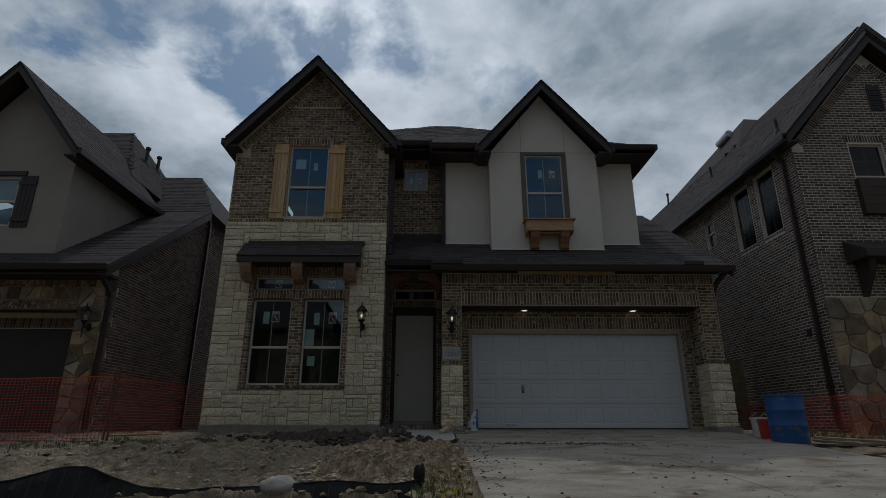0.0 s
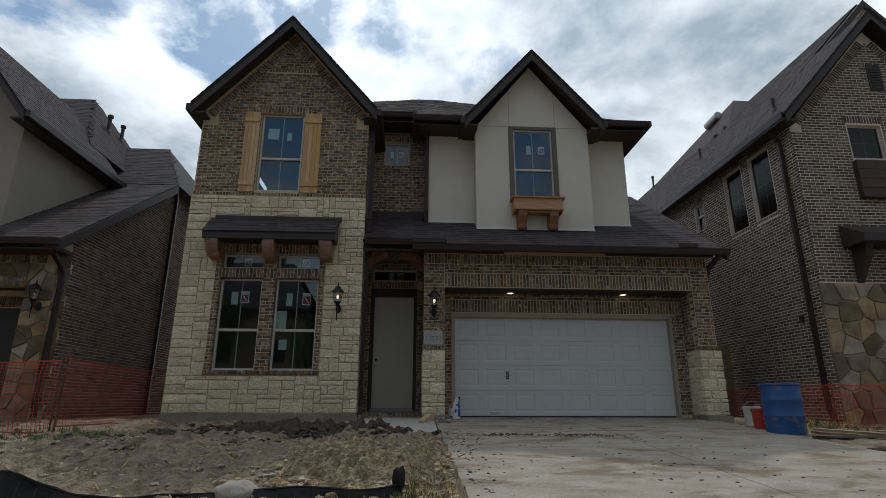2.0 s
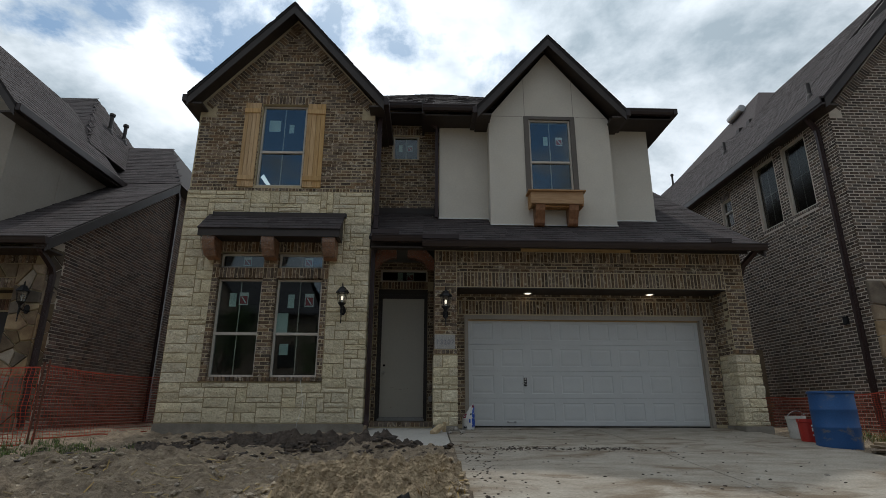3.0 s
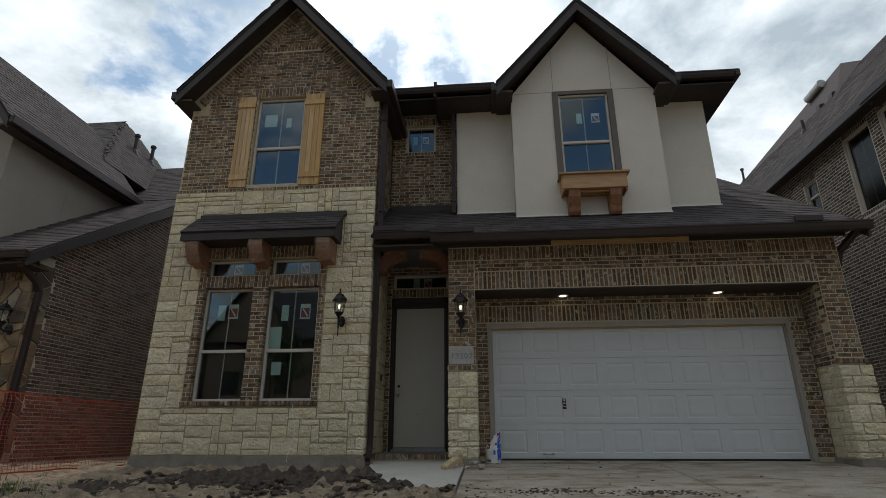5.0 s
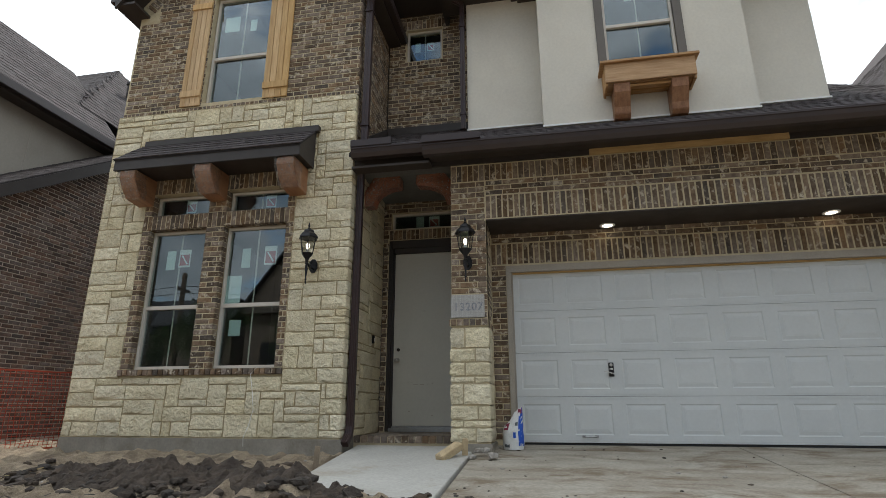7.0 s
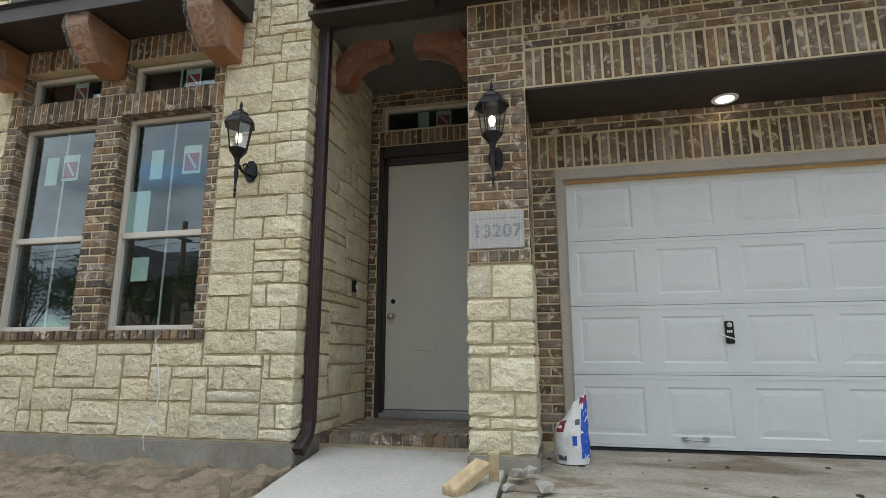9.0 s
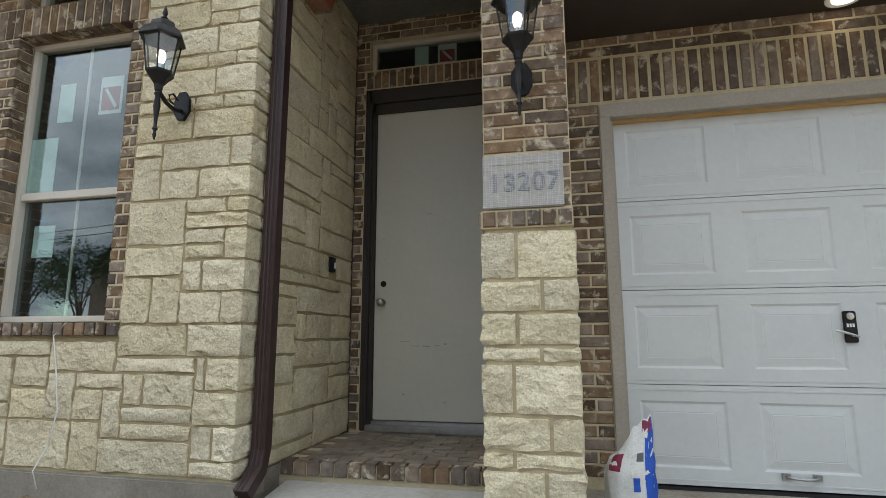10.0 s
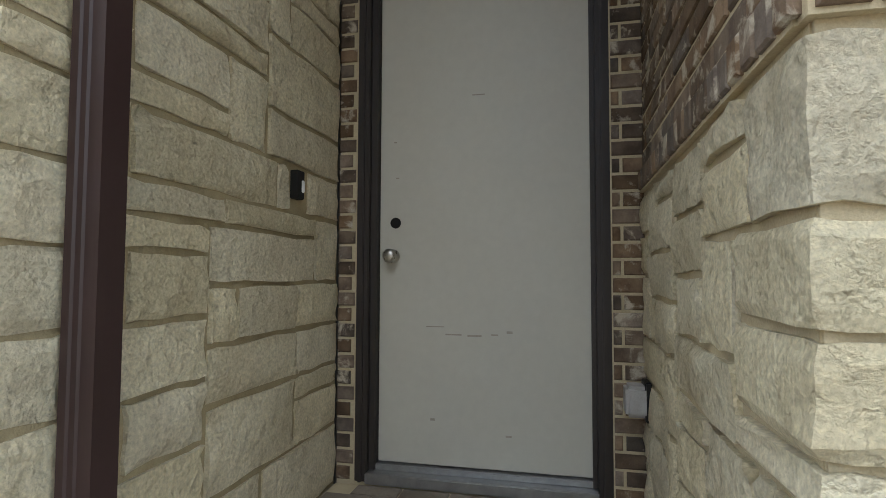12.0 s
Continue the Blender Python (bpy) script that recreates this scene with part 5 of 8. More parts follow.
def corbel(x, seed):
    c = thing("corbel", (x, 11.40, 3.2), "stained cedar corbel wrapped in clear film, under the awning", "corbel", "corbels under the awning")
    w = 0.115
    prof = [(11.405, 3.39), (10.99, 3.39), (10.985, 3.30), (11.06, 3.17), (11.16, 3.06), (11.405, 3.03)]
    MB().prism([(x - w, y, z) for y, z in prof], (2 * w, 0, 0)).obj("block", "stained", c, bevel=0.006)
    rnd = random.Random(seed)
    bm = bmesh.new()
    f = 0.010
    prof2 = [(11.40, 3.385), (10.985 - f, 3.385), (10.98 - f, 3.30), (11.05 - f, 3.165), (11.15, 3.05 - f), (11.40, 3.02 - f)]
    cols = 7
    vs = [[bm.verts.new((x - w - f + (2 * w + 2 * f) * i / cols, y - rnd.uniform(0, 0.02), z - rnd.uniform(0, 0.015))) for i in range(cols + 1)] for y, z in prof2[1:5]]
    for a, b in zip(vs, vs[1:]):
        for i in range(cols):
            bm.faces.new((a[i], a[i + 1], b[i + 1], b[i]))
    for i, s in ((0, -1), (cols, 1)):
        back = [bm.verts.new((x + s * (w + f + rnd.uniform(0, 0.006)), 11.2 + rnd.uniform(-0.03, 0.03), z)) for y, z in prof2[1:5]]
        for k in range(3):
            bm.faces.new((vs[k][i], vs[k + 1][i], back[k + 1], back[k]))
    me = bpy.data.meshes.new("wrap")
    bm.to_mesh(me)
    bm.free()
    me.materials.append(M["film"])
    me.shade_smooth()
    under(tagged(new("wrap", me), "crumpled clear stretch film"), c)


for k, x in enumerate((-4.0, -2.92, -1.80)):
    corbel(x, k)


# ---- neighbouring houses ----
# left neighbour
left_house = thing("house", (-9.5, 14.0, -0.2), "neighbouring house of dark brick and taupe stucco", "house")
LS = Wall(-7.2, 0, 0, 1)
LF = Wall(0, 11.62, 1, 0)
zl_ = lambda y: 3.33 + 0.667 * (y - 11.1)
lside = MB().prism([(-7.209, 11.64, -0.3), (-7.209, 22, -0.3), (-7.209, 22, 4.6), (-7.209, 15.7, zl_(15.7) - 0.1), (-7.209, 11.64, zl_(11.64) - 0.1)], (-0.2, 0, 0)).obj("wall", "grey_mortar", left_house, "dark brown brick side wall")
br = Bricks(LS, 61)
br.rows(11.64, 18.5, -0.05, 6.3, joint=0.015, edge=lambda v: (12.0 + 0.06 * math.sin(v * 9) if v < 3.45 else 11.1 + (v - 3.15) / 0.667, 18.5))
br.build(lside, "brick_red", single=False)
field_stones(LS, 11.625, 12.0, -0.1, 3.3, 0.27, lside, 66, 0.012)
LOPEN = (-13.0, -7.75, -0.3, 2.5)
mb = MB()
holed(LF, mb, -13.4, -7.215, -0.3, 3.6, -0.2, -0.012, [LOPEN])
lfront = mb.obj("wall", "stone_mortar", left_house, "brown fieldstone and brick garage front")
br = Bricks(LF, 62)
br.stack(-12.9, -7.45, 2.98, 3.18)
br.stack(-12.9, -7.75, 2.5, 2.70)
br.build(lfront, "brick", single=False)
field_stones(LF, -7.74, -7.21, -0.1, 2.96, 0.24, lfront, 63)
field_stones(LF, -11.0, -7.75, 2.71, 2.97, 0.25, lfront, 64)
LB = Wall(0, 12.2, 1, 0)
mb = MB()
LB.box(mb, -13.0, -7.75, 2.15, 2.55, -0.1, -0.01)
lback = mb.obj("wall", "brick_mortar", left_house)
br = Bricks(LB, 65)
br.stack(-13.0, -7.75, 2.17, 2.40)
br.build(lback, "brick_red", single=False)
MB().box(-13.0, -7.75, 12.25, 12.3, -0.2, 2.2).obj("garage_door", "trim", left_house, "dark brown garage door")
MB().box(-13.4, -7.2, 11.64, 12.3, 2.52, 2.56).obj("soffit", "soffit", left_house)
# stucco gable
LG = Wall(0, 11.82, 1, 0)
LWIN = (-11.0, -9.86, 4.48, 5.72)
mb = MB()
holed(LG, mb, -11.8, -8.66, 3.75, 6.2, -0.2, 0, [LWIN])
mb.prism([LG.p(-11.8, 6.2), LG.p(-8.66, 6.2), LG.p(-10.2, 8.3)], (0, 0.2, 0))
mb.box(-8.86, -8.66, 12.02, 15.6, 3.75, 6.25)
lst = mb.obj("stucco_wall", "stucco_dim", left_house, "taupe stucco gable with control joints")
for a, b, c, d in ((-10.21, -10.195, 6.6, 8.2), (-9.86, -8.9, 6.60, 6.612), (-9.3, -9.285, 6.62, 7.1)):
    mb = MB()
    LG.box(mb, a, b, c, d, -0.01, 0.003)
    mb.obj("control_joint", "jamb", lst)
mb = MB()
mb.box(-8.665, -8.655, 13.4, 13.412, 4.9, 6.2)
mb.obj("control_joint", "jamb", lst)
lw = sash_window(left_house, LG, *LWIN, -0.02, 5.1, label="white vinyl sash window with a lowered blind")
mb = MB()
for k in range(20):
    LG.box(mb, -10.95, -9.91, 5.13 + k * 0.027, 5.15 + k * 0.027, -0.10, -0.09)
mb.obj("blind", "blind", lw, "white slatted blind")
mb = MB()
LG.box(mb, -11.05, -9.72, 5.74, 5.86, -0.02, 0.04)
mb.obj("window_header", "trim", left_house, bevel=0.005)


def plank_shutter(house_, wall, u0, u1, v0, v1, n, mat, boards, label, parent_group, battens=True):
    """Upright boards held by two cross battens."""
    p = wall.p((u0 + u1) / 2, v0, n)
    s = thing("shutter", p, label, "shutter", parent_group)
    w = (u1 - u0) / boards
    for k in range(boards):
        mb = MB()
        wall.box(mb, u0 + k * w + 0.002, u0 + (k + 1) * w - 0.002, v0, v1, n, n + 0.022)
        mb.obj("board", mat, s, bevel=0.003)
    if battens:
        for v in (v0 + 0.14, v1 - 0.24):
            mb = MB()
            wall.box(mb, u0 - 0.004, u1 + 0.004, v, v + 0.10, n + 0.022, n + 0.044)
            mb.obj("batten", mat, s, bevel=0.003)
    return s


plank_shutter(left_house, LG, -9.84, -9.44, 4.44, 5.74, 0.005, "trim", 4, "dark brown board shutter beside the window", "dark shutters")
gable_roof(left_house, -10.2, 8.60, 1.256, 1.86, 11.3, 15.4, 71)
lroof = slab([(-13.6, 11.1, zl_(11.1)), (-6.95, 11.1, zl_(11.1)), (-6.95, 15.7, zl_(15.7)), (-13.6, 15.7, zl_(15.7))], 0.07).obj("roof", "shingle_base", left_house, "low roof of dark shingles")
shingles((-13.6, 11.08, zl_(11.08) + 0.004), (1, 0, 0), (0, 1, 0.667), 6.65, 4.6 * sl, lroof, 72, lambda p: p.x > -8.66 or p.y < 11.83)
gutter_run(lroof, -13.6, -6.93, 11.09, 3.345)
MB().box(-13.6, -6.98, 11.12, 11.63, 3.14, 3.17).obj('soffit', 'soffit', lroof)
MB().prism([(-6.97, 11.1, zl_(11.1) - 0.02), (-6.97, 15.7, zl_(15.7) - 0.02), (-6.97, 15.7, zl_(15.7) - 0.24), (-6.97, 11.1, zl_(11.1) - 0.24)], (0.04, 0, 0)).obj("rake_board", "trim", lroof)
MB().prism([(-7.2, 11.1, zl_(11.1) - 0.12), (-6.97, 11.1, zl_(11.1) - 0.12), (-6.97, 15.7, zl_(15.7) - 0.12), (-7.2, 15.7, zl_(15.7) - 0.12)], (0, 0, -0.03)).obj("soffit", "soffit", lroof)
lhip = MB().add([(-6.95, 15.7, 6.40), (-13.6, 15.7, 6.40), (-13.6, 24, 6.4), (-6.95, 24, 6.4), (-10.2, 18.2, 8.75), (-8.6, 18.2, 8.75)], [(0, 1, 4, 5), (1, 2, 4), (2, 3, 5, 4), (3, 0, 5), (3, 2, 1, 0)]).obj("roof_plane", "shingle_base", lroof)
shingles((-13.6, 15.69, 6.41), (1, 0, 0), (0, 2.5, 2.35), 6.65, 3.42, lhip, 73, lambda p: p.x > -11.5 and p.x < -6.95 - (p.y - 15.7) * 1.65 / 2.5)
lpeak = MB().add([(-9.0, 14.6, 7.1), (-13.0, 14.6, 7.1), (-13.0, 21, 7.1), (-9.0, 21, 7.1), (-11.9, 17.5, 10.2), (-11.0, 17.5, 10.2)], [(0, 1, 4, 5), (1, 2, 4), (2, 3, 5, 4), (3, 0, 5), (3, 2, 1, 0)]).obj("roof_plane", "shingle_base", lroof)
shingles((-13.0, 14.59, 7.11), (1, 0, 0), (0, 2.9, 3.1), 4.0, 4.2, lpeak, 75, lambda p: p.x > -12.6 and p.x < -9.0 - (p.y - 14.6) * 2.0 / 2.9)
shingles((-8.99, 21, 7.11), (0, -1, 0), (-2.0, 0, 3.1), 6.4, 3.6, lpeak, 76, lambda p: 14.6 + (-9.0 - p.x) * 2.9 / 2.0 < p.y < 21 - (-9.0 - p.x) * 3.5 / 2.0)


def vent_pipe(x, y, z, h, r=0.045, cap=True, label="dark vent pipe through the shingle roof"):
    v = thing("vent_pipe", (x, y, z), label, "vent pipe", "roof vents")
    MB().turned([(r * 2.2, -0.1), (r * 1.6, 0.04), (r * 1.1, 0.09)], (x, y, z), 12).obj("flashing", "trim", v)
    MB().turned([(r, -0.1), (r, h), (r * 0.8, h)], (x, y, z), 12).obj("pipe", "trim", v, smooth=True)
    if cap:
        MB().turned([(r * 1.3, h - 0.09), (r * 1.6, h - 0.08), (r * 1.6, h - 0.01), (r * 0.9, h + 0.02)], (x, y, z), 12).obj("cap", "trim", v)


# slope of the left neighbour's steep roof carries two pipes
lz = lambda x: 7.1 + 1.55 * (-9.0 - x)
vent_pipe(-10.04, 16.99, lz(-10.04), 0.62, 0.055)
vent_pipe(-10.13, 17.93, lz(-10.13), 0.62, 0.055)

# right neighbour
right_house = thing("house", (11.5, 14.0, -0.2), "tall neighbouring house of mottled grey-brown brick", "house")
RW = Wall(8.37, 18.5, 0, -1)
RF = Wall(0, 11.1, 1, 0)
yy = lambda y: 18.5 - y
W1 = (yy(12.70), yy(11.93), 4.58, 6.24)
W2 = (yy(13.80), yy(13.03), 4.57, 6.24)
W3 = (yy(15.42), yy(14.94), 5.15, 5.95)
mb = MB()
holed(RW, mb, 0, 7.382, -0.3, 6.4, -0.2, -0.005, [W1, W2, W3])
rside = mb.obj("wall", "grey_mortar", right_house, "mottled grey-brown brick side wall")
br = Bricks(RW, 81)
br.rows(0, 7.4, -0.2, 6.35, cuts=[(a - 0.02, b + 0.02, c - 0.09, d + (0.22 if d > 6.1 else 0.2)) for a, b, c, d in (W1, W2, W3)], joint=0.016)
for a, b, c, d in (W1, W2, W3):
    br.stack(a - 0.02, b + 0.02, d, d + 0.2 if d < 6.1 else 6.38)
    br.stack(a - 0.04, b + 0.04, c - 0.08, c)
br.build(rside, "brick_grey", single=False)
for w, m in ((W1, None), (W2, None), (W3, 5.6)):
    sash_window(right_house, RW, *w, -0.05, m, cross=(m is None), label="dark side window with pale frame", fw=0.04, glass="screened")
RWIN, RVENT = (9.75, 10.55, 5.57, 6.40), (10.54, 10.88, 7.31, 8.00)
mb = MB()
holed(RF, mb, 8.384, 15.5, -0.3, 6.4, -0.2, -0.005, [RWIN])
mb.prism([RF.p(8.42, 6.4, -0.005), RF.p(12.92, 6.4, -0.005), RF.p(10.67, 8.93, -0.005)], (0, 0.19, 0))
rfront = mb.obj("wall", "grey_mortar", right_house, "mottled grey-brown brick front over fieldstone")
br = Bricks(RF, 82)
RSL = 1.10
hw = lambda v: 2.3 if v < 6.4 else (8.93 - v) / RSL
br.rows(8.372, 12.9, 2.72, 8.75, joint=0.016, cuts=[(RWIN[0] - 0.02, RWIN[1] + 0.02, 5.52, 6.64), RVENT], edge=lambda v: (10.67 - hw(v) + (0.28 if v > 6.2 else 0.0), 10.67 + hw(v) - (0.28 if v > 6.2 else 0.0)))
br.stack(RWIN[0] - 0.1, RWIN[1] + 0.1, 6.44, 6.64)
th = math.atan(RSL)
for s in (-1, 1):
    n = int(3.0 / 0.0677)
    for k in range(n):
        d = 0.15 + k * 0.0677
        br.put(10.67 + s * (2.28 - d * math.cos(th) - 0.12 * math.sin(th)), 6.40 + d * math.sin(th) - 0.12 * math.cos(th), 0.056, 0.2, s * math.degrees(th))
br.build(rfront, "brick_grey", single=False)
field_stones(RF, 8.36, 11.2, -0.25, 2.69, 0.37, rfront, 83, 0.03)
sash_window(right_house, RF, *RWIN, -0.06, None, cross=True, label="pale gridded window above a dark planter box", glass="screened")
mb = MB()
RF.box(mb, *RVENT, -0.02, 0.02)
lv = mb.obj("gable_vent", "trim", right_house, "dark louvred gable vent", bevel=0.004)
for k in range(8):
    mb = MB()
    z = RVENT[2] + 0.06 + k * 0.07
    RF.box(mb, RVENT[0] + 0.04, RVENT[1] - 0.04, z, z + 0.025, 0.02, 0.035)
    mb.obj("slat", "trim", lv)
pb = thing("planter_box", (10.3, 11.0, 4.6), "dark stained timber box below the window", "planter box")
for k in range(4):
    mb = MB()
    RF.box(mb, 9.68, 10.9, 4.60 + k * 0.22, 4.815 + k * 0.22, -0.005, 0.12)
    mb.obj("board", "dark_plank", pb, bevel=0.004)
rz = lambda x: 6.50 + RSL * (x - 8.1)
rroof = MB().prism([(8.1, 12.62, rz(8.1)), (12.3, 12.62, rz(12.3)), (16.5, 12.62, rz(8.1))], (0, 15.4, 0)).obj("roof", "shingle_base", right_house, "long steep roof of dark shingles")
shingles((8.09, 12.6, rz(8.09) + 0.01), (0, 1, 0), (1, 0, RSL), 15.4, 4.2 * math.hypot(1, RSL), rroof, 85)
gable_roof(right_house, 10.67, rz(10.67), RSL, 2.57, 10.78, 12.6, 86)
MB().add([(12.3, 27.5, 10.98), (12.3, 18.5, 11.66), (12.3, 17.7, 11.14), (10.8, 27.5, 9.4), (10.8, 17.0, 9.4), (13.8, 27.5, 9.4), (13.8, 17.0, 9.4)], [(0, 1, 4, 3), (1, 2, 4), (0, 5, 6, 1), (1, 6, 2), (2, 6, 4), (0, 3, 5), (3, 4, 6, 5)]).obj("roof_plane", "shingle", rroof)
RB = Wall(0, 12.5, 1, 0)
mb = MB()
mb.prism([RB.p(9.6, rz(9.6) - 0.1, -0.005), RB.p(12.3, rz(12.3) - 0.1, -0.005), RB.p(15.0, rz(9.6) - 0.1, -0.005)], (0, 0.1, 0))
rback = mb.obj("wall", "grey_mortar", right_house, "mottled brick gable behind the front gable")
br = Bricks(RB, 87)
br.rows(9.8, 14.8, 8.2, 10.8, joint=0.016, edge=lambda v: (8.1 + (v - 6.5) / RSL + 0.3, 16.5 - (v - 6.5) / RSL - 0.3))
br.build(rback, "brick_grey", single=False)
for sgn in (-1, 1):
    rake(rroof, 12.3 + sgn * 4.2, rz(8.1) - 0.02, 12.3, rz(12.3) - 0.02, 12.42, 12.46, 0.24, 0.04)
MB().box(8.02, 8.12, 10.8, 18.5, 6.30, 6.45).obj("gutter", "gutter", rroof, "bronze metal gutter", bevel=0.008)
MB().box(8.1, 8.38, 10.9, 18.5, 6.36, 6.40).obj("soffit", "soffit", rroof)
ra = thing("awning", (9.6, 10.8, 3.2), "small dark shingled awning on the neighbouring front", "awning")
MB().prism([(9.02, 11.09, 3.95), (9.02, 10.5, 3.62), (9.02, 10.5, 3.45), (9.02, 11.09, 3.45)], (2.2, 0, 0)).obj("roof", "trim", ra, bevel=0.004)
for x in (9.2, 11.0):
    MB().prism([(x, 11.09, 3.45), (x, 10.7, 3.45), (x, 10.75, 3.2), (x, 11.09, 2.7)], (0.15, 0, 0)).obj("bracket", "trim", ra, bevel=0.004)
for y, x, h, cap in ((11.82, 8.66, 0.36, False), (17.41, 9.98, 0.40, False), (25.2, 12.0, 0.60, True)):
    vent_pipe(x, y, rz(x), h, cap=cap)
for y in (17.57, 18.2):
    x = 11.15
    v = thing("roof_vent", (x, y, rz(x)), "small dark metal roof vent", "roof vent", "roof vents")
    MB().prism([(x - 0.12, y - 0.1, rz(x - 0.12)), (x + 0.12, y - 0.1, rz(x + 0.12)), (x - 0.10, y - 0.1, rz(x) + 0.06)], (0, 0.2, 0)).obj("hood", "trim", v, bevel=0.005)
v = thing("roof_vent", (12.0, 19.6, rz(12.0)), "pale rounded ridge vent on the shingle roof", "roof vent")
MB().tube([(12.05, 19.2 + 0.14 * k, 11.42 - 0.01 * k) for k in range(7)], 0.16, 10).obj("hood", "galv", v, smooth=True)


def downspout(path, name="downspout", w=0.045, label="dark bronze metal downspout fixed to the corner", mat="downspout"):
    """Square ribbed pipe along a path, with straps."""
    d = thing(name, path[-1], label, "downspout", kind="structure")
    pts = [Vector(p) for p in path]
    n = 12
    ring = [(w * s, w * 0.8 * t) for s, t in ((-1, -1), (-0.55, -1), (-0.45, -0.86), (-0.1, -0.86), (0, -1), (0.1, -0.86), (0.45, -0.86), (0.55, -1), (1, -1), (1, 1), (0, 1), (-1, 1))]
    verts, faces = [], []
    for i, p in enumerate(pts):
        t = (pts[min(i + 1, len(pts) - 1)] - pts[max(i - 1, 0)]).normalized()
        a = Vector((1, 0, 0)) if abs(t.x) < 0.8 else Vector((0, 0, 1))
        b = t.cross(a).normalized()
        a = b.cross(t).normalized()
        if b.y < 0 and abs(t.z) > 0.5:
            b = -b
        verts += [tuple(p + a * s + b * u) for s, u in ring]
    for i in range(len(pts) - 1):
        faces += [(i * n + k, i * n + (k + 1) % n, (i + 1) * n + (k + 1) % n, (i + 1) * n + k) for k in range(n)]
    faces += [tuple(range(n)), tuple(range((len(pts) - 1) * n, len(pts) * n))]
    MB().add(verts, faces).obj("pipe", mat, d)
    for p, q in zip(pts, pts[1:]):
        if abs((q - p).z) > 1.5 and w != 0.0400:
            for f in (0.12, 0.88):
                c = p.lerp(q, f)
                MB().box(c.x - w - 0.012, c.x + w + 0.012, c.y - w - 0.004, c.y + w + 0.02, c.z - 0.015, c.z + 0.015).obj("strap", mat, d, bevel=0.002)
    return d


downspout([(-1.018, 11.50, 3.44), (-1.018, 11.56, 3.3), (-1.018, 11.56, 0.22), (-1.018, 11.53, 0.12), (-1.02, 11.41, 0.03)], w=0.0400)
downspout([(-0.99, 11.72, 6.5), (-0.99, 11.60, 6.3), (-0.99, 11.56, 6.15), (-0.99, 11.56, 3.75)], label="dark bronze downspout in the corner above the porch")
downspout([(-0.02, 12.28, 6.6), (0.22, 12.34, 6.45), (0.22, 12.36, 6.3), (0.22, 12.36, 4.3)], label="dark bronze downspout beside the stucco wall", w=0.035)
downspout([(-7.10, 11.12, 3.25), (-7.10, 11.2, 3.12), (-7.12, 11.58, 2.92), (-7.135, 11.70, 2.78), (-7.135, 11.70, 0.0)], label="dark downspout on the neighbouring corner")
downspout([(-7.13, 16.0, 6.3), (-7.13, 16.1, 6.1), (-7.13, 16.1, 0.0)], label="dark downspout on the neighbouring side wall")
downspout([(8.1, 11.4, 6.35), (8.30, 11.42, 6.05), (8.31, 11.42, 5.8), (8.31, 11.42, 0.2), (8.28, 11.3, 0.02)], label="grey-brown downspout on the brick side wall")
downspout([(6.38, 11.15, 3.3), (6.25, 11.5, 3.05), (6.22, 11.6, 2.8), (6.22, 11.6, 0.0)], label="dark downspout behind the garage corner")

# wooden gate between the houses
gate = thing("fence", (6.9, 14.5, -0.2), "weathered timber fence between the houses", "fence")
for k in range(13):
    x = 6.22 + k * 0.16
    MB().box(x, x + 0.15, 14.5, 14.52, -0.1, 1.75).obj("board", "lumber", gate)
MB().box(6.2, 8.36, 14.52, 14.56, 0.4, 0.5).obj("rail", "lumber", gate)


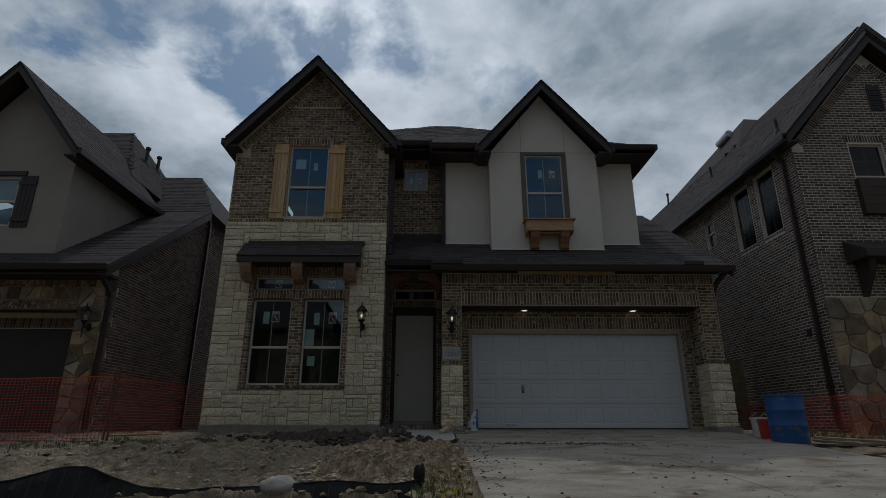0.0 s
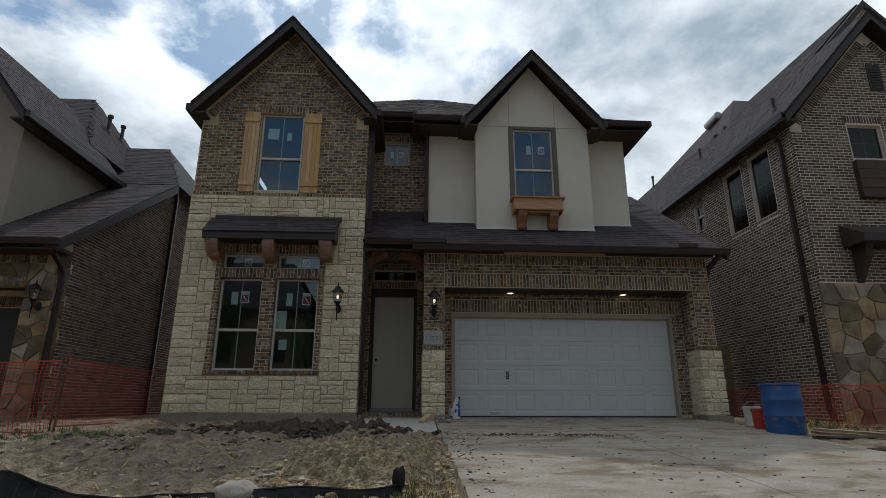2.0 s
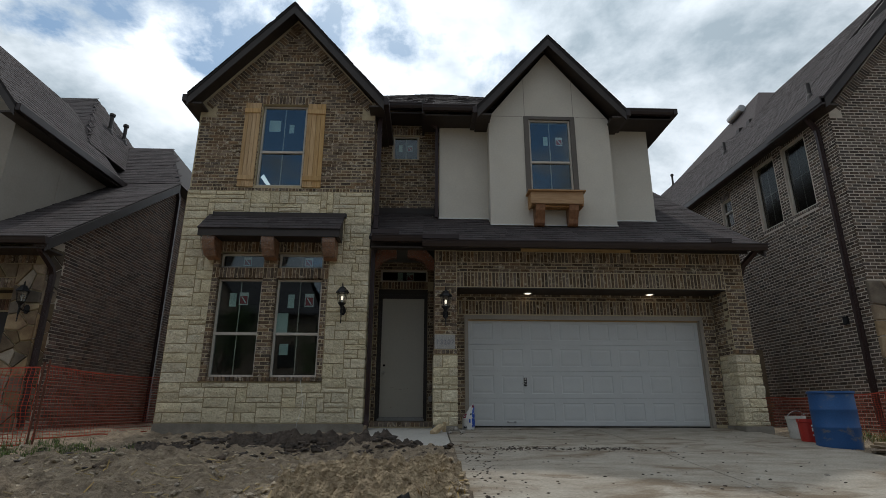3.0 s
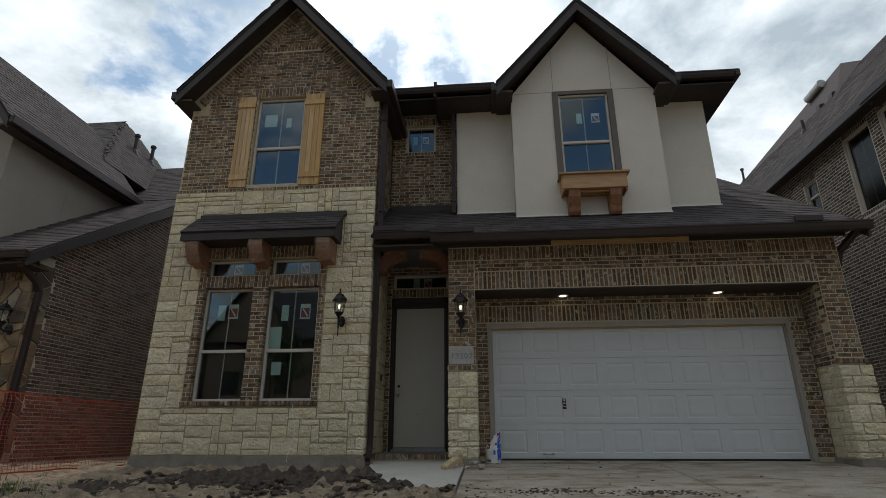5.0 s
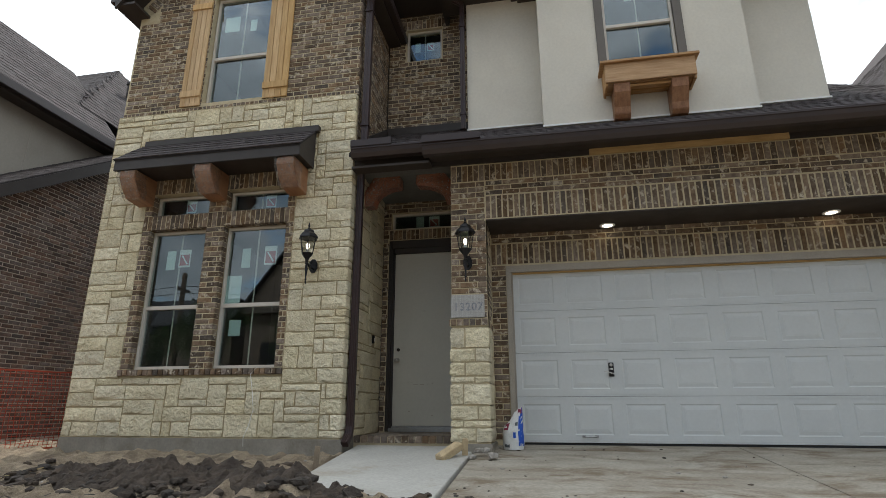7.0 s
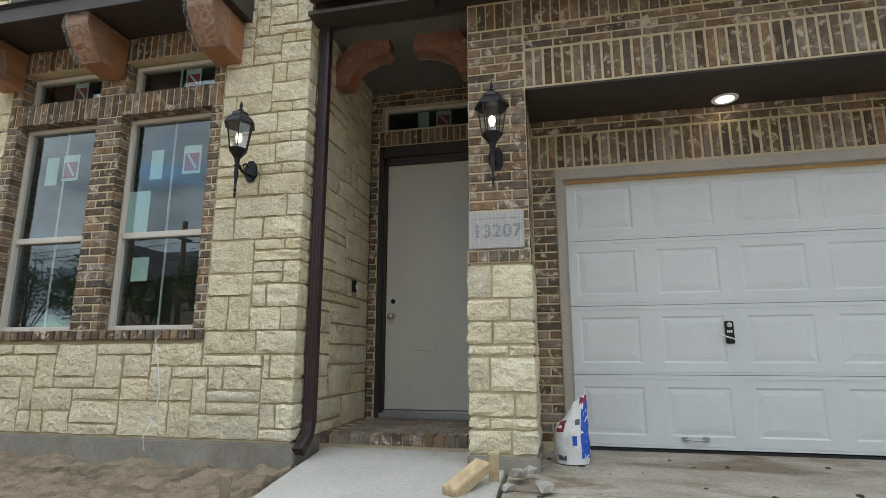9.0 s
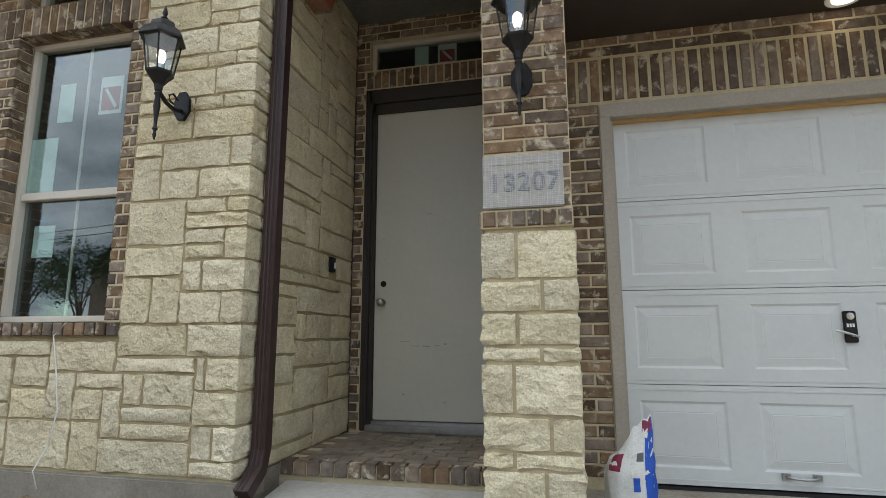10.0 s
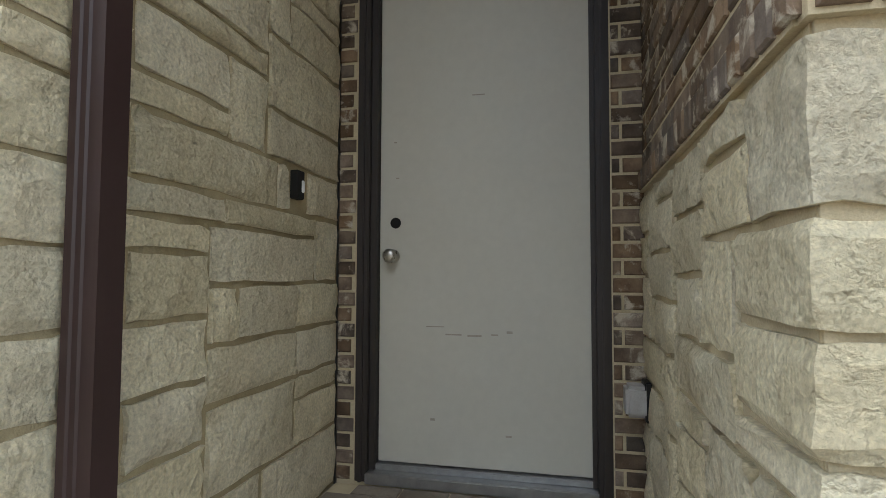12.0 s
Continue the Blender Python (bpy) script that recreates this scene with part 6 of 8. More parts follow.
# ---- lanterns and other things fixed to the house ----
def lantern_at(m, label, scale=1.0, lit=True):
    """A hexagonal coach lantern: wall plate, scrolled arm, cup, glazed cage, hood with finial; local wall plane y = 0, out is -y."""
    t = thing("wall_lantern", (0, 0, 0), label, "wall lantern", "coach lanterns")
    c = (0, -0.20, 0)

    def six(profile, name, mat, turn=0.0):
        return MB().turned(profile, c, 6).obj(name, mat, t, bevel=0.002)

    plate = [(0.056 * math.sin(a) * 1.0, -0.002, 0.092 * math.cos(a) - 0.07) for a in [math.pi / 8 + k * math.pi / 4 for k in range(8)]]
    MB().prism(plate, (0, -0.02, 0)).obj("wall_plate", "black", t, bevel=0.004)
    MB().tube([(0, -0.02, -0.10), (0, -0.08, -0.115), (0, -0.14, -0.10), (0, -0.185, -0.07), (0, -0.20, -0.03)], 0.012, 8).obj("arm", "black", t, smooth=True)
    MB().tube([(0, -0.05, -0.05), (0, -0.09, -0.03), (0, -0.12, -0.05), (0, -0.11, -0.08), (0, -0.08, -0.085)], 0.006, 6).obj("scroll", "black", t, smooth=True)
    six([(0.012, -0.075), (0.02, -0.06), (0.025, -0.03), (0.05, 0.005), (0.072, 0.03), (0.075, 0.042)], "cup", "black")
    MB().turned([(0.004, -0.335), (0.010, -0.31), (0.006, -0.29), (0.015, -0.275), (0.008, -0.262), (0.010, -0.22), (0.018, -0.15), (0.013, -0.095), (0.020, -0.08), (0.010, -0.06)], c, 10).obj("tail", "black", t, smooth=True)
    for k in range(6):
        a = k * math.pi / 3
        p, q = (c[0] + 0.068 * math.cos(a), c[1] + 0.068 * math.sin(a), 0.04), (c[0] + 0.098 * math.cos(a), c[1] + 0.098 * math.sin(a), 0.225)
        MB().tube([p, q], 0.0045, 6).obj("cage_bar", "black", t)
        b = a + math.pi / 3
        r, s = (c[0] + 0.066 * math.cos(b), c[1] + 0.066 * math.sin(b), 0.04), (c[0] + 0.096 * math.cos(b), c[1] + 0.096 * math.sin(b), 0.225)
        p2, q2 = (c[0] + 0.066 * math.cos(a), c[1] + 0.066 * math.sin(a), 0.04), (c[0] + 0.096 * math.cos(a), c[1] + 0.096 * math.sin(a), 0.225)
        g = MB().prism([p2, r, s, q2], (0.001 * math.cos(a + math.pi / 6), 0.001 * math.sin(a + math.pi / 6), 0)).obj("pane", "clear", t, "clear lantern glass")
        g.visible_shadow = False
    six([(0.098, 0.222), (0.122, 0.225), (0.120, 0.24), (0.098, 0.275), (0.070, 0.300), (0.062, 0.325), (0.030, 0.345), (0.012, 0.350)], "hood", "black")
    MB().turned([(0.010, 0.345), (0.020, 0.357), (0.008, 0.37), (0.014, 0.385), (0.010, 0.405), (0.002, 0.43)], c, 10).obj("finial", "black", t, smooth=True)
    MB().turned([(0.014, 0.04), (0.014, 0.09)], c, 12).obj("socket", "steel", t)
    MB().turned([(0.011, 0.088), (0.019, 0.112), (0.024, 0.135), (0.021, 0.155), (0.012, 0.167), (0.003, 0.170)], c, 14).obj("bulb", "bulb" if lit else "bucket_white", t, "lit globe bulb" if lit else "", smooth=True)
    t.matrix_basis = m
    return t


lan = lantern_at(Matrix.Translation((-1.52, 11.40, 2.15)), "black cast coach lantern with a lit bulb on the stone wall")
tagged(copy_thing(lan, Matrix.Translation((0.385, 11.41, 2.10))), "black cast coach lantern with a lit bulb on the brick pier")
lantern_at(Matrix.Translation((-7.40, 11.60, 2.16)), "unlit black coach lantern on the neighbouring fieldstone", lit=False)

for x in (2.04, 4.50):
    cl = thing("downlight", (x, 11.88, 2.545), "round recessed downlight, lit, in the garage soffit", "downlight", "garage downlights")
    MB().turned([(0.062, -0.004), (0.085, -0.008), (0.092, -0.003), (0.092, 0.001)], (x, 11.88, 2.5445), 24).obj("trim_ring", "sticker", cl, "white trim ring", smooth=True)
    MB().turned([(0.001, -0.010), (0.05, -0.0095), (0.062, -0.006)], (x, 11.88, 2.5445), 24).obj("lens", "can", cl, "glowing lens", smooth=True)

# shutters and planter box of cedar
plank_shutter(house, G, -3.78, -3.46, 4.57, 6.46, 0.004, "cedar", 4, "golden cedar board shutter beside the upper window", "cedar shutters")
plank_shutter(house, G, -2.49, -2.12, 4.57, 6.46, 0.004, "cedar", 4, "golden cedar board shutter beside the upper window", "cedar shutters")
pbx = thing("window_box", (2.7, 12.0, 4.36), "natural cedar window box on two stained brackets", "window box")
MB().box(2.11, 3.31, 11.65, 12.0, 4.665, 4.70).obj("cap", "cedar_box", pbx, bevel=0.004)
MB().box(2.16, 3.26, 11.69, 11.72, 4.40, 4.665).obj("front_board", "cedar_box", pbx, "knotty cedar board", bevel=0.004)
for a in (2.16, 3.23):
    MB().box(a, a + 0.03, 11.72, 12.015, 4.36, 4.665).obj("side_board", "cedar_box", pbx, bevel=0.004)
MB().box(2.19, 3.23, 11.74, 12.015, 4.40, 4.42).obj("bottom", "cedar_box", pbx)
for y in (11.76, 11.88):
    MB().box(2.46, 2.96, y, y + 0.08, 4.35, 4.385).obj("slat", "cedar_box", pbx, bevel=0.003)
for a in (2.26, 2.96):
    MB().prism([(a, 12.018, 3.985), (a, 11.90, 3.985), (a, 11.86, 4.03), (a, 11.84, 4.12), (a, 11.74, 4.28), (a, 11.72, 4.40), (a, 12.018, 4.40)], (0.20, 0, 0)).obj("bracket", "stained", pbx, "red-brown stained bracket", bevel=0.006)


def porch_bracket(s, cx):
    """A curved knee brace wrapped in film at one side of the porch opening."""
    b = thing("porch_bracket", (cx, 11.98, 3.0), "curved red-stained timber brace wrapped in clear film", "bracket", "porch braces")
    e = 0.50 if s > 0 else 0.54
    inner = [(0.14 + (e - 0.16) * (1 - math.cos(a)), 3.02 + 0.25 * math.sin(a)) for a in [math.pi / 2 * k / 8 for k in range(9)]]
    pts = [(0.0, 3.02)] + inner + [(e, 3.29), (e - 0.01, 3.53), (e - 0.27, 3.57), (0.0, 3.22)]
    MB().prism([(cx + s * x, 11.90, z) for x, z in pts], (0, 0.16, 0)).obj("brace", "red_stain", b, bevel=0.006)
    f = 0.008
    MB().prism([(cx + s * ((x - 0.3) * 1.02 + 0.3), 11.90 - f, 3.27 + (z - 3.27) * 1.03) for x, z in pts], (0, 0.16 + 2 * f, 0)).obj("wrap", "film", b, "clear stretch film")


porch_bracket(1, -1.085)
porch_bracket(-1, 0.175)

# number plaque on the pier
plaque = thing("house_number_plaque", (0.39, 11.41, 1.52), "grey cast stone plaque with the worn number 13207 under film", "sign")
MB().box(0.186, 0.566, 11.400, 11.43, 1.392, 1.655).obj("plate", "plaque", plaque, bevel=0.006)
fc = bpy.data.curves.new("number", "FONT")
fc.body, fc.size, fc.extrude, fc.align_x, fc.align_y = "13207", 0.124, 0.0025, "CENTER", "CENTER"
fc.space_character, fc.offset = 1.10, 0.0025
tmp = new("number", fc)
num_mesh = bpy.data.meshes.new_from_object(tmp.evaluated_get(bpy.context.evaluated_depsgraph_get()))
bpy.data.objects.remove(tmp)
num_mesh.materials.clear()
num_mesh.materials.append(M["numeral"])
num = new("number", num_mesh)
num.matrix_basis = Matrix.Translation((0.382, 11.398, 1.512)) @ pose(0, 0, 0, 90, 0, 0)
under(num, plaque)

for k, (a, w) in enumerate(((0.235, 0.05), (0.30, 0.07), (0.385, 0.045), (0.445, 0.07))):
    MB().box(a, a + w, 11.3975, 11.401, 1.603, 1.619).obj("line_mark", "plaque", plaque)
gz = MB()
rg = random.Random(9)
for k in range(40):
    x, sl = 0.190 + 0.372 * k / 39 + rg.uniform(-0.006, 0.006), rg.uniform(-0.012, 0.012)
    gz.add([(x - 0.0004, 11.3935, 1.396), (x + 0.0004, 11.3935, 1.396), (x + 0.0004 + sl, 11.3935, 1.652), (x - 0.0004 + sl, 11.3935, 1.652)], [(0, 1, 2, 3)])
for k in range(26):
    z, sl = 1.398 + 0.250 * k / 25 + rg.uniform(-0.003, 0.003), rg.uniform(-0.002, 0.002)
    gz.add([(0.188, 11.3930, z - 0.0004), (0.564, 11.3930, z - 0.0004 + sl), (0.564, 11.3930, z + 0.0004 + sl), (0.188, 11.3930, z + 0.0004)], [(0, 1, 2, 3)])
gme = bpy.data.meshes.new("gauze")
gme.from_pydata(gz.v, [], gz.f)
gme.materials.append(M["gauze"])
under(tagged(new("gauze", gme), "loose white gauze stretched over the plaque"), plaque)

# lock, handle, bell box, socket cover, scuffs
lock = thing("lock_handle", (1.96, 12.07, 0.84), "black lock plate with a bent steel handle on the garage door", "lock")
MB().box(1.93, 1.99, 12.062, 12.076, 0.76, 0.92).obj("plate", "black", lock, bevel=0.004)
ring = new("cylinder", MB().turned([(0.001, 0), (0.018, 0), (0.018, 0.008), (0.001, 0.010)], n=16).mesh("cylinder", "steel"))
ring.matrix_basis = Matrix.Translation((1.96, 12.062, 0.893)) @ pose(0, 0, 0, 90, 0, 0)
under(ring, lock)
MB().tube([(1.985, 12.045, 0.79), (1.955, 12.038, 0.80), (1.905, 12.03, 0.815), (1.88, 12.035, 0.82)], 0.006, 8).obj("lever", "steel", lock, smooth=True)
MB().tube([(1.96, 12.065, 0.795), (1.96, 12.04, 0.795)], 0.006, 8).obj("spindle", "steel", lock)
for k in range(3):
    MB().box(1.942 + k * 0.013, 1.951 + k * 0.013, 12.0605, 12.0625, 0.838, 0.856).obj("mark", "sticker", lock)
pull = thing("pull_handle", (1.67, 12.07, 0.09), "galvanised pull handle at the foot of the garage door", "handle")
for x in (1.60, 1.74):
    MB().box(x - 0.02, x + 0.02, 12.064, 12.074, 0.085, 0.115).obj("foot", "galv", pull, bevel=0.002)
MB().tube([(1.60, 12.062, 0.10), (1.62, 12.035, 0.098), (1.67, 12.028, 0.096), (1.72, 12.035, 0.098), (1.74, 12.062, 0.10)], 0.007, 8).obj("grip", "galv", pull, smooth=True)
bell = thing("bell_box", (-1.09, 12.48, 1.30), "small open black doorbell box in the stone", "doorbell box")
MB().box(-1.10, -1.062, 12.455, 12.51, 1.255, 1.36).obj("cavity", "dark", bell, bevel=0.003)
MB().box(-1.085, -1.056, 12.487, 12.503, 1.28, 1.325).obj("button", "sticker", bell, "white push plate", bevel=0.003)
sock = thing("outlet_cover", (0.15, 12.76, 0.53), "grey plastic weatherproof outlet cover beside the door", "outlet cover")
MB().box(0.09, 0.172, 12.70, 12.80, 0.475, 0.585).obj("cover", "plaque", sock, bevel=0.012)
MB().box(0.155, 0.178, 12.70, 12.80, 0.46, 0.60).obj("gasket", "black", sock, bevel=0.004)
rdb = thing("vent_cover", (8.36, 11.8, 2.04), "small dark vent cover on the brick side wall", "vent cover")
MB().box(8.345, 8.37, 11.72, 11.86, 1.96, 2.12).obj("cover", "black", rdb, bevel=0.006)
for a, b, z, w in ((-0.70, -0.62, 0.755, 0.004), (-0.615, -0.545, 0.722, 0.006), (-0.52, -0.46, 0.718, 0.008), (-0.42, -0.39, 0.725, 0.006), (-0.355, -0.33, 0.735, 0.010), (-0.50, -0.445, 1.75, 0.005), (-0.68, -0.66, 0.36, 0.010), (-0.36, -0.335, 0.31, 0.008), (-0.85, -0.838, 1.56, 0.006), (-0.84, -0.825, 1.40, 0.006)):
    mb = MB()
    E.box(mb, a, b, z, z + w, -0.0603, -0.0595)
    mb.obj("scuff_mark", "jamb", front_door)
wire = MB().tube([(-2.13, 11.37, 0.88), (-2.20, 11.36, 0.80), (-2.16, 11.365, 0.60), (-2.13, 11.37, 0.40), (-2.17, 11.37, 0.22), (-2.20, 11.33, 0.10), (-2.22, 11.38, 0.0)], 0.0035, 6).obj("cable", "sticker", smooth=True)
tagged(wire, "thin white cable hanging from the window sill", "cable")


# ---- things on the ground ----
def spun_noise(x, y, z, s):
    return noise.noise((x * s, y * s, z * s))


drum = thing("drum", (6.1, 9.6, -0.20), "blue plastic drum with a patch of dried mud", "drum")
prof = [(0.27, -0.06), (0.285, -0.04), (0.29, 0.05), (0.292, 0.27), (0.297, 0.28), (0.297, 0.30), (0.292, 0.31), (0.292, 0.52), (0.297, 0.53), (0.297, 0.55), (0.292, 0.56), (0.288, 0.76), (0.298, 0.77), (0.300, 0.80), (0.285, 0.802), (0.282, 0.70), (0.28, 0.10)]
MB().turned(prof, (6.1, 9.6, -0.20), 32).obj("shell", "blue", drum, smooth=True)
MB().turned([(0.296, 0.768), (0.306, 0.772), (0.306, 0.798), (0.296, 0.803)], (6.1, 9.6, -0.20), 32).obj("rim", "blue", drum, smooth=True)


def bucket(x, y, z, mat, label, h=0.36, r=0.145):
    b = thing("bucket", (x, y, z), label, "bucket", "buckets")
    MB().turned([(r * 0.86, 0), (r, h), (r * 1.06, h), (r * 1.06, h - 0.05), (r * 1.0, h - 0.055), (r * 0.97, h - 0.01), (r * 0.84, 0.02)], (x, y, z), 24).obj("shell", mat, b, smooth=True)
    MB().tube([(x + r * 1.07 * math.cos(a), y - 0.02 - 0.03 * math.sin(a), z + h - 0.03 + 0.11 * math.sin(a)) for a in [math.pi * k / 10 for k in range(11)]], 0.004, 6).obj("bail", "galv", b, smooth=True)
    return b


rb = bucket(6.06, 10.15, -0.16, "red", "red plastic bucket with pale lettering bars")
for k, (w, h) in enumerate(((0.05, 0.025), (0.05, 0.05), (0.05, 0.025))):
    MB().box(6.01, 6.01 + w, 9.995, 10.01, -0.03 + (2 - k) * 0.07 - 0.02, -0.03 + (2 - k) * 0.07 + h - 0.02).obj("print", "sticker", rb)
bucket(6.28, 10.75, -0.12, "bucket_white", "grimy white plastic bucket")

# torn mortar bag
bag = thing("cement_bag", (0.82, 11.70, -0.02), "half-used torn white and blue paper cement bag", "bag")


def bag_shell(a0, a1, grow, name, mat, v0=0.0, v1=1.0):
    n, rows = max(3, int((a1 - a0) / 0.16)), 14
    verts, faces = [], []
    for j in range(rows + 1):
        t = v0 + (v1 - v0) * j / rows
        z = 0.40 * t
        wide = 0.105 + 0.012 * math.sin(t * 5) if t < 0.55 else 0.105 - 0.035 * (t - 0.55) / 0.45
        deep = 0.085 if t < 0.5 else 0.085 - 0.07 * (t - 0.5) / 0.5
        for i in range(n + 1):
            a = a0 + (a1 - a0) * i / n
            k = 1 + grow + 0.10 * noise.noise((math.cos(a) * 2.2, math.sin(a) * 2.2, t * 4)) + 0.07 * noise.noise((a * 3, t * 11, 2))
            lean = 0.075 * max(0, t - 0.5)
            top = max(0.0, t - 0.62) / 0.38 * (0.085 * math.cos(a + 0.35) - 0.035 + 0.03 * noise.noise((a * 1.9, 7, 1)))
            verts.append((0.82 + wide * k * math.cos(a) + lean, 11.70 + deep * k * math.sin(a), -0.02 + z + top))
    for j in range(rows):
        for i in range(n):
            q = j * (n + 1) + i
            faces.append((q, q + 1, q + n + 2, q + n + 1))
    return MB().add(verts, faces).obj(name, mat, bag, smooth=True)


bag_shell(0, 2 * math.pi, 0.0, "sack", "bag_white")
bag_shell(-1.05, -0.15, 0.02, "blue_panel", "bag_blue", 0.10, 0.98)
bag_shell(-2.75, -2.05, 0.02, "red_panel", "bag_red", 0.50, 0.72)
bag_shell(-1.45, -1.12, 0.025, "print_bar", "ink", 0.62, 0.70)
bag_shell(-2.5, -1.9, 0.025, "print_bar", "ink", 0.06, 0.14)
bag_shell(-1.55, -1.30, 0.025, "print_bar", "bag_blue", 0.30, 0.45)
bag_shell(-1.2, -0.5, 0.03, "torn_flap", "bag_red", 0.88, 0.99)

# wood offcuts by the pier
blk = thing("timber_block", (0.27, 11.15, -0.03), "mud-stained timber offcut propped against the pier", "timber offcut", "offcuts by the pier")
w1 = new("block", MB().box(-0.05, 0.05, -0.16, 0.16, -0.035, 0.035).mesh("block", "pale_lumber", 0.006))
w1.matrix_basis = pose(0.23, 10.98, 0.0, 20, 8, -28)
under(w1, blk)
blk2 = thing("timber_stake", (0.37, 11.30, -0.03), "short upright timber stake beside the pier", "timber offcut", "offcuts by the pier")
w2 = new("stake", MB().box(-0.03, 0.03, -0.02, 0.02, -0.12, 0.14).mesh("stake", "pale_lumber", 0.005))
w2.matrix_basis = pose(0.36, 11.16, -0.02, 8, 0, 10)
under(w2, blk2)
sk = thing("timber_stake", (-0.95, 10.3, -0.1), "short timber stake at the edge of the walk", "timber offcut")
w3 = new("stake", MB().box(-0.025, 0.025, -0.012, 0.012, -0.15, 0.10).mesh("stake", "lumber", 0.003))
w3.matrix_basis = pose(-0.93, 10.45, -0.02, 4, 3, 20)
under(w3, sk)


def lump(x, y, z, r, seed, flat=0.7, sub=1, rough=0.62):
    """One irregular lump as vertices and faces."""
    bm = bmesh.new()
    bmesh.ops.create_icosphere(bm, subdivisions=sub, radius=1.0)
    out = []
    for v in bm.verts:
        k = 1 + rough * noise.noise(v.co * 1.7 + Vector((seed, seed * 0.7, 0)))
        out.append((x + r * k * v.co.x, y + r * k * v.co.y, z + r * flat * k * v.co.z))
    f = [tuple(q.index for q in p.verts) for p in bm.faces]
    bm.free()
    return out, f


for x, y, r, z in ((0.50, 11.20, 0.055, 0.0), (0.66, 11.02, 0.06, -0.03), (0.56, 11.28, 0.04, 0.0), (0.45, 11.05, 0.045, -0.05)):
    v, f = lump(x, y, z, r, x * 9)
    tagged(MB().add(v, f).obj("concrete_chunk", "rock"), "broken chunk of pale concrete by the pier", "rubble", "rubble by the pier")
v, f = lump(-1.52, 5.80, -0.475, 0.19, 9.2, 0.56, 3, 0.28)
tagged(MB().add(v, f).obj("boulder", "rock", smooth=True), "large pale rounded rock half buried in dirt", "rock")

# clods, crumbs and gravel
rnd = random.Random(5)
unit, unit_f = lump(0, 0, 0, 1.0, 3.0)
UN = [np.array(lump(0, 0, 0, 1.0, s)[0]) for s in (1.1, 2.7, 5.3, 8.9)]


def scatter(name, mat, label, spots, size, seed, zfun):
    r = random.Random(seed)
    vs, fs, n = [], [], 0
    for x, y in spots:
        s = size[0] + (size[1] - size[0]) * r.random() ** 3
        a = r.uniform(0, 6.3)
        c, d = math.cos(a), math.sin(a)
        u = r.choice(UN) * np.array([s * r.uniform(0.7, 1.4), s, s * r.uniform(0.5, 0.9)])
        p = np.stack([x + c * u[:, 0] - d * u[:, 1], y + d * u[:, 0] + c * u[:, 1], zfun(x, y) + s * 0.25 + u[:, 2]], 1)
        vs += p.tolist()
        fs += [tuple(i + n for i in q) for q in unit_f]
        n += len(p)
    me = bpy.data.meshes.new(name)
    me.from_pydata(vs, [], fs)
    me.materials.append(M[mat])
    return tagged(new(name, me), label, name.replace("_", " "), kind="stuff")


def cloud_of(n, cx, cy, sx, sy, ok=lambda x, y: True):
    out = []
    while len(out) < n:
        x, y = rnd.gauss(cx, sx), rnd.gauss(cy, sy)
        if ok(x, y):
            out.append((x, y))
    return out


in_yard = lambda x, y: x < 0.40 and 4.2 < y < 11.35 and not (-1.0 < x and y > 9.35)
scatter("soil_clods", "clod", "lumpy pale brown soil clods on the heap", cloud_of(4200, -0.45, 6.55, 0.5, 0.55, lambda x, y: in_yard(x, y) and y < 8.7) + cloud_of(1500, -2.8, 7.4, 2.2, 1.2, lambda x, y: in_yard(x, y) and y < 9.2), (0.005, 0.052), 6, yard_z)
scatter("dark_soil", "dark_clod", "dark freshly turned soil clods", cloud_of(3200, -1.75, 9.55, 0.9, 0.30, in_yard) + cloud_of(500, -0.5, 9.05, 0.45, 0.2, in_yard) + cloud_of(700, -3.2, 8.6, 1.1, 0.6, in_yard), (0.005, 0.06), 7, yard_z)
on_drive = lambda x, y: 0.5 < x < 5.95 and 4 < y < 11.9
def loose_soil(name, mat, label, x0, x1, y0, y1, mask, rise, seed, step=0.022):
    """A loose lumpy layer of soil over the yard whose ragged rim sinks into the ground."""
    nx, ny = round((x1 - x0) / step), round((y1 - y0) / step)
    verts = []
    for j in range(ny + 1):
        for i in range(nx + 1):
            x, y = x0 + (x1 - x0) * i / nx, y0 + (y1 - y0) * j / ny
            k = mask(x, y) + 0.55 * noise.noise((x * 2.3, y * 2.3, seed)) + 0.35 * noise.noise((x * 6.5, y * 6.5, seed))
            lump = abs(noise.noise((x * 7, y * 7, seed + 2))) + 0.6 * abs(noise.noise((x * 21, y * 21, seed + 5)))
            if i in (0, nx) or j in (0, ny):
                k = -1.0
            verts.append((x, y, yard_z(x, y) + rise * (min(k, 0.8) + min(1.0, max(0.0, k * 2.5)) * 1.9 * lump)))
    faces = [(j * (nx + 1) + i, j * (nx + 1) + i + 1, (j + 1) * (nx + 1) + i + 1, (j + 1) * (nx + 1) + i) for j in range(ny) for i in range(nx)]
    me = bpy.data.meshes.new(name)
    me.from_pydata(verts, [], faces)
    me.materials.append(M[mat])
    tagged(new(name, me), label, "soil", kind="stuff")


def hump(cx, cy, rx, ry, top=1.1):
    return lambda x, y: top - 1.2 * (((x - cx) / rx) ** 2 + ((y - cy) / ry) ** 2)


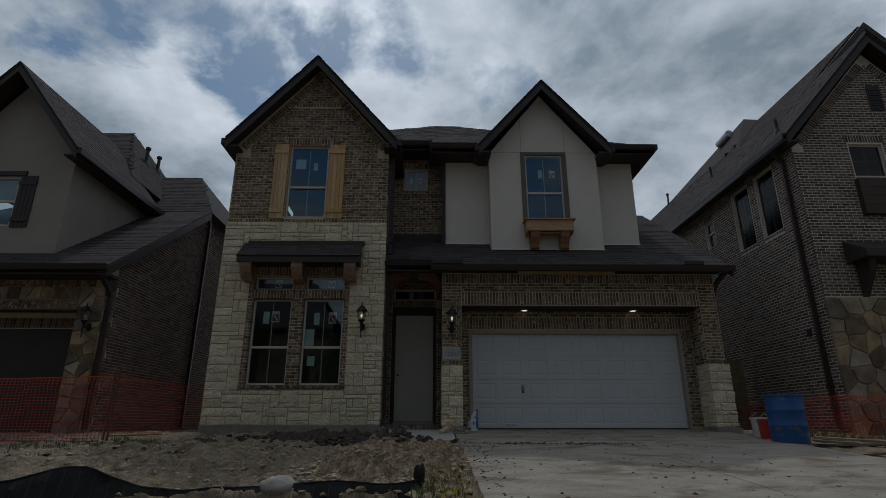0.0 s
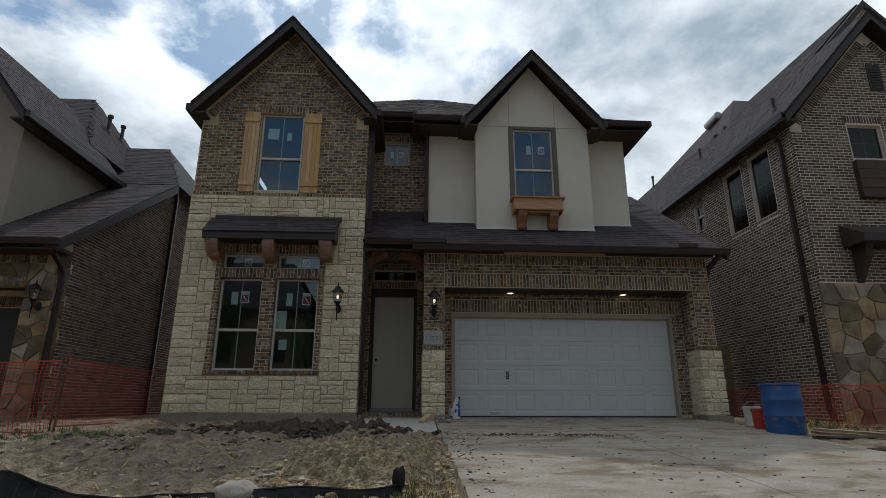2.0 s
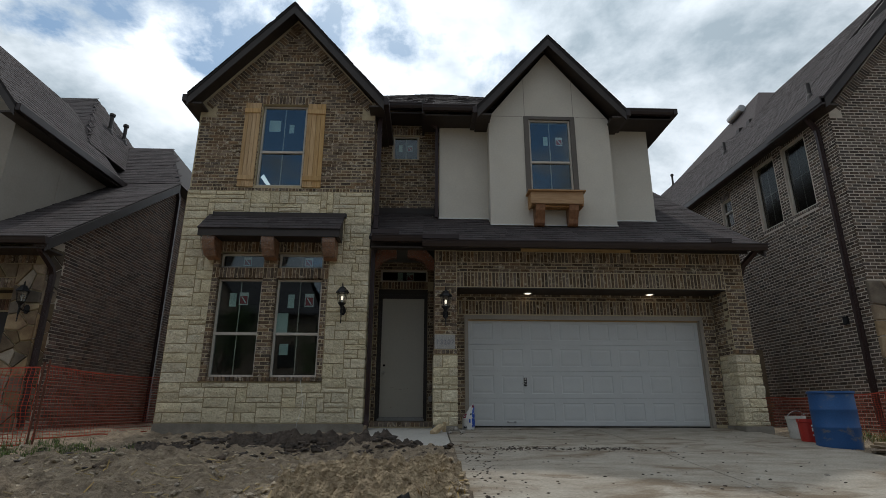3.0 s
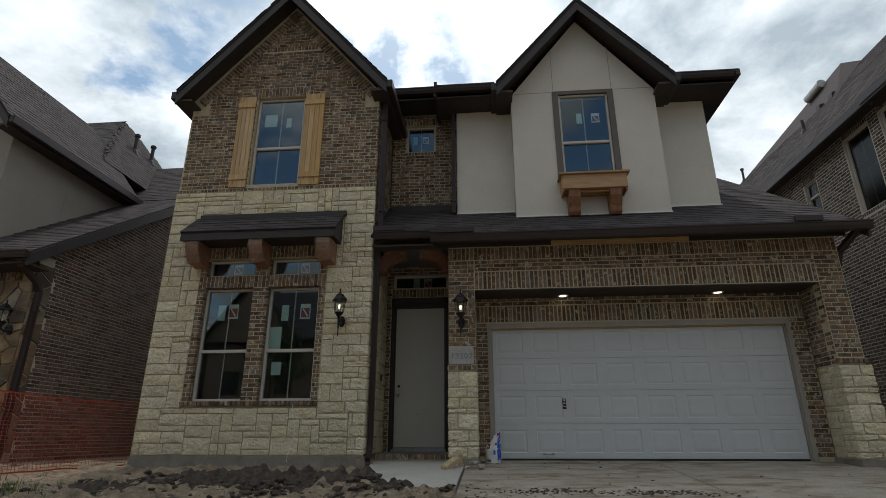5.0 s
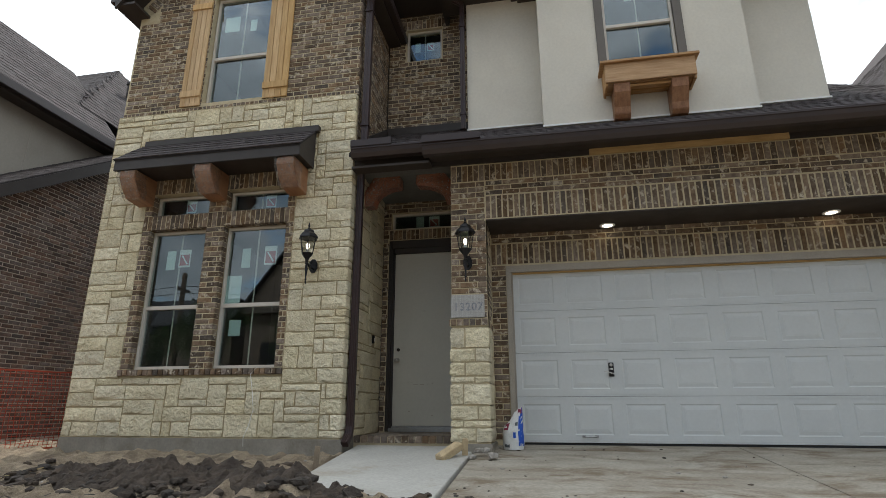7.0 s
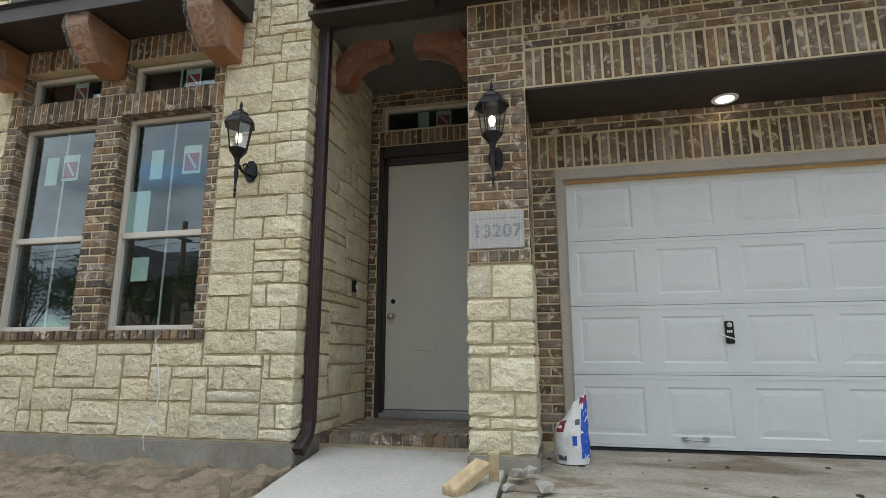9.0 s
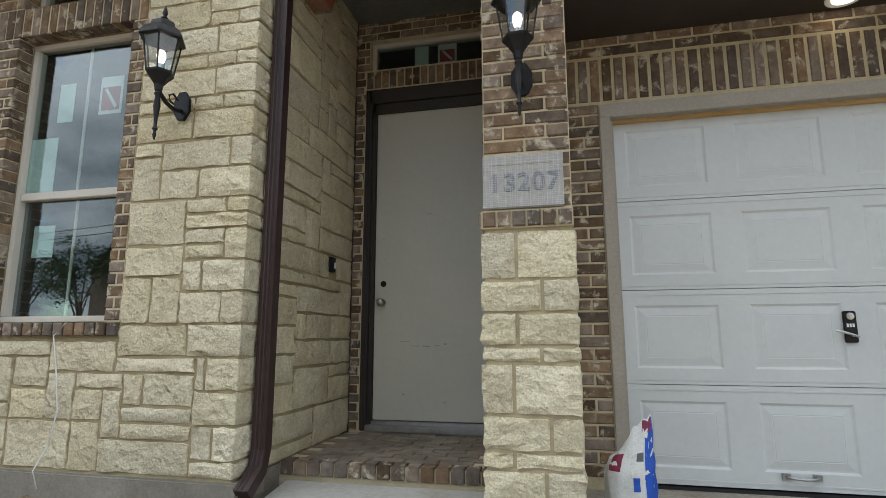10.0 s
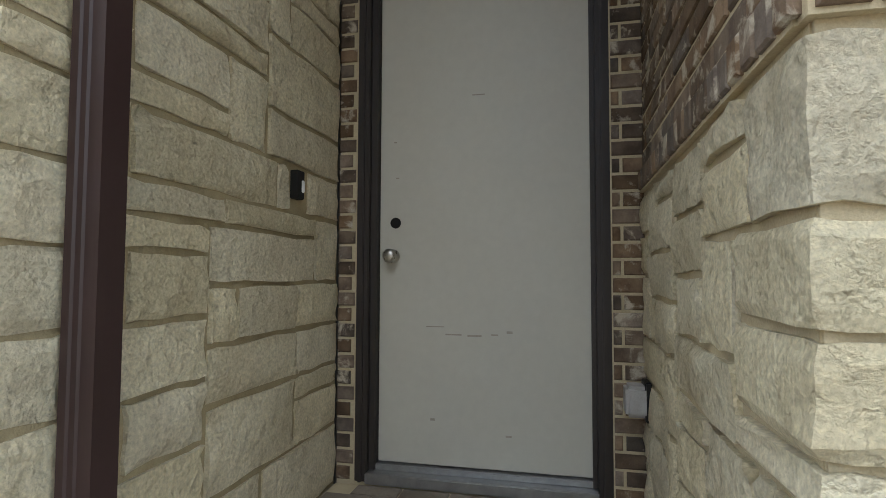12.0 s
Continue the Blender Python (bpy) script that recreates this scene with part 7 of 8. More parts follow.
loose_soil("dark_soil_ridge", "dark_clod", "ridge of dark freshly dug soil before the walk", -4.6, -0.1, 8.75, 10.2, lambda x, y: max(hump(-1.9, 9.52, 1.25, 0.36)(x, y), hump(-0.75, 9.1, 0.7, 0.2, 0.8)(x, y), hump(-3.6, 9.25, 0.7, 0.3, 0.55)(x, y)), 0.045, 4.0)
loose_soil("pale_soil_heap", "clod", "lumpy heap of dry pale soil behind the silt fence", -1.9, 0.40, 5.85, 8.0, lambda x, y: max(hump(-0.5, 6.6, 0.85, 0.7)(x, y), hump(0.1, 7.0, 0.35, 0.8, 0.7)(x, y)), 0.075, 9.0)

loose_soil("loose_crust", "dirt", "dry crumbling crust of loose dirt over the plot", -6.2, 0.30, 5.9, 9.2, lambda x, y: 0.15 + 0.5 * noise.noise((x * 0.9, y * 1.6, 2.0)), 0.032, 14.0, 0.03)

scatter("mud_crumbs", "dark_clod", "crumbs of dried mud on the driveway", cloud_of(700, 1.5, 9.35, 0.36, 0.10, on_drive) + cloud_of(460, 2.6, 9.3, 0.28, 0.08, on_drive) + cloud_of(420, 2.6, 7.2, 1.6, 1.7, on_drive) + cloud_of(500, 0.62, 7.6, 0.2, 1.4, on_drive) + cloud_of(40, 1.2, 11.6, 0.5, 0.2, on_drive), (0.003, 0.022), 8, lambda x, y: drive_z(y) - 0.004)
scatter("gravel", "rock", "scattered pale stone chips", cloud_of(220, -2.5, 8.0, 2.4, 1.8, in_yard) + cloud_of(90, 3.0, 8.0, 1.6, 1.8, on_drive), (0.006, 0.03), 9, lambda x, y: yard_z(x, y) if x < 0.42 else drive_z(y))


def blades(name, mat, label, spots, h, seed, lean=0.5):
    r = random.Random(seed)
    vs, fs = [], []
    for x, y in spots:
        z = yard_z(x, y) - 0.01
        for _ in range(7):
            a, l, k = r.uniform(0, 6.3), r.uniform(0.5, 1.0) * h, r.uniform(0.1, lean)
            dx_, dy_ = math.cos(a), math.sin(a)
            w = 0.004
            bx, by = x + r.uniform(-0.03, 0.03), y + r.uniform(-0.03, 0.03)
            n = len(vs)
            vs += [(bx - w * dy_, by + w * dx_, z), (bx + w * dy_, by - w * dx_, z), (bx + w * dy_ + dx_ * l * k * 0.4, by - w * dx_ + dy_ * l * k * 0.4, z + l * 0.6), (bx - w * dy_ + dx_ * l * k * 0.4, by + w * dx_ + dy_ * l * k * 0.4, z + l * 0.6), (bx + dx_ * l * k, by + dy_ * l * k, z + l)]
            fs += [(n, n + 1, n + 2, n + 3), (n + 3, n + 2, n + 4)]
    me = bpy.data.meshes.new(name)
    me.from_pydata(vs, [], fs)
    me.materials.append(M[mat])
    return tagged(new(name, me), label, name.replace("_", " "), kind="stuff")


blades("grass_tufts", "grass", "sparse green grass tufts along the orange fence", cloud_of(260, -5.7, 8.6, 0.9, 0.5, in_yard) + cloud_of(120, -4.6, 8.4, 0.35, 0.3, in_yard) + cloud_of(40, -0.05, 5.6, 0.15, 0.25, in_yard) + cloud_of(120, 7.6, 10.8, 0.35, 0.6, lambda x, y: 6.6 < x < 8.3), 0.11, 10)
blades("dry_straw", "straw", "dry straw stalks on the dirt heap", cloud_of(50, 0.15, 6.0, 0.15, 0.5, in_yard) + cloud_of(60, 7.4, 10.5, 0.3, 0.6, lambda x, y: 6.5 < x < 8.3), 0.14, 11, 1.4)


def litter(name, mat, label, spots, length, seed):
    """Chips, straws and twigs lying flat on the dirt."""
    r = random.Random(seed)
    mb = MB()
    for x, y in spots:
        a, l, w = r.uniform(0, 6.3), r.uniform(*length), r.uniform(0.003, 0.009)
        dx_, dy_ = math.cos(a) * l / 2, math.sin(a) * l / 2
        p, q = (x - dx_, y - dy_), (x + dx_, y + dy_)
        za_, zb_ = yard_z(*p) + 0.012, yard_z(*q) + 0.012
        nx_w, ny_w = -math.sin(a) * w, math.cos(a) * w
        mb.add([(p[0] - nx_w, p[1] - ny_w, za_), (q[0] - nx_w, q[1] - ny_w, zb_), (q[0] + nx_w, q[1] + ny_w, zb_), (p[0] + nx_w, p[1] + ny_w, za_),
                (p[0], p[1], za_ + w), (q[0], q[1], zb_ + w)], [(0, 1, 5, 4), (2, 3, 4, 5), (0, 4, 3), (1, 2, 5), (3, 2, 1, 0)])
    me = bpy.data.meshes.new(name)
    me.from_pydata(mb.v, [], mb.f)
    me.materials.append(M[mat])
    return tagged(new(name, me), label, name.replace("_", " "), kind="stuff")


litter("wood_litter", "straw", "pale wood chips and straws strewn over the dirt", cloud_of(900, -3.0, 7.2, 2.0, 1.1, in_yard) + cloud_of(500, -0.5, 6.4, 0.6, 0.6, in_yard), (0.03, 0.16), 12)


# silt fence, nets, lumber
def ribbon(name, mat, label, rows_pts, thick=0.004):
    """A cloth from rows of points, given a little thickness."""
    n = len(rows_pts[0])
    v = [p for r in rows_pts for p in r]
    m = len(v)
    v += [(p[0], p[1] + thick, p[2]) for p in v]
    f = []
    for j in range(len(rows_pts) - 1):
        for i in range(n - 1):
            q = j * n + i
            f += [(q, q + 1, q + n + 1, q + n), (m + q, m + q + n, m + q + n + 1, m + q + 1)]
    return MB().add(v, f).obj(name, mat, smooth=True)


def silt_top(x):
    return -0.44 + 0.13 * math.exp(-((x + 3.55) / 0.55) ** 2) - 0.07 * math.exp(-((x + 2.3) / 0.5) ** 2) + 0.02 * math.sin(x * 5) + 0.02 * noise.noise((x * 4, 1, 1)) + (0.10 * max(0, x + 0.55) ** 1.0 if x > -0.55 else 0)


silt = thing("silt_fence", (-3.0, 5.7, -0.7), "sagging black silt fence of fabric and wire", "silt fence")
xs = [-8 + 7.85 * k / 160 for k in range(161)]
rows_ = [[(x, 5.72 + 0.05 * noise.noise((x * 2.5, j * 0.6, 4)) - 0.05 * j, silt_top(x) * (1 - j / 5) + (-0.85) * j / 5) for x in xs] for j in range(6)]
cloth = ribbon("fabric", "silt", "", rows_)
under(cloth, silt)
MB().tube([(x, 5.70 + 0.03 * math.sin(3 * x), silt_top(x) + 0.004) for x in xs[::2]], 0.010, 6).obj("hem", "silt", silt, smooth=True)
for k in range(52):
    x = -7.9 + k * 0.15
    MB().tube([(x, 5.655, silt_top(x) - 0.02), (x + 0.01, 5.56, -0.62), (x + 0.02, 5.46, -0.8)], 0.0018, 5).obj("wire", "wire", silt)
for x in (-7.0, -3.95, -1.2, -0.14):
    MB().tube([(x, 5.76, -0.9), (x, 5.76, silt_top(x) + (0.10 if x > -0.2 else 0.02))], 0.016, 8).obj("post", "rust", silt)
v, f = lump(-0.13, 5.74, -0.36, 0.05, 2.2, 2.2, 2)
MB().add(v, f).obj("bunched_end", "silt", silt, smooth=True)
M["yellow"] = material("yellow_tape", (0.62, 0.58, 0.03), (0.55, 0.50, 0.03), 9, 0.5)
tp = ribbon("warning_tape", "yellow", "", [[(-0.05 + 0.04 * k, 5.45 + 0.03 * math.sin(k), -0.62 + 0.02 * k + 0.02 * math.sin(k * 1.7) + dz) for k in range(8)] for dz in (0.035, 0.0)], 0.002)
tagged(tp, "scrap of yellow plastic warning tape in the weeds", "warning tape")


def net_fence(path, z0, z1, seed, label):
    """Orange safety net hung between stakes: real strands, sagging a little."""
    t = thing("safety_net", path[0] + (z0,), label, "safety net", "orange nets")
    mb = MB()
    pts = [Vector((*p, 0)) for p in path]
    for a, b in zip(pts, pts[1:]):
        L_ = (b - a).length
        nrm = Vector((-(b - a).y, (b - a).x, 0)).normalized()
        nu, nv = int(L_ / 0.062), 22

        def at(i, j):
            s, v = i / nu, j / nv
            sag = 0.05 * math.sin(math.pi * s) * v + 0.02 * noise.noise((s * 6, v * 2, seed))
            o = 0.05 * noise.noise((s * 5 + seed, v * 3, 1)) + 0.02 * noise.noise((s * 17, v * 5, seed))
            p = a.lerp(b, s) + nrm * o
            return Vector((p.x + 0.01 * noise.noise((i * 0.3, j * 0.8, seed)), p.y, z0 + (z1 - z0) * v - sag))

        for j in range(nv + 1):
            h = 0.010 if j in (0, nv) else 0.003
            for i in range(nu):
                p, q = at(i, j), at(i + 1, j)
                mb.add([p - Vector((0, 0, h)), q - Vector((0, 0, h)), q + Vector((0, 0, h)), p + Vector((0, 0, h))], [(0, 1, 2, 3)])
        d = (b - a).normalized()
        for i in range(nu + 1):
            for j in range(nv):
                p, q = at(i, j), at(i, j + 1)
                mb.add([p - d * 0.0045, p + d * 0.0045, q + d * 0.0045, q - d * 0.0045], [(0, 1, 2, 3)])
    me = bpy.data.meshes.new("net")
    me.from_pydata(mb.v, [], mb.f)
    me.materials.append(M["orange"])
    under(tagged(new("net", me), "orange plastic netting", kind="stuff"), t)
    for p in path:
        MB().tube([(p[0], p[1] + 0.03, z0 - 0.3), (p[0] + 0.02, p[1] + 0.03, z1 + 0.08)], 0.014, 8).obj("stake", "rust", t)


net_fence([(-13.0, 9.0), (-9.2, 9.15), (-5.42, 9.4)], -0.15, 0.88, 1, "sagging orange plastic safety net on steel stakes")
net_fence([(-5.38, 9.45), (-5.15, 12.6), (-6.4, 16.2)], -0.08, 0.92, 2, "orange plastic safety net running back between the houses")
net_fence([(7.7, 14.2), (7.65, 10.4), (11.8, 9.3)], -0.12, 0.62, 3, "torn sagging orange safety net beside the neighbour's wall")
rl = random.Random(77)
for k in range(13):
    b = thing("timber_scrap", (6.6, 8.6, -0.3), "weathered scrap plank lying beside the driveway", "scrap timber", "scrap timber pile")
    ln, w = rl.uniform(0.4, 1.5), rl.uniform(0.06, 0.16)
    x, y = rl.uniform(6.35, 7.9), rl.uniform(7.6, 9.3)
    me = MB().box(-ln / 2, ln / 2, -w / 2, w / 2, -0.016, 0.016).mesh("plank", "lumber", 0.003)
    b.matrix_basis = pose(x, y, yard_z(x, y) + 0.03 + 0.012 * k, rl.uniform(-6, 6), rl.uniform(-6, 6), rl.uniform(-45, 40))
    o = new("plank", me)
    o.parent = b


# ---- across the street: seen in the window glass ----
def far_house(x, y, w, h, hg, wallmat, label, peak=2.2, half=2.2):
    """A plain two-storey house facing the street from the other side."""
    t = thing("house", (x, y, -1.05), label, "house", "houses across the street")
    MB().box(x - w / 2, x + w / 2, y - 8, y, -1.1, h).obj("wall", wallmat, t)
    MB().prism([(x - w / 2 - 0.4, y + 0.4, h - 0.1), (x + w / 2 + 0.4, y + 0.4, h - 0.1), (x + w / 2 - 2, y - 4, h + hg), (x - w / 2 + 2, y - 4, h + hg)], (0, 0, 0.15)).obj("roof", "shingle_base", t)
    MB().prism([(x - w / 2 - 0.4, y - 8.4, h - 0.1), (x + w / 2 + 0.4, y - 8.4, h - 0.1), (x + w / 2 - 2, y - 4, h + hg), (x - w / 2 + 2, y - 4, h + hg)], (0, 0, 0.15)).obj("roof", "shingle_base", t)
    gx_ = x - w * 0.22
    MB().prism([(gx_ - half, y + 0.5, h - 0.2), (gx_ + half, y + 0.5, h - 0.2), (gx_, y + 0.5, h + peak)], (0, -4, 0)).obj("gable", wallmat, t)
    for s in (-1, 1):
        MB().prism([(gx_ + s * (half + 0.4), y + 0.8, h - 0.5), (gx_, y + 0.8, h + peak + 0.25), (gx_, y + 0.8, h + peak + 0.05), (gx_ + s * (half + 0.4), y + 0.8, h - 0.7)], (0, -4.5, 0)).obj("gable_roof", "shingle_base", t)
    for i in range(3):
        for z in (0.2, 3.0):
            wx = x - w / 2 + w * (i + 0.5) / 3
            MB().box(wx - 0.6, wx + 0.6, y, y + 0.04, z, z + 1.5).obj("window", "dark", t, bevel=0.01)
    MB().box(x + w * 0.12, x + w * 0.45, y, y + 0.05, -1.05, 1.3).obj("garage_door", "stucco", t)


far_house(-13, -15.5, 11, 6.6, 4.2, "backdrop_brick", "brown brick house with a gable across the street", 4.2, 3.3)
far_house(0.5, -17.5, 11.5, 6.3, 3.4, "backdrop_brick", "brown brick house with a gable across the street")
far_house(14.5, -17, 11, 6.2, 3.2, "backdrop_brick", "brown brick house with a gable across the street")
far_house(-27, -18, 12, 6.2, 2.6, "backdrop_brick", "brown brick house with a gable across the street")


def tree(x, y, h, r, seed):
    """Tapered trunk, forking limbs, crown of small leaves in uneven clumps."""
    rt = random.Random(seed)
    t = thing("tree", (x, y, -1.1), "young leafy street tree with an uneven crown", "tree", "street trees")
    MB().tube([(x, y, -1.1), (x + 0.05, y, 0.4), (x, y + 0.05, h * 0.45)], 0.11, 8).obj("trunk", "bark", t, smooth=True)
    clumps = []
    for k in range(9):
        a, e = rt.uniform(0, 6.3), rt.uniform(0.3, 1.2)
        tip = Vector((x + r * 0.8 * math.cos(a) * math.cos(e), y + r * 0.8 * math.sin(a) * math.cos(e), h * 0.45 + (h * 0.5) * math.sin(e)))
        base = Vector((x, y, h * rt.uniform(0.2, 0.45)))
        MB().tube([base, base.lerp(tip, 0.5) + Vector((0, 0, 0.15)), tip], 0.035, 6).obj("limb", "bark", t, smooth=True)
        clumps += [base.lerp(tip, f) + Vector((rt.gauss(0, 0.25), rt.gauss(0, 0.25), rt.gauss(0, 0.2))) for f in (0.55, 0.75, 0.9, 1.0, 1.1)]
    mb = MB()
    for c in clumps:
        for _ in range(70):
            p = c + Vector((rt.gauss(0, 0.28), rt.gauss(0, 0.28), rt.gauss(0, 0.24)))
            u = Vector((rt.gauss(0, 1), rt.gauss(0, 1), rt.gauss(0, 1))).normalized()
            v = u.orthogonal().normalized()
            s = rt.uniform(0.05, 0.11)
            mb.add([p - u * s, p + v * s * 0.5, p + u * s, p - v * s * 0.5], [(0, 1, 2, 3)])
    me = bpy.data.meshes.new("crown")
    me.from_pydata(mb.v, [], mb.f)
    me.materials.append(M["leaf"])
    under(tagged(new("crown", me), "dense small green leaves", kind="stuff"), t)


tree(-11.5, -9.5, 6.0, 2.6, 1)
tree(-6.0, -10.5, 5.4, 2.4, 2)
tree(-1.2, -9.8, 4.6, 1.9, 4)
tree(6.0, -12.0, 5.0, 1.9, 3)
tree(-17.0, -9.6, 5.8, 2.6, 5)
tree(-21.5, -10.2, 5.4, 2.5, 6)
tree(-25.0, -9.8, 6.0, 2.6, 7)
tree(-29.5, -10.0, 6.4, 2.8, 8)
for k, (z, y) in enumerate(((7.4, -10.6), (7.0, -10.7), (6.2, -10.8), (6.05, -10.82))):
    cab = MB().tube([(-60 + 120 * i / 24, y, z - 0.9 * math.sin(math.pi * ((i / 24 * 3) % 1.0))) for i in range(25)], 0.02, 5).obj("overhead_cable", "black", smooth=True)
    tagged(cab, "black overhead power cable along the street", "cable", "overhead cables")
for x in (-60, -20, 20, 60):
    p = thing("utility_pole", (x, -10.7, -1.1), "brown timber utility pole carrying cables", "utility pole", "utility poles")
    MB().tube([(x, -10.7, -1.1), (x, -10.7, 8.2)], 0.14, 10).obj("pole", "bark", p, smooth=True)
    MB().box(x - 0.06, x + 0.06, -11.3, -10.2, 7.1, 7.25).obj("crossarm", "bark", p)

# ---- bricks and stones, piece by piece ----
ROWS_F, CF = 51, (4.46 - 0.09) / 51
UF, UR = (-1.09 - XL - 0.005) / 58, 1.44 / 20
rnd_q, front_taken, side_taken, jq, flip = random.Random(140), [], [], 0, False
while jq < ROWS_F:
    hq = min(rnd_q.choice((1, 2, 2, 2, 3)), ROWS_F - jq)
    ka, kb = (rnd_q.choice((2, 2, 3)), rnd_q.choice((4, 5))) if flip else (rnd_q.choice((4, 5, 6)), rnd_q.choice((2, 3)))
    flip = not flip
    va, vb = 0.09 + jq * CF, 0.09 + (jq + hq) * CF
    corner_stone((-1.09, 11.42), (-1, 0), (0, -1), (0, 1), (1, 0), ka * UF - 0.0075, (kb * UR if vb < 3.6 else 0.06) - 0.0075, va + 0.0075, vb - 0.0075, stone_front, rnd_q)
    front_taken.append((-1.09 - ka * UF, -1.0, va, vb))
    side_taken.append((11.40, 11.422 + kb * UR, va, vb))
    jq += hq
stones(F, XL + 0.005, -1.09, 0.09, 4.46, [SUR], stone_front, 101, cell=(UF, CF), taken=front_taken)
stones(R1, 11.422, 12.862, 0.09, 0.09 + 40 * CF, [(12.44, 12.52, 1.24, 1.37)], porch_left, 102, cell=(UR, CF), proud=0.013, taken=side_taken)

b = Bricks(F, 110)
for a, c in ((-4.02, -3.90), (-3.07, -2.80), (-1.95, -1.84)):
    b.rows(a, c, 0.88, 2.69, unit=0.203 if c - a > 0.2 else 0.4, phase=a if c - a > 0.2 else a - 0.14)
    b.rows(a, c, 2.90, 3.19, unit=0.203 if c - a > 0.2 else 0.4, phase=a if c - a > 0.2 else a - 0.14)
b.stack(-4.02, -1.84, 2.69, 2.90)
b.stack(-4.00, -1.86, 3.20, 3.42)
b.build(surround)
b = Bricks(F, 111)
b.stack(-4.03, -1.83, 0.795, 0.878, unit=0.072)
b.build(surround, proud=0.028)

b = Bricks(G, 112)
b.stack(XL, -1.07, 4.475, 4.56)
GT = math.atan(GS)
ghw = lambda v: 1.815 if v < 6.40 else (GA - v) / GS
b.rows(XL + 0.01, -1.075, 4.565, 8.35, cuts=[(UPW[0] - 0.01, UPW[1] + 0.01, 4.5, 6.46), (-3.58, -2.37, 6.44, 6.66), (-3.62, -2.12, 7.50, 7.61)],
       edge=lambda v: (GX - ghw(v) + (0.30 if v > 6.15 else 0), GX + ghw(v) - (0.30 if v > 6.15 else 0)))
b.stack(-3.58, -2.37, 6.45, 6.655)
b.stack(GX - 0.52, GX + 0.52, 7.50, 7.61)
for s in (-1, 1):
    for k in range(40):
        d = 0.06 + k * 0.0677
        b.put(GX + s * (1.80 - d * math.cos(GT) - 0.13 * math.sin(GT)), GA - GS * 1.80 + d * math.sin(GT) - 0.13 * math.cos(GT), 0.057, 0.2, s * math.degrees(GT))
b.build(gable, single=False)
b = Bricks(R1, 113)
b.rows(11.50, 12.86, 3.6, 6.5)
b.build(tower_side, single=False)

b = Bricks(E, 114)
b.rows(-1.09, 0.19, 0.10, 4.40, cuts=[(-1.0, 0.06, 0.0, 2.99), (-1.0, 0.19, 2.82, 2.99), (-0.97, 0.05, 2.98, 3.27)])
b.stack(-1.0, 0.06, 2.825, 2.985)
b.build(entry)
b = Bricks(E, 115)
b.rows(-1.09, 0.28, 4.55, 6.85, cuts=[(-0.80, -0.18, 5.83, 6.72)])
b.stack(-0.85, -0.13, 6.54, 6.72)
b.stack(-0.82, -0.16, 5.84, 5.91)
b.build(entry, single=False)

pier_l, pier_r = stone_pier(0.18, 0.60, 11.42, (0.15, 0.226, 0.301), (0.143, 0.285), 0.06, 1.285, 16, garage_front, 120)
stones(R2, 0.0, 1.45, 0.06, 1.285, [], porch_right, 116, cell=(0.0753, 0.0766), proud=0.010, taken=[(1.45 - d, 1.5, a, b) for d, a, b in pier_l])
b = Bricks(R2, 117)
b.stack(0.0, 1.45, 1.30, 1.383)
b.build(porch_right, proud=0.02)
b = Bricks(R2, 118)
b.rows(0.0, 1.44, 1.39, 3.57)
b.build(porch_right)

b = Bricks(F, 121)
b.stack(0.178, 0.602, 1.30, 1.383, unit=0.07)
b.build(garage_front, proud=0.022)
mb = MB().box(0.175, 0.604, 11.410, 11.44, 1.297, 1.385)
mb.box(0.170, 0.19, 11.44, 12.86, 1.297, 1.385)
wall_part("ledge_mortar", mb, "brick_mortar")
b = Bricks(F, 122)
b.rows(0.185, 0.60, 1.668, 3.05, unit=0.203, phase=0.185)
b.rows(0.60, 5.81, 2.865, 3.05)
b.rows(5.81, 6.175, 1.43, 3.05, unit=0.203, phase=5.81)
b.stack(0.60, 5.81, 2.565, 2.86, joint=0.018)
b.stack(0.19, 6.175, 3.055, 3.27)
b.build(garage_front)
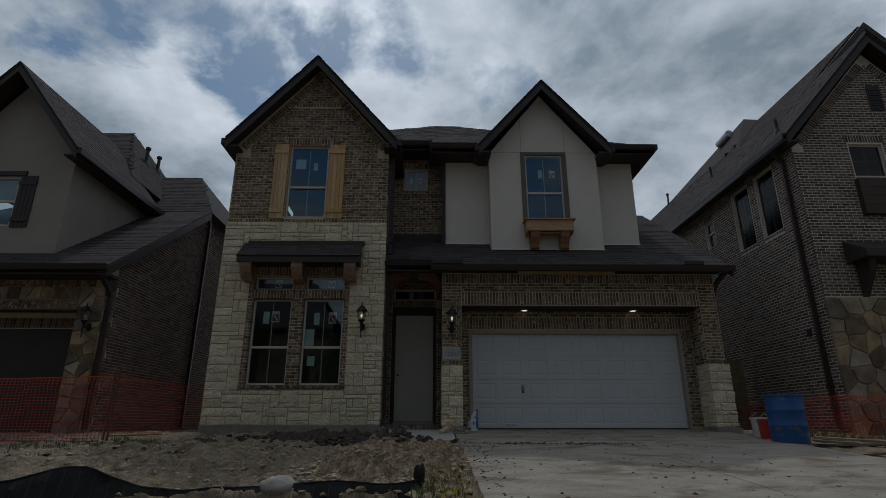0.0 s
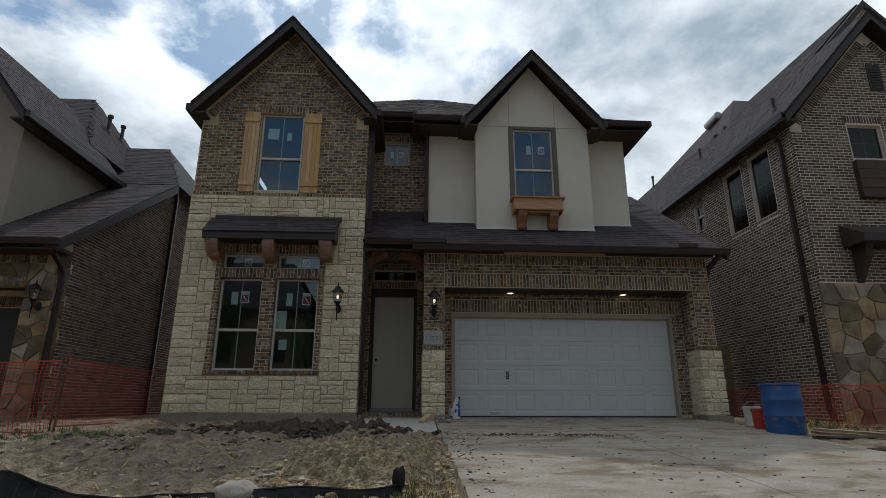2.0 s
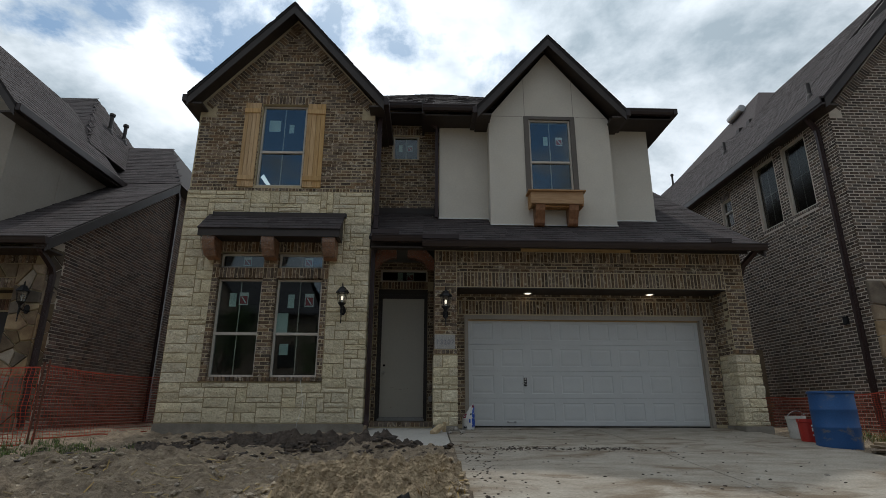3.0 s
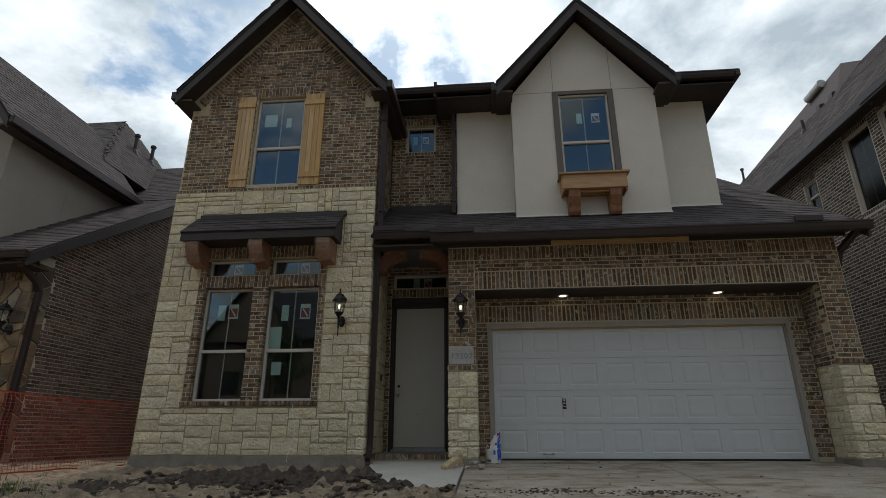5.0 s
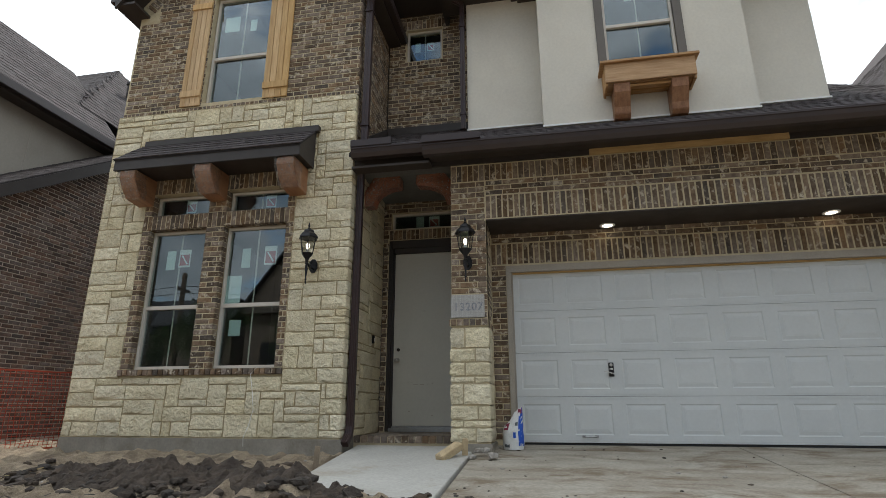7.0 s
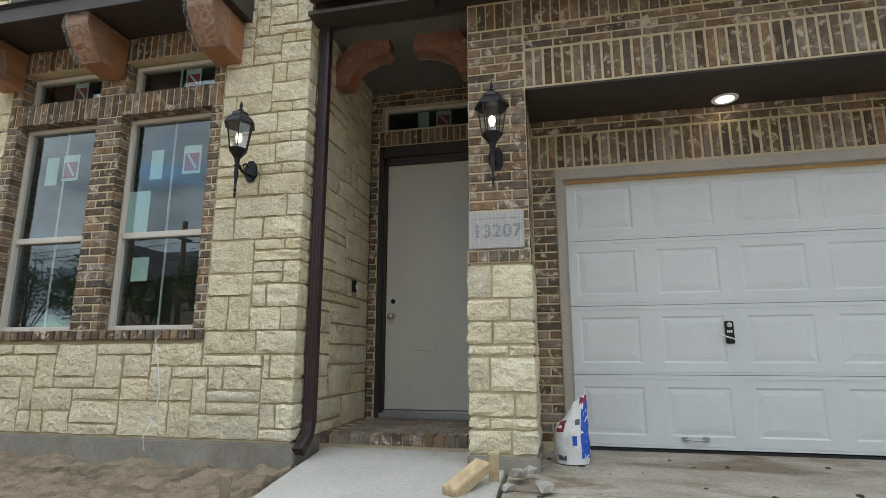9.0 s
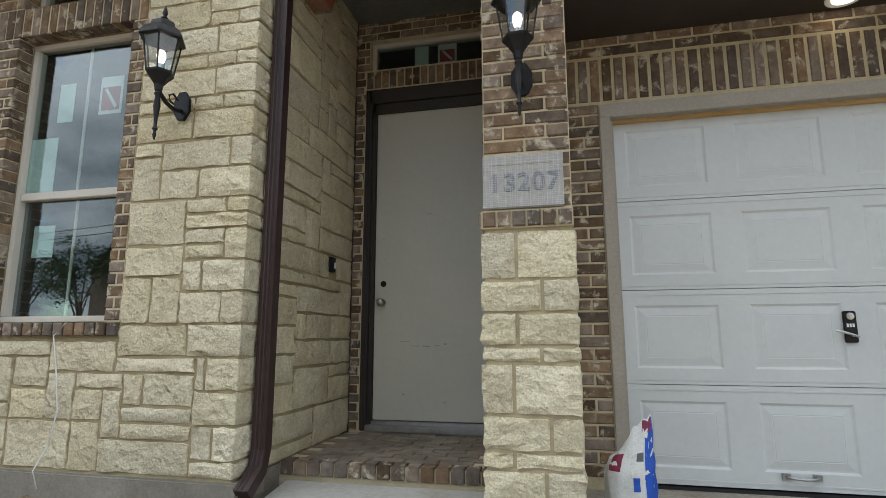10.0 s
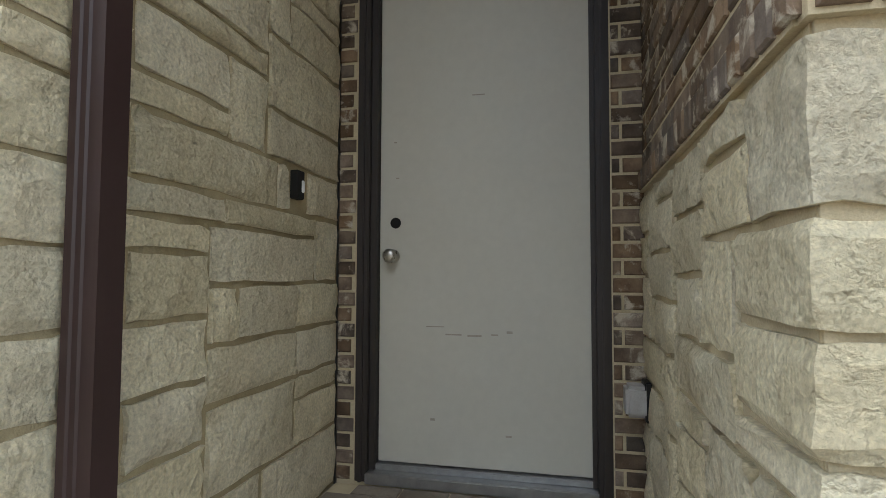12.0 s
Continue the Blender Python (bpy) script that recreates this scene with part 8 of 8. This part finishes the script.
far_l, far_r = stone_pier(5.81, 6.24, 11.42, (0.143, 0.285), (0.14, 0.2), 0.06, 1.325, 16, garage_front, 123)
b = Bricks(F, 124)
b.stack(5.80, 6.20, 1.335, 1.42, unit=0.07)
b.build(garage_front, proud=0.03)

b = Bricks(K, 125)
b.rows(0.60, 0.785, 0.06, 2.135, unit=0.19, phase=0.6)
b.rows(5.565, 5.81, 0.06, 2.135)
b.stack(0.60, 5.81, 2.14, 2.42, joint=0.018)
b.rows(0.60, 5.81, 2.425, 2.56)
b.build(garage_back)
stones(R3, 0.01, 0.58, 0.06, 1.325, [], reveal, 126, cell=(0.0713, 0.079), proud=0.014, taken=[(0.58 - d, 0.6, a, b) for d, a, b in far_l])
b = Bricks(R3, 127)
b.rows(0.0, 0.57, 1.34, 2.56)
b.build(reveal)

R4 = Wall(0.60, 11.42, 0, 1)
mb = MB()
R4.box(mb, 0.016, 0.572, 0.0, 2.56, -0.40, -0.006)
pier_side = mb.obj("garage_reveal", "brick_mortar", house, "side of the brick and limestone pier")
stones(R4, 0.0, 0.57, 0.06, 1.285, [], pier_side, 131, cell=(0.0713, 0.0766), proud=0.012, taken=[(-0.1, d, a, b) for d, a, b in pier_r])
b = Bricks(R4, 132)
b.stack(0.0, 0.57, 1.30, 1.383)
b.rows(0.0, 0.57, 1.39, 2.55)
b.build(pier_side)

# porch floor bricks
row_w = (0.17 + 1.075) / 15
front_b = MB().box(-row_w / 2 + 0.005, row_w / 2 - 0.005, 0, 0.098, 0.022, 0.10).mesh("brick", "brick", 0.004)
flat_b = MB().box(-0.097, 0.097, 0, 0.093, 0.06, 0.0965).mesh("brick", "porch_brick", 0.003)
for k in range(15):
    o = new("brick", front_b)
    o.matrix_basis = Matrix.Translation((-1.075 + (k + 0.5) * row_w, 11.855, 0.0))
    under_fast(o, porch_floor)
for j in range(9):
    for k in range(7):
        x = -1.075 + 0.2 * k + (0.1 if j % 2 else 0.0)
        if -1.0 <= x <= 0.08:
            o = new("brick", flat_b)
            o.matrix_basis = Matrix.Translation((x, 11.96 + j * 0.1, 0.0))
            under_fast(o, porch_floor)
